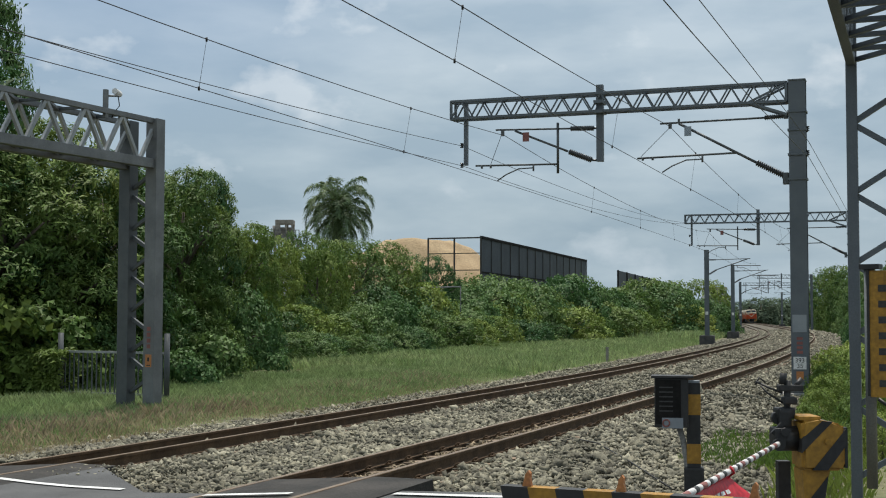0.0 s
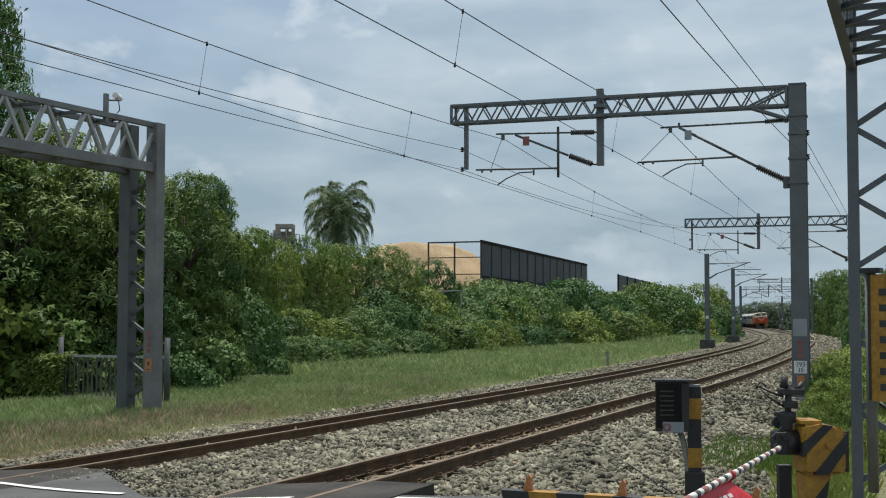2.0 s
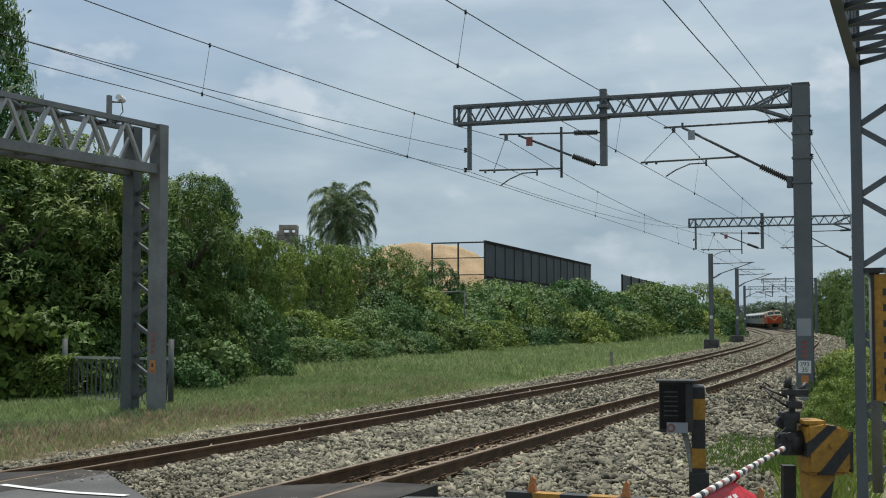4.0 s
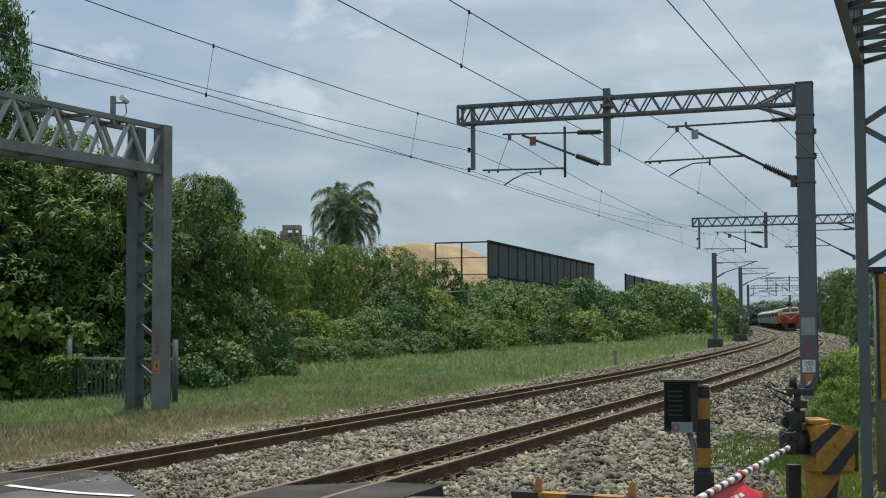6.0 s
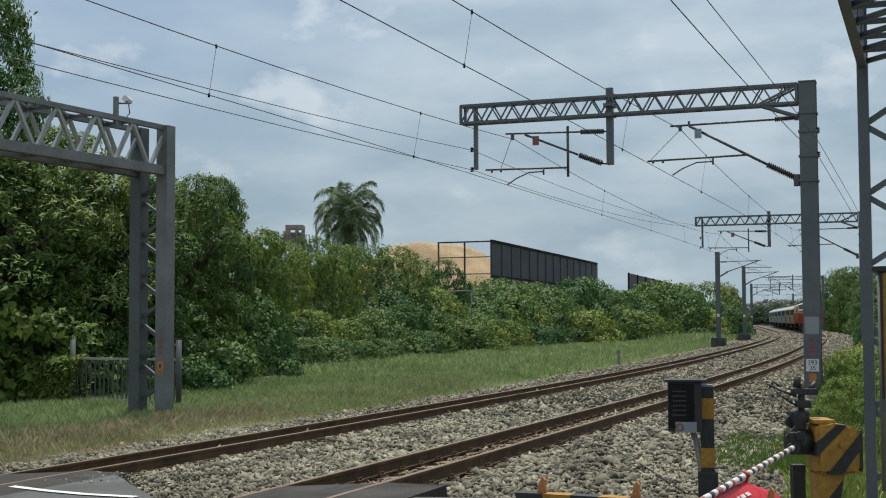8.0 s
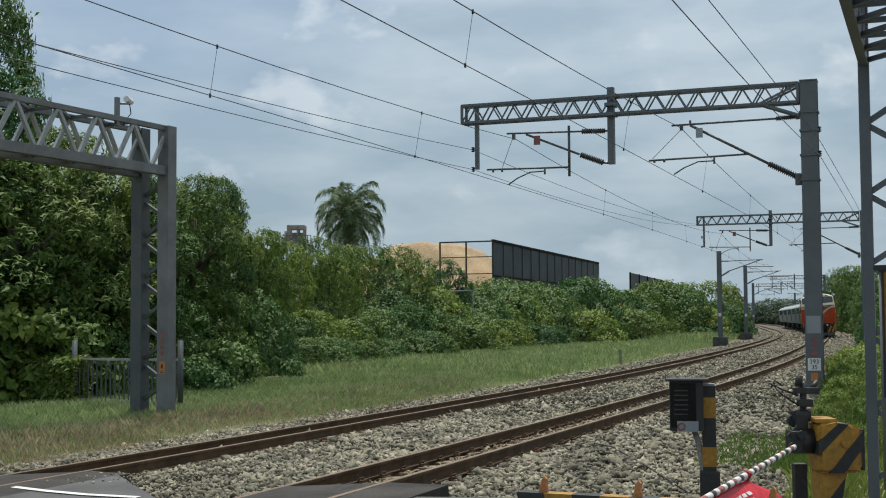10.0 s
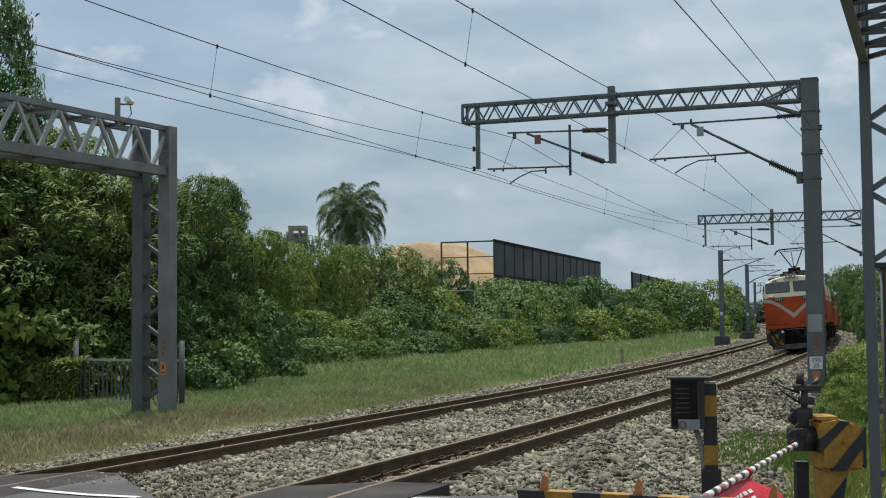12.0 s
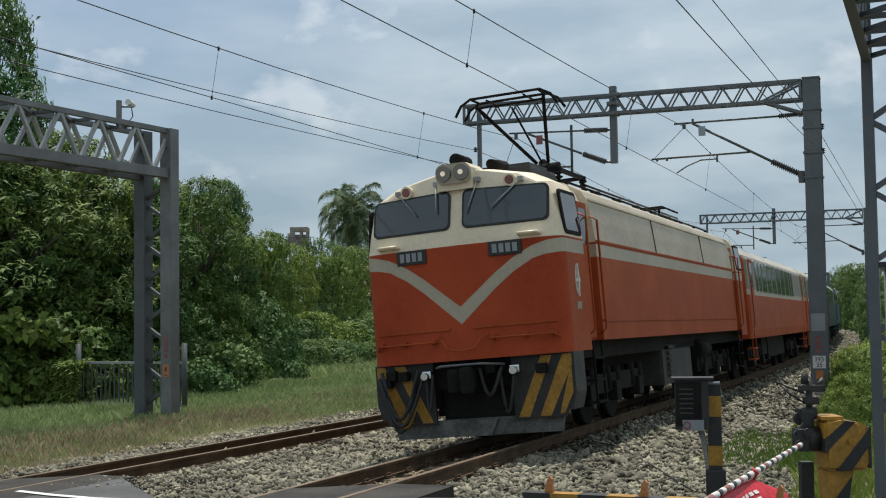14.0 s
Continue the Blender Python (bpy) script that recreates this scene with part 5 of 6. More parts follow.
def cctv():
    g = thing("security_camera", along(-6.5 - 0.437 * 1.55, 29.2 - 0.90 * 1.55, 5.96, -0.437, -0.90), "small white security camera on a bracket over the portal beam", "security camera")
    part("bracket", box(B(), 0.15, 0, 0.28, 0.10, 0.08, 0.62, 0.01), GALV, g)
    part("arm", tube(B(), [(0.1, 0, 0.46), (-0.22, 0.05, 0.50)], 0.025, 6), GALV, g)
    bm = tube(B(), [(-0.14, 0.0, 0.60), (-0.42, -0.1, 0.58)], 0.066, 12)
    part("housing", bm, WHITE, g)
    part("lens", tube(B(), [(-0.42, -0.1, 0.58), (-0.44, -0.107, 0.578)], 0.052, 10), BLACK, g)
    part("cable", tube(B(), [(-0.25, 0, 0.52), (-0.3, 0, 0.3), (-0.12, 0, 0.12), (-0.05, 0, 0)], 0.012, 5), BLACK, g)


cctv()


# ---- crossing equipment ----
def relay_post():
    g = thing("signal_control_box", pose(2.42, 12.6, 0.0, 0, 0, -10), "black control box on a black and yellow banded post", "control box")
    z = 0.03
    part("post", box(B(), 0.0, 0.05, 0.53, 0.13, 0.12, 1.02, 0.008), BLACKPAINT, g)
    for z0, h in ((0.36, 0.19), (0.83, 0.2)):
        part("yellow_band", box(B(), 0.0, 0.05, z0, 0.136, 0.126, h, 0.008), YELLOW, g, "scuffed yellow band")
    part("foot", box(B(), 0.0, 0.05, 0.1, 0.19, 0.18, 0.26, 0.02), BLACKPAINT, g)
    b = part("box_body", box(B(), -0.21, 0.0, 0.85, 0.32, 0.24, 0.47, 0.012), BLACKPAINT, g)
    part("lid", box(B(), -0.20, -0.005, 1.10, 0.40, 0.30, 0.022, 0.004), BLACKPAINT, g)
    part("door_panel", box(B(), -0.24, -0.122, 0.86, 0.24, 0.012, 0.42, 0.003), BLACK, b)
    wr = B()
    for i in range(6):
        box(wr, -0.26, -0.130, 1.0 - 0.045 * i, 0.13, 0.004, 0.012)
    part("faint_writing", wr, DGREY, b)
    lb = part("label", box(B(), -0.20, -0.130, 0.66, 0.20, 0.006, 0.10), GREYPATCH, b, "grey label with a red ring")
    part("red_ring", tube(B(), [(-0.26 + 0.032 * math.cos(a), -0.136, 0.66 + 0.032 * math.sin(a)) for a in [k * math.pi / 7 for k in range(15)]], 0.008, 5), REDPAINT, lb)
    part("cap", box(B(), 0.0, 0.05, 1.05, 0.12, 0.12, 0.02), GREYPATCH, g)
    part("conduit", tube(B(), [(-0.14, 0.02, 0.62), (-0.10, 0.02, 0.48), (-0.07, 0.02, 0.3), (-0.06, 0.02, 0.02)], 0.028, 8), CONC, g)


relay_post()


def barrier_machine():
    g = thing("barrier_machine", pose(3.05, 10.5, 0.0, 0, 0, 0), "yellow barrier machine with black slanting stripes", "barrier machine")
    bm = B()
    outline = [(-0.21, 0.46), (0.11, 0.46), (0.135, 0.49), (0.14, 0.79), (0.11, 0.825), (-0.01, 0.85), (-0.07, 0.86), (-0.21, 0.86)]
    slab(bm, outline, 0.34)
    bmesh.ops.bevel(bm, geom=bm.edges[:], offset=0.026, segments=3, affect="EDGES")
    part("housing", bm, YELLOW, g)
    part("cap_plate", box(B(), -0.14, 0, 0.872, 0.17, 0.3, 0.03, 0.006), YELLOW, g)
    part("rear_cover", slab(B(), rounded(0.134, 0.156, 0.48, 0.80, 0.008), 0.3), BLACKPAINT, g)
    for q in ([(-0.212, 0.60), (-0.212, 0.71), (-0.05, 0.852), (0.03, 0.844)], [(-0.13, 0.465), (-0.01, 0.465), (0.136, 0.66), (0.136, 0.79)]):
        part("stripe", slab(B(), q, 0.35), BLACKPAINT, g, "black stripe")
    part("bolt", cylinder_y(B(), -0.01, -0.19, -0.17, 0.69, 0.025, 8), YELLOW, g)
    part("pedestal", slab(B(), [(-0.17, 0.02), (-0.03, 0.02), (-0.03, 0.25), (0.02, 0.46), (-0.20, 0.46)], 0.26), YELLOW, g)
    part("pedestal_stripe", slab(B(), [(-0.166, 0.05), (-0.17, 0.2), (0.005, 0.42), (-0.025, 0.22)], 0.268), BLACKPAINT, g, "black stripe")
    part("base", box(B(), -0.08, 0, 0.02, 0.4, 0.42, 0.06, 0.01), CONC, g)
    pv = tube(B(), [(-0.36, 0, 0.70), (-0.21, 0, 0.70)], 0.10, 12)
    box(pv, -0.36, 0, 0.71, 0.09, 0.22, 0.16, 0.03)
    tube(pv, [(-0.38, -0.13, 0.66), (-0.38, -0.09, 0.66)], 0.05, 10)
    tube(pv, [(-0.33, -0.13, 0.76), (-0.33, -0.09, 0.76)], 0.035, 8)
    bar(pv, (-0.42, -0.06, 0.74), (-0.34, -0.06, 0.82), 0.03)
    box(pv, -0.30, 0.02, 0.86, 0.10, 0.12, 0.16, 0.03)
    part("arm_pivot", pv, BLACKPAINT, g)
    jt = B()
    tube(jt, [(-0.27, 0.06, 0.80), (-0.26, 0.06, 1.16)], 0.028, 8)
    box(jt, -0.29, 0.06, 0.90, 0.15, 0.14, 0.09, 0.02)
    box(jt, -0.25, 0.06, 1.0, 0.11, 0.12, 0.06, 0.015)
    tube(jt, [(-0.34, 0.02, 0.86), (-0.34, 0.10, 0.86)], 0.055, 10)
    part("lamp_joint", jt, BLACKPAINT, g)
    cr_ = box(B(), -0.24, 0.06, 1.10, 0.20, 0.09, 0.05, 0.01)
    tube(cr_, [(-0.30, 0.06, 1.13), (-0.29, 0.06, 1.22)], 0.03, 8)
    tube(cr_, [(-0.2, 0.06, 1.11), (-0.14, 0.08, 1.17)], 0.022, 8)
    part("counterweight_clamp", cr_, BLACKPAINT, g)
    tr_ = tube(B(), [(-0.30, 0.06, 1.06), (-0.40, 0.1, 1.10), (-0.50, 0.14, 1.15)], 0.010, 6)
    tube(tr_, [(-0.30, 0.05, 0.98), (-0.42, 0.08, 1.06), (-0.47, 0.10, 1.12)], 0.008, 6)
    tube(tr_, [(-0.50, 0.14, 1.12), (-0.47, 0.14, 1.18), (-0.42, 0.13, 1.14)], 0.009, 6)
    part("release_lever", tr_, BLACKPAINT, g)

    return g


machine = barrier_machine()


def barrier_arm(machine):
    """A horizontal arm parallel to the tracks, taped in bands."""
    g = part("arm", tube(B(), [(0, 0, 0), Vector((-0.395, -0.919, 0.0)).normalized() * 6.2], 0.017, 10), WHITE, machine, "lowered barrier arm taped red, white and black", m=pose(2.70 - 3.05, 10.45 - 10.5, 0.67))
    d = Vector((-0.395, -0.919, 0.0)).normalized()
    rng = random.Random(5)
    x, k = -0.1, 0
    cols = (WHITE, BLACKPAINT, WHITE, REDPAINT)
    while x < 6.2:
        w = 0.08 + 0.06 * rng.random()
        part("band", tube(B(), [d * x, d * (x + w)], 0.021, 10), cols[k % 4], g, ("white band", "black band", "white band", "red band")[k % 4])
        x += w
        k += 1
    return g, d


arm, arm_dir = barrier_arm(machine)


def banner():
    """A creased cloth slung under the arm, its outer end loose."""
    g = thing("red_banner", pose(2.70, 10.45, 0.67), "creased red cloth banner tied under the barrier arm", "banner")

    def cloth(u, v, lift=0.0):
        k = 2.1 + 1.7 * u
        slack = max(0.0, 0.28 - u)
        drop = (0.07 + 0.17 * math.sin(math.pi * min(1.0, 0.12 + u)) ** 0.8) * v
        fold = 0.035 * math.sin(9 * u + 4 * v) * v + 0.02 * math.sin(24 * u - 7 * v) * v
        return arm_dir * k + Vector((0.16 * v + fold + 0.30 * slack * v + lift, -0.06 * v + fold * 0.5 - lift * 1.6, -0.022 - drop - 0.05 * slack * (1 - 0.4 * v)))

    bm = B()
    nu, nv = 34, 12
    vs = [[bm.verts.new(cloth(i / nu, j / nv)) for j in range(nv + 1)] for i in range(nu + 1)]
    for i in range(nu):
        for j in range(nv):
            bm.faces.new((vs[i][j], vs[i + 1][j], vs[i + 1][j + 1], vs[i][j + 1])).smooth = True
    ex = bmesh.ops.extrude_face_region(bm, geom=bm.faces[:])
    bmesh.ops.translate(bm, vec=(-0.004, 0.003, 0), verts=[q for q in ex["geom"] if isinstance(q, bmesh.types.BMVert)])
    part("cloth", bm, REDCLOTH, g)
    for r in range(4):
        bm = B()
        for i in range(7):
            u0, v0 = 0.16 + 0.055 * i + 0.02 * r, 0.22 + 0.17 * r
            q = [bm.verts.new(cloth(u, v, 0.006)) for u, v in ((u0, v0), (u0 + 0.04, v0), (u0 + 0.04, v0 + 0.09), (u0, v0 + 0.09))]
            bm.faces.new(q)
        part("writing_line", bm, WHITE, g, "line of pale bars")
    tie = tube(B(), [arm_dir * 2.14 + Vector((0.0, 0, 0.035)), arm_dir * 2.14 + Vector((0.035, -0.01, 0)), arm_dir * 2.14 + Vector((0.0, 0, -0.04))], 0.008, 5)
    part("tie", tie, REDCLOTH, g)
    return g


red_banner = banner()


def guard_rail():
    g = thing("guard_rail", pose(0.33, 7.12, 0, 0, 0, -24), "black and yellow striped guard rail with reflectors", "guard rail")
    n = 9
    for i in range(n):
        bm = slab(B(), [(0.155 * i + 0.05, 0.52), (0.155 * i + 0.205, 0.52), (0.155 * i + 0.155, 0.755), (0.155 * i, 0.755)], 0.09)
        part("stripe_panel", bm, YELLOW if i % 2 else BLACKPAINT, g, "yellow panel" if i % 2 else "black panel")
    for x in (0.14, 0.66, 1.35):
        bm = slab(B(), [(x - 0.026, 0.755), (x + 0.026, 0.755), (x + 0.018, 0.80), (x + 0.02, 0.825), (x + 0.008, 0.84), (x - 0.008, 0.82), (x - 0.014, 0.79)], 0.03)
        part("reflector", bm, ORANGESIGN, g, "orange reflector")
    for x in (0.3, 1.5):
        part("post", box(B(), x, 0.07, 0.33, 0.1, 0.06, 0.7), BLACKPAINT, g)


guard_rail()

single("bollard", box(B(), 0, 0, 0.22, 0.105, 0.10, 0.46, 0.008), BLACKPAINT, "short black steel bollard beside the barrier", "bollard", m=pose(2.86, 11.0, 0.02))


def warning_sign():
    g = thing("warning_sign", pose(4.34, 13.2, -0.05, 0, 0, -32), "grey pole with a tall worn yellow warning board", "warning sign")
    part("pole", tube(B(), [(-0.02, 0.05, 0), (-0.02, 0.05, 2.25)], 0.055, 12), GALV, g)
    b = part("board", slab(B(), rounded(-0.02, 0.30, 0.92, 2.20, 0.03), 0.02), YELLOW, g, "scuffed yellow board")
    ed = B()
    for x in (-0.02, 0.30):
        bar(ed, (x, -0.012, 0.93), (x, -0.012, 2.2), 0.025)
    part("board_edge", ed, BLACKPAINT, b)
    wr = B()
    for k in range(7):
        box(wr, 0.14, -0.013, 1.06 + 0.16 * k, 0.12, 0.006, 0.07)
    part("writing_bars", wr, DGREY, b)
    part("clamp", box(B(), 0.0, 0.03, 2.24, 0.2, 0.16, 0.05), BLACKPAINT, g)
    part("stay", tube(B(), [(0.05, 0.05, 0.9), (0.5, 0.25, 0.55)], 0.02, 6), BLACKPAINT, g)


warning_sign()

# black cable lying over the stones to the relay post
single("cable", tube(B(), [P3(s, q, float(bed_height(q)) + h) for s, q, h in ((9.1, 0.62, 0.0), (9.45, 1.1, 0.06), (9.0, 1.55, 0.055), (8.3, 1.9, 0.05), (7.6, 2.27, 0.05), (6.6, 2.76, 0.045), (5.9, 3.13, 0.03))], 0.009, 6), RUBBER, "thin black cable lying across the ballast", "cable")


def palisade():
    g = thing("fence", along(-9.85, 33.6, -0.45, 3.0, -1.6), "dark green steel bar fence with round posts", "fence")
    n = 22
    for x in (0.0, 3.5):
        part("post", tube(B(), [(x, 0, -0.1), (x, 0, 1.72)], 0.07, 10), GALVDARK, g)
    for z in (0.2, 1.24):
        part("rail", bar(B(), (0, 0, z), (3.5, 0, z), 0.055), GALVBRIGHT, g)
    for i in range(n):
        x = 0.16 + 3.2 * i / (n - 1)
        part("fence_bar", bar(B(), (x, 0, 0.05), (x, 0, 1.22), 0.028), GALVDARK, g)


palisade()


def marker_post(x, y, h, w, material, label):
    g = thing("marker_post", pose(x, y, -0.55), label, "marker post")
    part("shaft", box(B(), 0, 0, h / 2, w, w, h, 0.012), material, g)
    part("cap", box(B(), 0, 0, h + 0.02, w * 1.15, w * 1.15, 0.05, 0.012), material, g)


marker_post(8.2, 65.0, 0.75, 0.13, CONC, "small grey concrete marker post in the verge grass")
marker_post(-6.9, 63.0, 0.85, 0.10, BEIGE, "short pale timber post at the edge of the shrubs")


# ---- plants ----
def leaves(c, out, length, width, rng, droop=0.15):
    """Leaves at the points c whose upper sides face outwards and up: folded four-cornered blades."""
    n = len(c)
    nn = out * 0.55 + rng.normal(0, 0.45, (n, 3)) + np.array([0, 0, 0.62])
    nn /= np.linalg.norm(nn, axis=1)[:, None] + 1e-9
    a = rng.normal(0, 1, (n, 3)) + out * 0.7
    a[:, 2] -= droop
    a -= (a * nn).sum(1)[:, None] * nn
    a /= np.linalg.norm(a, axis=1)[:, None] + 1e-9
    b = np.cross(a, nn)
    L = (length * rng.uniform(0.6, 1.25, n))[:, None]
    Wd = (width * rng.uniform(0.7, 1.2, n))[:, None]
    v = np.stack([c, c + a * L * 0.45 + b * Wd / 2 + nn * Wd * 0.15, c + a * L - nn * L * 0.2, c + a * L * 0.45 - b * Wd / 2 + nn * Wd * 0.15], 1)
    return v.reshape(-1, 3)


def rosettes(c, out, per, length, width, spread, rng):
    """Tufts of leaves round the points c: the leaves of a tuft point away from its twig, arch over and hang."""
    n = len(c) * per
    d = np.repeat(out, per, 0)
    p = np.repeat(c, per, 0) + np.clip(rng.normal(0, spread, (n, 3)), -1.6 * spread, 1.6 * spread)
    a = rng.normal(0, 1, (n, 3))
    a -= (a * d).sum(1)[:, None] * d
    a /= np.linalg.norm(a, axis=1)[:, None] + 1e-9
    a = a + d * rng.uniform(-0.1, 0.9, n)[:, None] + np.array([0, 0, -0.25])
    a /= np.linalg.norm(a, axis=1)[:, None] + 1e-9
    nn = d * 0.7 + np.array([0, 0, 0.75]) + rng.normal(0, 0.13, (n, 3))
    nn -= (nn * a).sum(1)[:, None] * a
    nn /= np.linalg.norm(nn, axis=1)[:, None] + 1e-9
    b = np.cross(a, nn)
    L = (length * rng.uniform(0.6, 1.25, n))[:, None]
    Wd = (width * rng.uniform(0.7, 1.2, n))[:, None]
    v = np.stack([p, p + a * L * 0.45 + b * Wd / 2 + nn * Wd * 0.15, p + a * L - nn * L * 0.3, p + a * L * 0.45 - b * Wd / 2 + nn * Wd * 0.15], 1)
    return v.reshape(-1, 3)


def crown(blobs, twigs, per_twig, length, width, seed, material, spread=0.16):
    """A crown of leaf tufts over a heap of uneven lumps, none inside a neighbouring lump."""
    rng = np.random.default_rng(seed)
    blobs = np.asarray(blobs, float)
    wgt = blobs[:, 3] ** 2
    flat = np.array([1.1, 1.1, 0.72])
    got_c, got_d, have = [], [], 0
    for _ in range(12):
        m = twigs * 2
        pick = rng.choice(len(blobs), m, p=wgt / wgt.sum())
        d = rng.normal(size=(m, 3))
        d[:, 2] = np.where(d[:, 2] < 0, d[:, 2] * 0.45, d[:, 2]) + 0.12
        d /= np.linalg.norm(d, axis=1)[:, None]
        r = blobs[pick, 3] * (1 + 0.07 * rng.normal(size=m))
        c = blobs[pick, :3] + d * r[:, None] * flat
        ok = c[:, 2] > 0.05
        for i, bl in enumerate(blobs):
            q = np.linalg.norm((c - bl[:3]) / flat, axis=1)
            ok &= (q > 0.84 * bl[3]) | (pick == i)
        got_c.append(c[ok])
        got_d.append(d[ok])
        have += int(ok.sum())
        if have >= twigs:
            break
    c, d = np.concatenate(got_c)[:twigs], np.concatenate(got_d)[:twigs]
    v = rosettes(c, d, per_twig, length, width, spread, rng)
    f = np.arange(len(v)).reshape(-1, 4)
    return mesh_np("crown", v, f, material)


def limbs(bm, height, radius, n, seed, lean=0.3, trunk=0.14):
    rng = random.Random(seed)
    tube(bm, [(0, 0, -0.3), (0.05, 0.03, height * 0.3), (0.1, -0.05, height * 0.6), (0.05, 0.05, height * 0.85)], trunk, 8, radii=[trunk * 1.3, trunk, trunk * 0.7, trunk * 0.25])
    for i in range(n):
        a = 2 * math.pi * i / n + rng.random()
        z0 = height * (0.2 + 0.45 * rng.random())
        r = radius * (0.6 + 0.4 * rng.random())
        tube(bm, [(0.05, 0, z0), (math.cos(a) * r * 0.4, math.sin(a) * r * 0.4, z0 + height * 0.14), (math.cos(a) * r, math.sin(a) * r, z0 + height * 0.24)], trunk * 0.4, 6, radii=[trunk * 0.5, trunk * 0.32, trunk * 0.1])
    return bm


def heap(n, radius, height, lump, seed, low=0.25):
    """Lumps heaped to a rough dome."""
    rng = random.Random(seed)
    out = []
    for i in range(n):
        a = 2.39996 * i + rng.uniform(-0.3, 0.3)
        k = (i + 0.5) / n
        z = low * height + (height * 0.92 - low * height) * k ** 0.9
        q = math.sqrt(max(0.02, 1 - (k * 0.99) ** 1.7)) * rng.uniform(0.66, 1.06)
        if i % 5 == 0:
            q *= 0.45
        out.append((math.cos(a) * q * (radius - lump * 0.5), math.sin(a) * q * (radius - lump * 0.5), max(0.25, z - lump * 0.3), lump * rng.uniform(0.6, 1.35)))
    return out


def plant(name, label, category, group, height, radius, n_blobs, lump, twigs, per, length, width, seed, material, trunk=0.12, low=0.2, spread=0.16):
    g = thing(name, pose(0, 0, -200), label, category, group)
    part("trunk", limbs(B(), height * 0.9, radius, 7, seed, trunk=trunk), BARK, g)
    part("crown", crown(heap(n_blobs, radius, height, lump, seed, low), twigs, per, length, width, seed, material, spread), None, g)
    return g


def put(kinds, rng, px, dist, top, height, turn=None, squash=1.0):
    """Stand a copy of one of the plants on the bearing px, dist metres off, so that it is top metres high."""
    src = kinds[rng.randrange(len(kinds))]
    k = top / height
    m = pose(px * dist, dist, -0.5, 0, 0, rng.uniform(0, 360)) @ Matrix.Diagonal((k * squash, k * squash, k, 1))
    return copy_thing(src, m)


rng = random.Random(11)
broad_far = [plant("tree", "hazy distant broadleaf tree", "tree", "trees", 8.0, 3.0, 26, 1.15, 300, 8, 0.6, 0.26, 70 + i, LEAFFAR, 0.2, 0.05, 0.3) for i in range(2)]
broad = [plant("tree", "dense dark green broadleaf tree at the edge of the grass", "tree", "trees", 8.0, 3.0, 18, 1.42, 1150, 11, 0.24, 0.115, 20 + i, (LEAF, LEAF2, LEAF3)[i], 0.2, 0.05, 0.11) for i in range(3)]
broad_near = [plant("tree", "dense dark green broadleaf tree beyond the fence", "tree", "trees", 8.0, 1.9, 28, 0.86, 1450, 14, 0.21, 0.062, 120 + i, (LEAF, LEAF3, LEAF)[i], 0.2, 0.05, 0.07) for i in range(3)]
shrub = [plant("shrub", "spreading green shrub grown over with creepers", "shrub", "shrubs along the line", 3.4, 2.6, 13, 1.06, 560, 10, 0.21, 0.125, 40 + i, (LEAF3, LEAF, LEAF3, LEAF2)[i], 0.06, 0.02, 0.11) for i in range(4)]
bigleaf = [plant("shrub", "large-leaved light green bush behind the hedge", "shrub", "large-leaved bushes", 2.6, 1.5, 9, 0.75, 240, 6, 0.27, 0.2, 90 + i, (LEAF3, LEAF2)[i], 0.05, 0.05, 0.12) for i in range(2)]
for px, dist, top, kind in ((-0.335, 35.0, 2.75, 1), (-0.310, 35.4, 2.5, 1), (-0.352, 34.8, 2.9, 1), (-0.196, 37.5, 1.3, 0), (-0.178, 41.0, 1.7, 0)):
    put([bigleaf[kind]], random.Random(int(dist * 10)), px, dist, top, 2.6)
slim = [plant("tree", "slender yellowish green broadleaf tree", "tree", "trees", 8.0, 1.9, 20, 0.95, 1250, 12, 0.21, 0.09, 150 + i, LEAF2, 0.16, 0.05, 0.09) for i in range(2)]
trees = [(-0.41, 36, 10.5, 0.8), (-0.358, 40, 13.5, 0.4), (-0.345, 36, 7.6, 0.9), (-0.30, 38, 8.0, 0.8), (-0.315, 46, 9.6, 0.6), (-0.262, 40, 7.6, 0.8), (-0.245, 46, 8.0, 0.7), (-0.20, 45, 7.6, 0.55), (-0.184, 48, 7.9, 0.5), (-0.183, 47.5, 7.8, 0.40), (-0.146, 57, 6.4, 0.45), (-0.215, 52, 8.2, 0.6),
         (-0.160, 56, 6.1, 0.5), (-0.149, 66, 7.1, 0.5), (-0.131, 70, 6.45, 0.75), (-0.112, 76, 7.3, 0.8), (-0.096, 74, 6.5, 0.7), (-0.086, 80, 7.0, 0.9), (-0.066, 84, 7.3, 0.9), (-0.045, 86, 7.3, 0.9), (-0.026, 92, 6.8, 0.8), (-0.004, 96, 6.9, 0.75)]
for px, dist, top, sq in trees:
    put(broad_near if px < -0.165 else slim if px < -0.14 else [broad[0], broad[1]] if px < -0.09 else [broad[0], broad[2]], rng, px, dist, top, 8.0, squash=sq * 1.55 if px < -0.14 else sq)
front_x = (-0.15, -0.08, -0.015, 0.05, 0.115, 0.165, 0.195)
front_d = (58, 67, 80, 98, 118, 137, 152)
front_h = (3.1, 3.4, 4.3, 5.3, 5.9, 6.8, 6.2)
mounds = [shrub[0], shrub[1], shrub[2], shrub[0], shrub[3]]
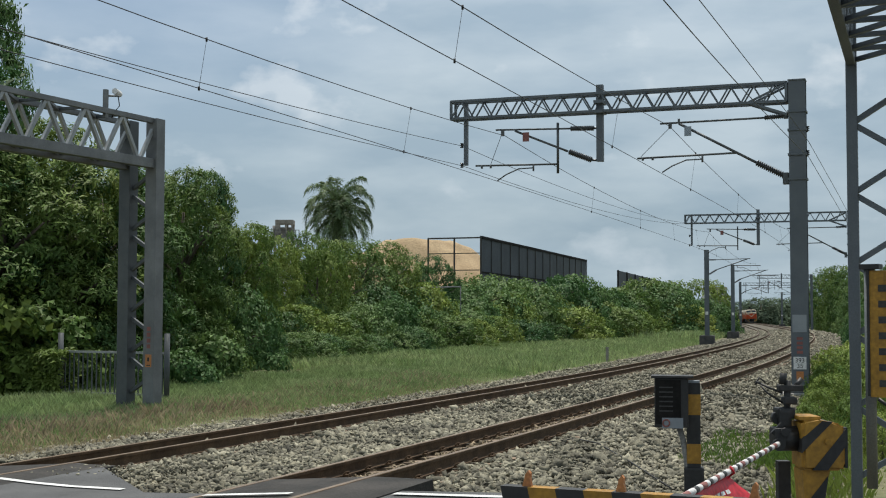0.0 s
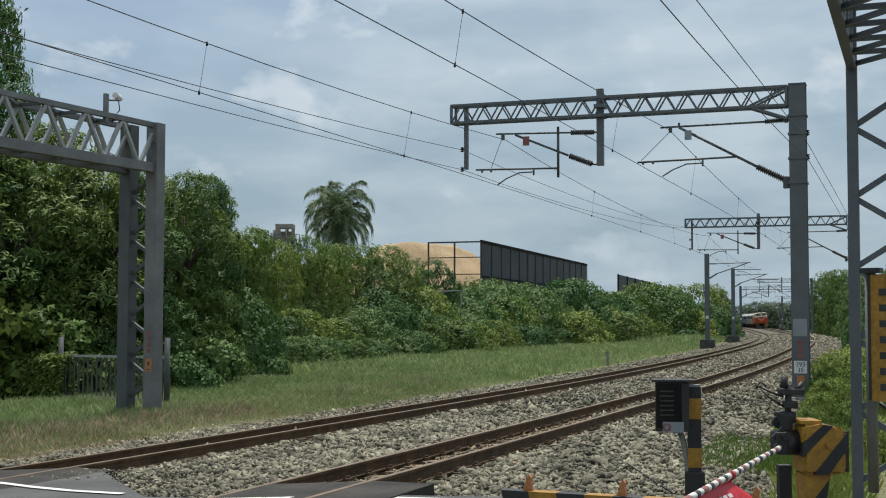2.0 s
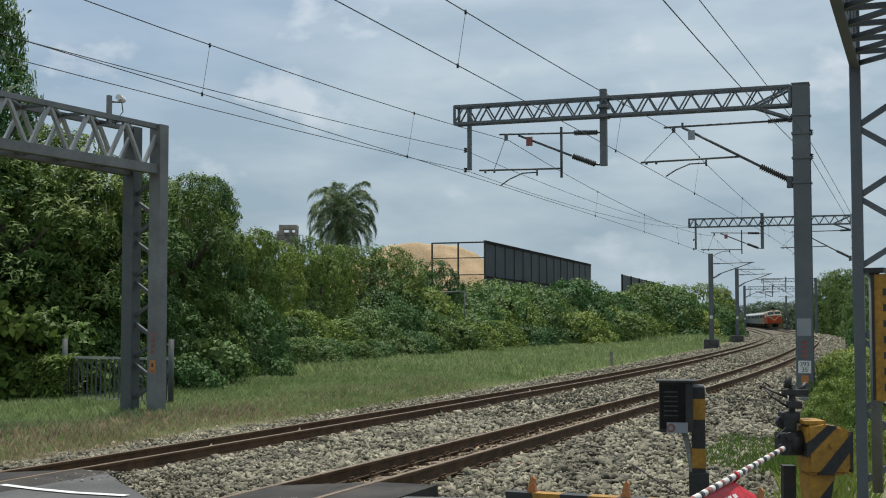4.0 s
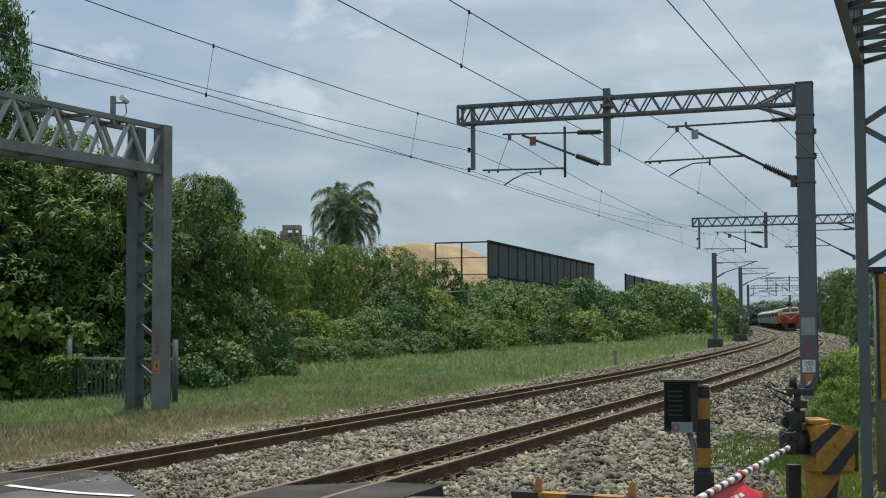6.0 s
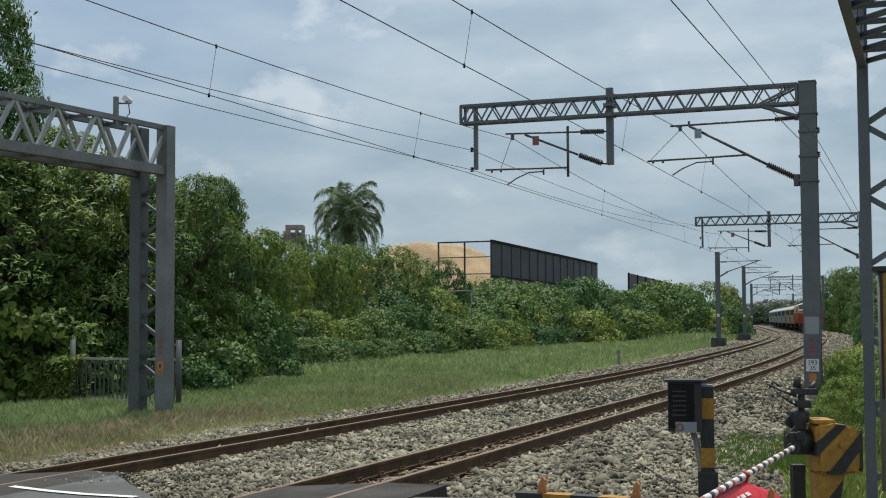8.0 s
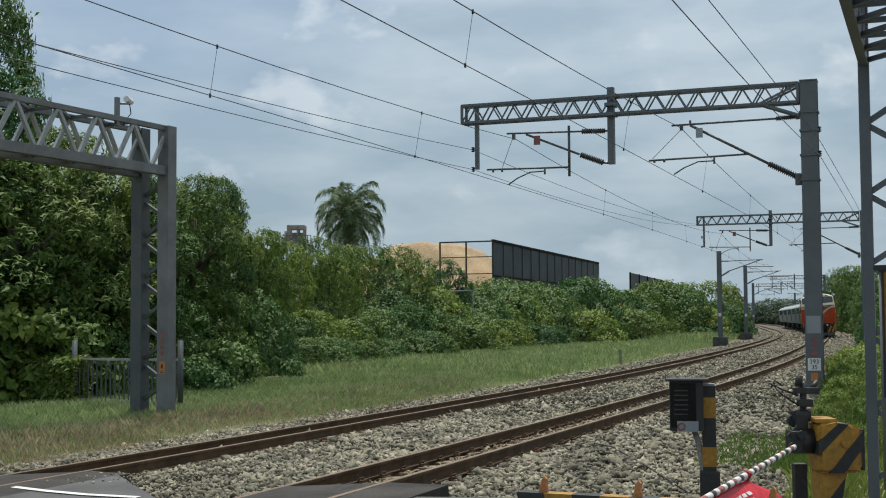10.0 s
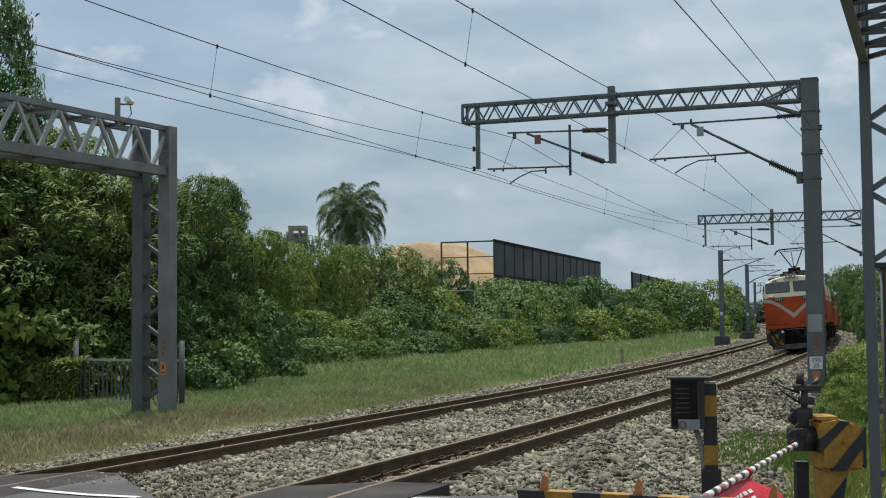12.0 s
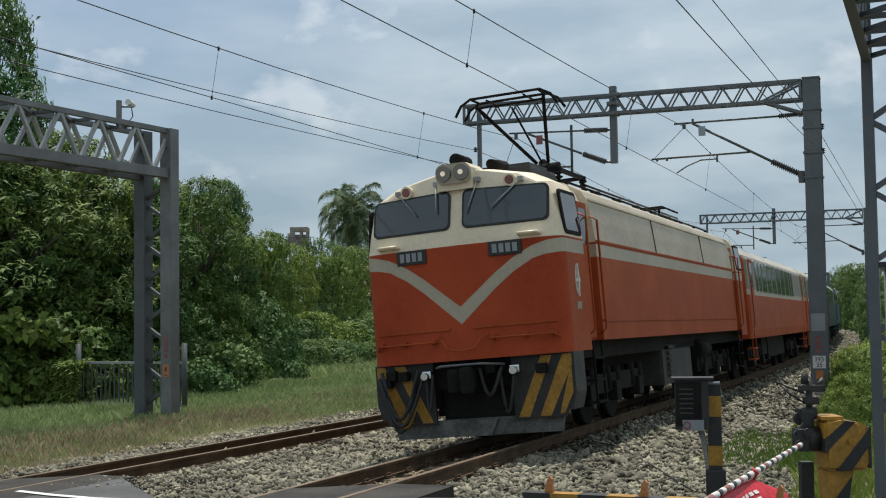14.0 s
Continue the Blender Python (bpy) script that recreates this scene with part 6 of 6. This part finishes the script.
for i in range(23):
    u = -0.155 + 0.35 * i / 22
    dist, h = float(np.interp(u, front_x, front_d)), float(np.interp(u, front_x, front_h))
    # low growth in front, then higher and higher mounds behind
    put(mounds, rng, u + rng.uniform(-0.008, 0.008), dist - 1.5 + rng.uniform(-1.5, 1), h * rng.uniform(0.34, 0.55), 3.4, squash=1.35)
    put(mounds, rng, u + rng.uniform(-0.006, 0.006), dist * 1.04 + 1.5, h * rng.uniform(0.6, 0.86), 3.4, squash=1.05)
    put(mounds, rng, u + rng.uniform(-0.006, 0.006), dist * 1.09 + 4, h * rng.uniform(0.88, 1.14), 3.4, squash=0.95 if u < 0.17 else 0.7)
# the thicket runs out in low growth beside the bend
for u, dist, h in ((0.203, 158, 4.6), (0.209, 162, 3.6), (0.213, 166, 2.6), (0.206, 150, 2.2), (0.198, 146, 2.6)):
    put(mounds, rng, u, dist, h, 3.4, squash=1.0)
# undergrowth before the left trees
for px, dist, h in ((-0.33, 38.5, 3.2), (-0.30, 40, 3.0), (-0.235, 38, 1.5), (-0.205, 41, 1.8), (-0.185, 44, 2.3), (-0.168, 48, 3.2), (-0.355, 38.5, 3.4), (-0.27, 37, 2.2)):
    put(shrub, rng, px, dist, h, 3.4, squash=0.85)
# right-hand side of the line
for s, lat, h, kinds in ((13, 3.9, 0.5, shrub), (16, 4.0, 0.6, shrub), (18, 4.05, 0.75, shrub), (20, 4.1, 0.95, shrub), (22, 4.1, 1.1, shrub), (24.5, 4.0, 1.35, shrub), (27, 4.1, 1.4, shrub), (30, 4.2, 1.4, shrub), (34, 4.3, 1.5, shrub), (39, 4.6, 1.6, shrub), (52, 3.9, 1.0, mounds), (60, 4.0, 1.3, mounds), (70, 4.1, 1.8, mounds), (84, 4.1, 2.1, mounds), (98, 4.2, 2.5, mounds), (116, 4.4, 2.9, mounds), (50, 4.6, 1.4, shrub), (62, 4.9, 1.9, shrub), (74, 5.1, 2.3, shrub), (88, 5.3, 2.8, shrub), (103, 5.6, 3.2, shrub), (122, 6.0, 3.8, shrub), (45, 5.0, 2.2, shrub), (51, 5.4, 2.9, shrub), (58, 6.0, 3.8, shrub), (68, 6.4, 4.4, shrub), (80, 6.6, 4.8, shrub), (63, 7.2, 5.5, broad), (76, 7.4, 6.5, broad), (90, 7.6, 7.0, broad),
                         (95, 6.8, 5.4, shrub), (112, 7.0, 7.0, broad), (132, 6.3, 7.4, broad), (148, 6.2, 7.8, broad), (162, 6.2, 8.4, broad), (178, 6.6, 9.6, broad), (205, 7.0, 10.4, broad), (235, 9.0, 10.4, broad), (23, 4.7, 1.0, shrub), (19.5, 4.8, 0.9, shrub), (16, 4.9, 0.75, shrub), (12.5, 5.4, 0.7, shrub), (25, 6.0, 1.6, shrub), (30, 6.2, 1.8, shrub), (37, 6.4, 2.2, shrub)):
    x, y, _ = line(s, lat - 0.3 if s < 35 else lat)
    put([shrub[3]] if kinds is shrub and s < 60 else [kinds[0], kinds[2]], rng, x / y, y, h, 3.4 if kinds is not broad else 8.0, squash=0.8 if kinds is not broad else 0.9)
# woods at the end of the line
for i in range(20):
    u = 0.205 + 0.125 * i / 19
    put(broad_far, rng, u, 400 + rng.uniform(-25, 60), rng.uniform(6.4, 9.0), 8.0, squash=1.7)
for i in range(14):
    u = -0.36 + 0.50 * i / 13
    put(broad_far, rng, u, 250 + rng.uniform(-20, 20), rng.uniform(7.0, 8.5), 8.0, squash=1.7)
for o in broad + broad_near + broad_far + shrub + bigleaf + slim:
    for q in list(o.children) + [o]:
        bpy.data.objects.remove(q)


def hedge():
    rng2 = np.random.default_rng(8)
    n = 9000
    c = np.stack([rng2.uniform(0, 4.05, n), rng2.uniform(-0.35, 0.35, n), rng2.uniform(0, 1.25, n)], 1)
    face = rng2.random(n)
    c[:, 1] = np.where(face < 0.6, -0.35 + rng2.normal(0, 0.04, n), c[:, 1])
    c[:, 2] = np.where(face > 0.75, 1.25 + rng2.normal(0, 0.04, n), c[:, 2])
    out = np.where((face < 0.6)[:, None], np.array([0, -1, 0.2]), np.array([0, 0, 1.0]))
    v = leaves(c, out, 0.16, 0.07, rng2)
    g = thing("hedge", along(-13.2, 35.2, -0.5, 3.6, -1.75), "clipped dark green hedge beside the fence", "hedge")
    part("foliage", mesh_np("foliage", v, np.arange(len(v)).reshape(-1, 4), LEAF), None, g)
    st = B()
    for i in range(9):
        tube(st, [(0.25 + 0.42 * i, 0, -0.2), (0.28 + 0.45 * i, 0.03, 1.1)], 0.03, 6)
    part("stems", st, BARK, g)


hedge()


def palm():
    g = thing("royal_palm", pose(-8.05, 100, -0.5), "tall palm with drooping feathery fronds", "palm tree")
    part("trunk", tube(B(), [(0, 0, 0), (0, 0, 3), (0, 0, 7), (0, 0, 9.6)], 0.28, 12, radii=[0.34, 0.28, 0.24, 0.2]), BARK, g)
    part("crownshaft", tube(B(), [(0, 0, 9.5), (0, 0, 10.2), (0, 0, 10.9)], 0.2, 10, radii=[0.22, 0.2, 0.08]), PALMLEAF, g)
    rng2 = np.random.default_rng(4)
    count = 44
    for i in range(count):
        f = i / (count - 1)
        a = i * 2.39996 + rng2.uniform(-0.2, 0.2)
        # the young fronds stand up, the old ones hang round the trunk
        up = 1.5 - 2.1 * (f / 0.72) ** 1.15 if f < 0.72 else rng2.uniform(-1.3, -0.75)
        rib, v = [], []
        pos, e, ln = np.array([0, 0, 10.5]), up, 0.195 * rng2.uniform(0.88, 1.1)
        for k in range(19):
            rib.append(pos.copy())
            pos = pos + ln * np.array([math.cos(a) * math.cos(e), math.sin(a) * math.cos(e), math.sin(e)])
            e = max(-1.5, e - (0.03 + 0.20 * (k / 18)) * (0.5 + 0.75 * math.sin(math.pi * min(1, f / 0.72 + 0.12))))
        rib = np.array(rib)
        side = np.array([-math.sin(a), math.cos(a), 0])
        for k in range(1, 19):
            for q in range(6):
                for s in (-1, 1):
                    p = rib[k] + (rib[min(k + 1, 18)] - rib[k]) * (q / 6)
                    ll = (0.46 + 0.62 * math.sin(math.pi * (k + 1) / 21)) * rng2.uniform(0.65, 1.25)
                    fw = rib[min(k + 1, 18)] - rib[k - 1]
                    fw /= np.linalg.norm(fw) + 1e-9
                    out = s * side * rng2.uniform(0.25, 0.8) + fw * rng2.uniform(0.3, 0.8) + np.array([0, 0, rng2.uniform(-0.5, 0.35)])
                    mid = p + ll * 0.5 * out
                    tip = mid + ll * 0.55 * (out * 0.6 + np.array([0, 0, -0.5]))
                    w = (fw * 0.6 + side * s * 0.2) * 0.044
                    v += [p - w, p + w, mid + w, tip, mid - w]
        v = np.array(v)
        fr = part("frond", mesh_np("frond", v, np.arange(len(v)).reshape(-1, 5), PALMLEAF), None, g)
        part("midrib", tube(B(), [Vector(p) for p in rib[::3]], 0.025, 5), PALMLEAF, fr)


palm()


def blades(name, place, n, height, width, seed, material, label):
    """Upright blades of grass, bent at the middle."""
    rng2 = np.random.default_rng(seed)
    x, y, z, hs = place(rng2, n)
    n = len(x)
    h = height * rng2.uniform(0.45, 1.3, n) * hs
    a = rng2.uniform(0, 2 * np.pi, n)
    ln = rng2.uniform(0.1, 0.65, n) * h
    w = width * rng2.uniform(0.6, 1.3, n)
    dx, dy = np.cos(a), np.sin(a)
    b = np.stack([x, y, z], 1)
    sd = np.stack([-dy * w, dx * w, 0 * w], 1)
    md = b + np.stack([dx * ln * 0.3, dy * ln * 0.3, h * 0.6], 1)
    tp = b + np.stack([dx * ln, dy * ln, h], 1)
    v = np.stack([b - sd, b + sd, md + sd * 0.8, tp], 1).reshape(-1, 3)
    single(name, mesh_np(name, v, np.arange(len(v)).reshape(-1, 4), material), None, label, "grass", "stuff")


def verge(s0, s1, l0, l1):
    def place(rng2, n):
        s, lat = rng2.uniform(s0 ** 0.5, s1 ** 0.5, n) ** 2, rng2.uniform(l0, l1, n)
        x, y, h = np.interp(s, _S, _X), np.interp(s, _S, _Y), np.interp(s, _S, _th)
        x, y = x + lat * np.cos(h), y - lat * np.sin(h)
        pat = np.array([0.5 + 0.9 * noise.noise(Vector((a * 0.35, b * 0.2, 1))) for a, b in zip(x, y)])
        keep = rng2.random(n) < np.clip(0.6 + pat * 0.6, 0.25, 1)
        tall = np.clip((-7.4 - lat) / 2.5, 0.25, 1.0) * np.clip(0.75 + 0.5 * pat, 0.5, 1.5) if l1 < 0 else np.clip((lat - 2.6) / 1.5, 0.5, 1.1)
        z = np.maximum(np.full(n, -0.53), bed_height(lat) - 0.03 - (abs(lat) > 9) * 3) if l1 < 0 else bed_height(lat) - 0.02
        z = z + rise(s)
        return x[keep], y[keep], z[keep], tall[keep]
    return place


blades("grass", verge(6, 40, -16, -7.9), 130000, 0.30, 0.0065, 1, GRASS, "tall green grass on the verge beyond the tracks")
blades("grass", verge(40, 110, -27, -8.3), 75000, 0.40, 0.016, 2, GRASS, "green grass strip along the distant shrubs")
blades("dry_grass", verge(5, 34, -11, -7.2), 20000, 0.30, 0.006, 3, STRAW, "dry brown grass along the ballast edge")
blades("dry_grass", verge(7, 19, -9.6, -7.4), 7000, 0.40, 0.006, 33, STRAW, "clumps of dry reddish grass beside the road")
blades("grass", verge(110, 200, -16, -8.6), 14000, 0.7, 0.05, 7, GRASS, "far grass beside the curve")
blades("grass", verge(6, 30, 4.1, 6.4), 8000, 0.22, 0.006, 4, LEAF2, "green weeds on the ballast slope by the barrier")
blades("grass", verge(8.5, 13, 2.7, 4.3), 2600, 0.26, 0.005, 14, LEAF2, "fresh green weeds between the stones by the barrier")
blades("grass", verge(30, 90, 3.9, 6.6), 9000, 0.28, 0.02, 6, LEAF2, "green weeds along the ballast shoulder")


# ---- the yard behind the shrubs ----
def screen_fence():
    g = thing("screen_fence", None, "tall dark netting screen on steel posts round a yard", "screen fence")
    c0, c1, cl = Vector((3.79, 130, -0.5)), Vector((20.2, 183, -0.5)), Vector((-1.5, 132, -0.5))
    H = Vector((0, 0, 10.3))
    for i in range(3):
        p = cl.lerp(c0, i / 2)
        part("post", bar(B(), p, p + H, 0.18), DGREY, g)
    for z in (10.25, 8.7, 7.0, 5.3, 3.6, 2.0):
        part("rail", bar(B(), cl + Vector((0, 0, z)), c0 + Vector((0, 0, z)), 0.09 if z < 10 else 0.14), DGREY, g)
    n = 14
    for i in range(n):
        a, b = c0.lerp(c1, i / n), c0.lerp(c1, (i + 1) / n)
        d = (b - a).normalized() * 0.05
        bm = B()
        vs = [bm.verts.new(q) for q in (a + d, b - d, b - d + H, a + d + H)]
        bm.faces.new(vs)
        ex = bmesh.ops.extrude_face_region(bm, geom=bm.faces[:])
        bmesh.ops.translate(bm, vec=(-0.08, 0.03, 0), verts=[q for q in ex["geom"] if isinstance(q, bmesh.types.BMVert)])
        part("net_panel", bm, MESHDARK, g)
        part("post", bar(B(), b + Vector((0.05, -0.02, 0)), b + H + Vector((0.05, -0.02, 0)), 0.09), DGREY, g)
    part("top_rail", bar(B(), c0 + H, c1 + H, 0.25), BLACK, g)
    for z in (3.4, 6.8):
        part("rail", bar(B(), c0 + Vector((0.05, -0.02, z)), c1 + Vector((0.05, -0.02, z)), 0.12), BLACK, g)
    g2 = thing("screen_fence", None, "further dark netting screen behind the shrubs", "screen fence")
    a, b = Vector((26.9, 200, -0.5)), Vector((43, 256, -0.5))
    H2 = Vector((0, 0, 9.6))
    for i in range(6):
        p, q = a.lerp(b, i / 6), a.lerp(b, (i + 1) / 6)
        bm = B()
        bm.faces.new([bm.verts.new(k) for k in (p, q, q + H2, p + H2)])
        ex = bmesh.ops.extrude_face_region(bm, geom=bm.faces[:])
        bmesh.ops.translate(bm, vec=(-0.1, 0.03, 0), verts=[k for k in ex["geom"] if isinstance(k, bmesh.types.BMVert)])
        part("net_panel", bm, MESHDARK, g2)
        part("post", bar(B(), p + Vector((0.06, -0.02, 0)), p + H2 + Vector((0.06, -0.02, 0.05)), 0.2), BLACK, g2)


screen_fence()


def chip_pile():
    n, m = 40, 60
    v, f = [], []
    for i in range(n + 1):
        q = i / n
        for j in range(m):
            a = 2 * math.pi * j / m
            rx, ry = 17.0 * q, 13.0 * q
            x, y = rx * math.cos(a), ry * math.sin(a)
            z = 11.8 * (1 - q ** 1.7) * (1 + 0.10 * noise.noise(Vector((x * 0.16, y * 0.16, 2)))) + 0.35 * noise.noise(Vector((x * 0.6, y * 0.6, 0)))
            z = min(z, 11.0 + 0.3 * noise.noise(Vector((x * 0.3, y * 0.3, 7))))
            v.append((x, y, z))
    for i in range(n):
        for j in range(m):
            f.append((i * m + j, (i + 1) * m + j, (i + 1) * m + (j + 1) % m, i * m + (j + 1) % m))
    single("sawdust_mound", mesh_np("sawdust_mound", v, f, CHIPS), None, "high pale yellow pile of wood chips", "pile", m=pose(-2.6, 147, -0.5))


chip_pile()


def water_tower():
    g = thing("rooftop_tank", pose(-19.5, 160, 0), "small weathered concrete tank house with railings", "tank")
    part("tank_wall", box(B(), 0, 0.9, 12.55, 2.1, 0.12, 0.7), CONC, g)
    part("tank_wall", box(B(), -0.75, -0.95, 12.5, 0.6, 0.12, 2.2), CONC, g)
    part("tank_wall", box(B(), 0.2, -0.95, 11.75, 1.5, 0.12, 0.7), CONC, g)
    for x in (-0.98, 0.2, 0.98):
        for y in (-0.95, 0.95):
            part("pillar", bar(B(), (x, y, 11.3), (x, y, 13.5), 0.2), CONC, g)
    part("roof_slab", box(B(), 0, 0, 13.45, 2.2, 2.2, 0.5, 0.04), CONC, g)
    part("platform", box(B(), 0.2, 0, 11.2, 3.5, 3.0, 0.25), CONC, g)
    part("building", box(B(), 0.4, 4, 4.2, 9.0, 8.0, 9.4), WALLPALE, g)
    for x in (-1.2, 1.6):
        part("tower_leg", bar(B(), (x, 0, -0.5), (x, 0, 11.2), 0.3), CONC, g)
    for x in (-1.5, -1.1, -0.65, 0.2, 1.05, 1.5, 1.9):
        part("railing_post", bar(B(), (x, -1.5, 11.3), (x, -1.5, 12.4), 0.08), GALVDARK, g)
    for z in (11.8, 12.4):
        part("railing", bar(B(), (-1.55, -1.5, z), (1.95, -1.5, z), 0.07), GALVDARK, g)
    part("cistern", tube(B(), [(-1.25, -0.6, 11.3), (-1.25, -0.6, 13.0)], 0.22, 10), CONC, g)


water_tower()


def pipe_frame():
    g = thing("pipe_frame", None, "thin grey pipe frame above the shrubs", "pipe frame")
    part("post", tube(B(), [(-3.85, 88, -0.5), (-3.85, 88, 3.63)], 0.09, 8), GALV, g)
    part("post", tube(B(), [(1.21, 89.1, -0.5), (1.21, 89.1, 3.82)], 0.035, 8), GALVDARK, g)
    part("crossbar", tube(B(), [(-3.85, 88, 3.63), (1.21, 89.1, 3.82)], 0.05, 8), GALV, g)


pipe_frame()


def far_building(x, y, w, d, h, storeys, cols, wall, label, roof=None):
    g = thing("building", pose(x, y, -0.5), label, "building")
    part("wall", box(B(), 0, 0, h / 2, w, d, h), wall, g)
    part("roof", box(B(), 0, 0, h + 0.2, w + 0.5, d + 0.5, 0.4), roof or CONC, g)
    me = mesh_of("window", box(B(), 0, 0, 0, w / cols * 0.55, 0.2, h / storeys * 0.5), GLASS)
    for i in range(storeys):
        for j in range(cols):
            part("window", me, None, g, m=pose(-w / 2 + w * (j + 0.5) / cols, -d / 2, h * (i + 0.5) / storeys))


far_building(126.8, 600, 5, 10, 16.5, 6, 2, WALLBLUE, "distant blue-grey apartment tower over the trees")
far_building(139, 640, 6, 10, 13, 5, 2, WALLPALE, "distant pale building behind the trees")
far_building(64.6, 310, 4.0, 8, 9.2, 6, 2, WALLPALE, "distant pale yellowish house above the thicket", BEIGE)

track(0.0, 0.0, "near curved railway track with rusty rails", 150, 40)
track(-APART, LOW, "far curved railway track with rusty rails", 120, 0)


def motions():
    for ob, back, length in TRAIN:
        walk(ob, [(k * 0.25, on_track(train_place(k * 0.25) + back, length)) for k in range(57)])
    # the banner swings about the arm in the wind
    home = Matrix.Translation((2.70, 10.45, 0.67))
    swing = ((0.0, -14), (0.5, -20), (1.0, -12), (1.5, -17), (2.0, -10), (2.5, -13), (3.0, -7), (5.5, -8), (6.0, -4), (6.5, 3), (7.0, 0), (8.0, 5), (10.5, 3), (11.0, 5), (12.0, 2), (13.0, 6), (14.0, 3))
    walk(red_banner, [(t, home @ Matrix.Rotation(radians(a), 4, arm_dir)) for t, a in swing])


motions()
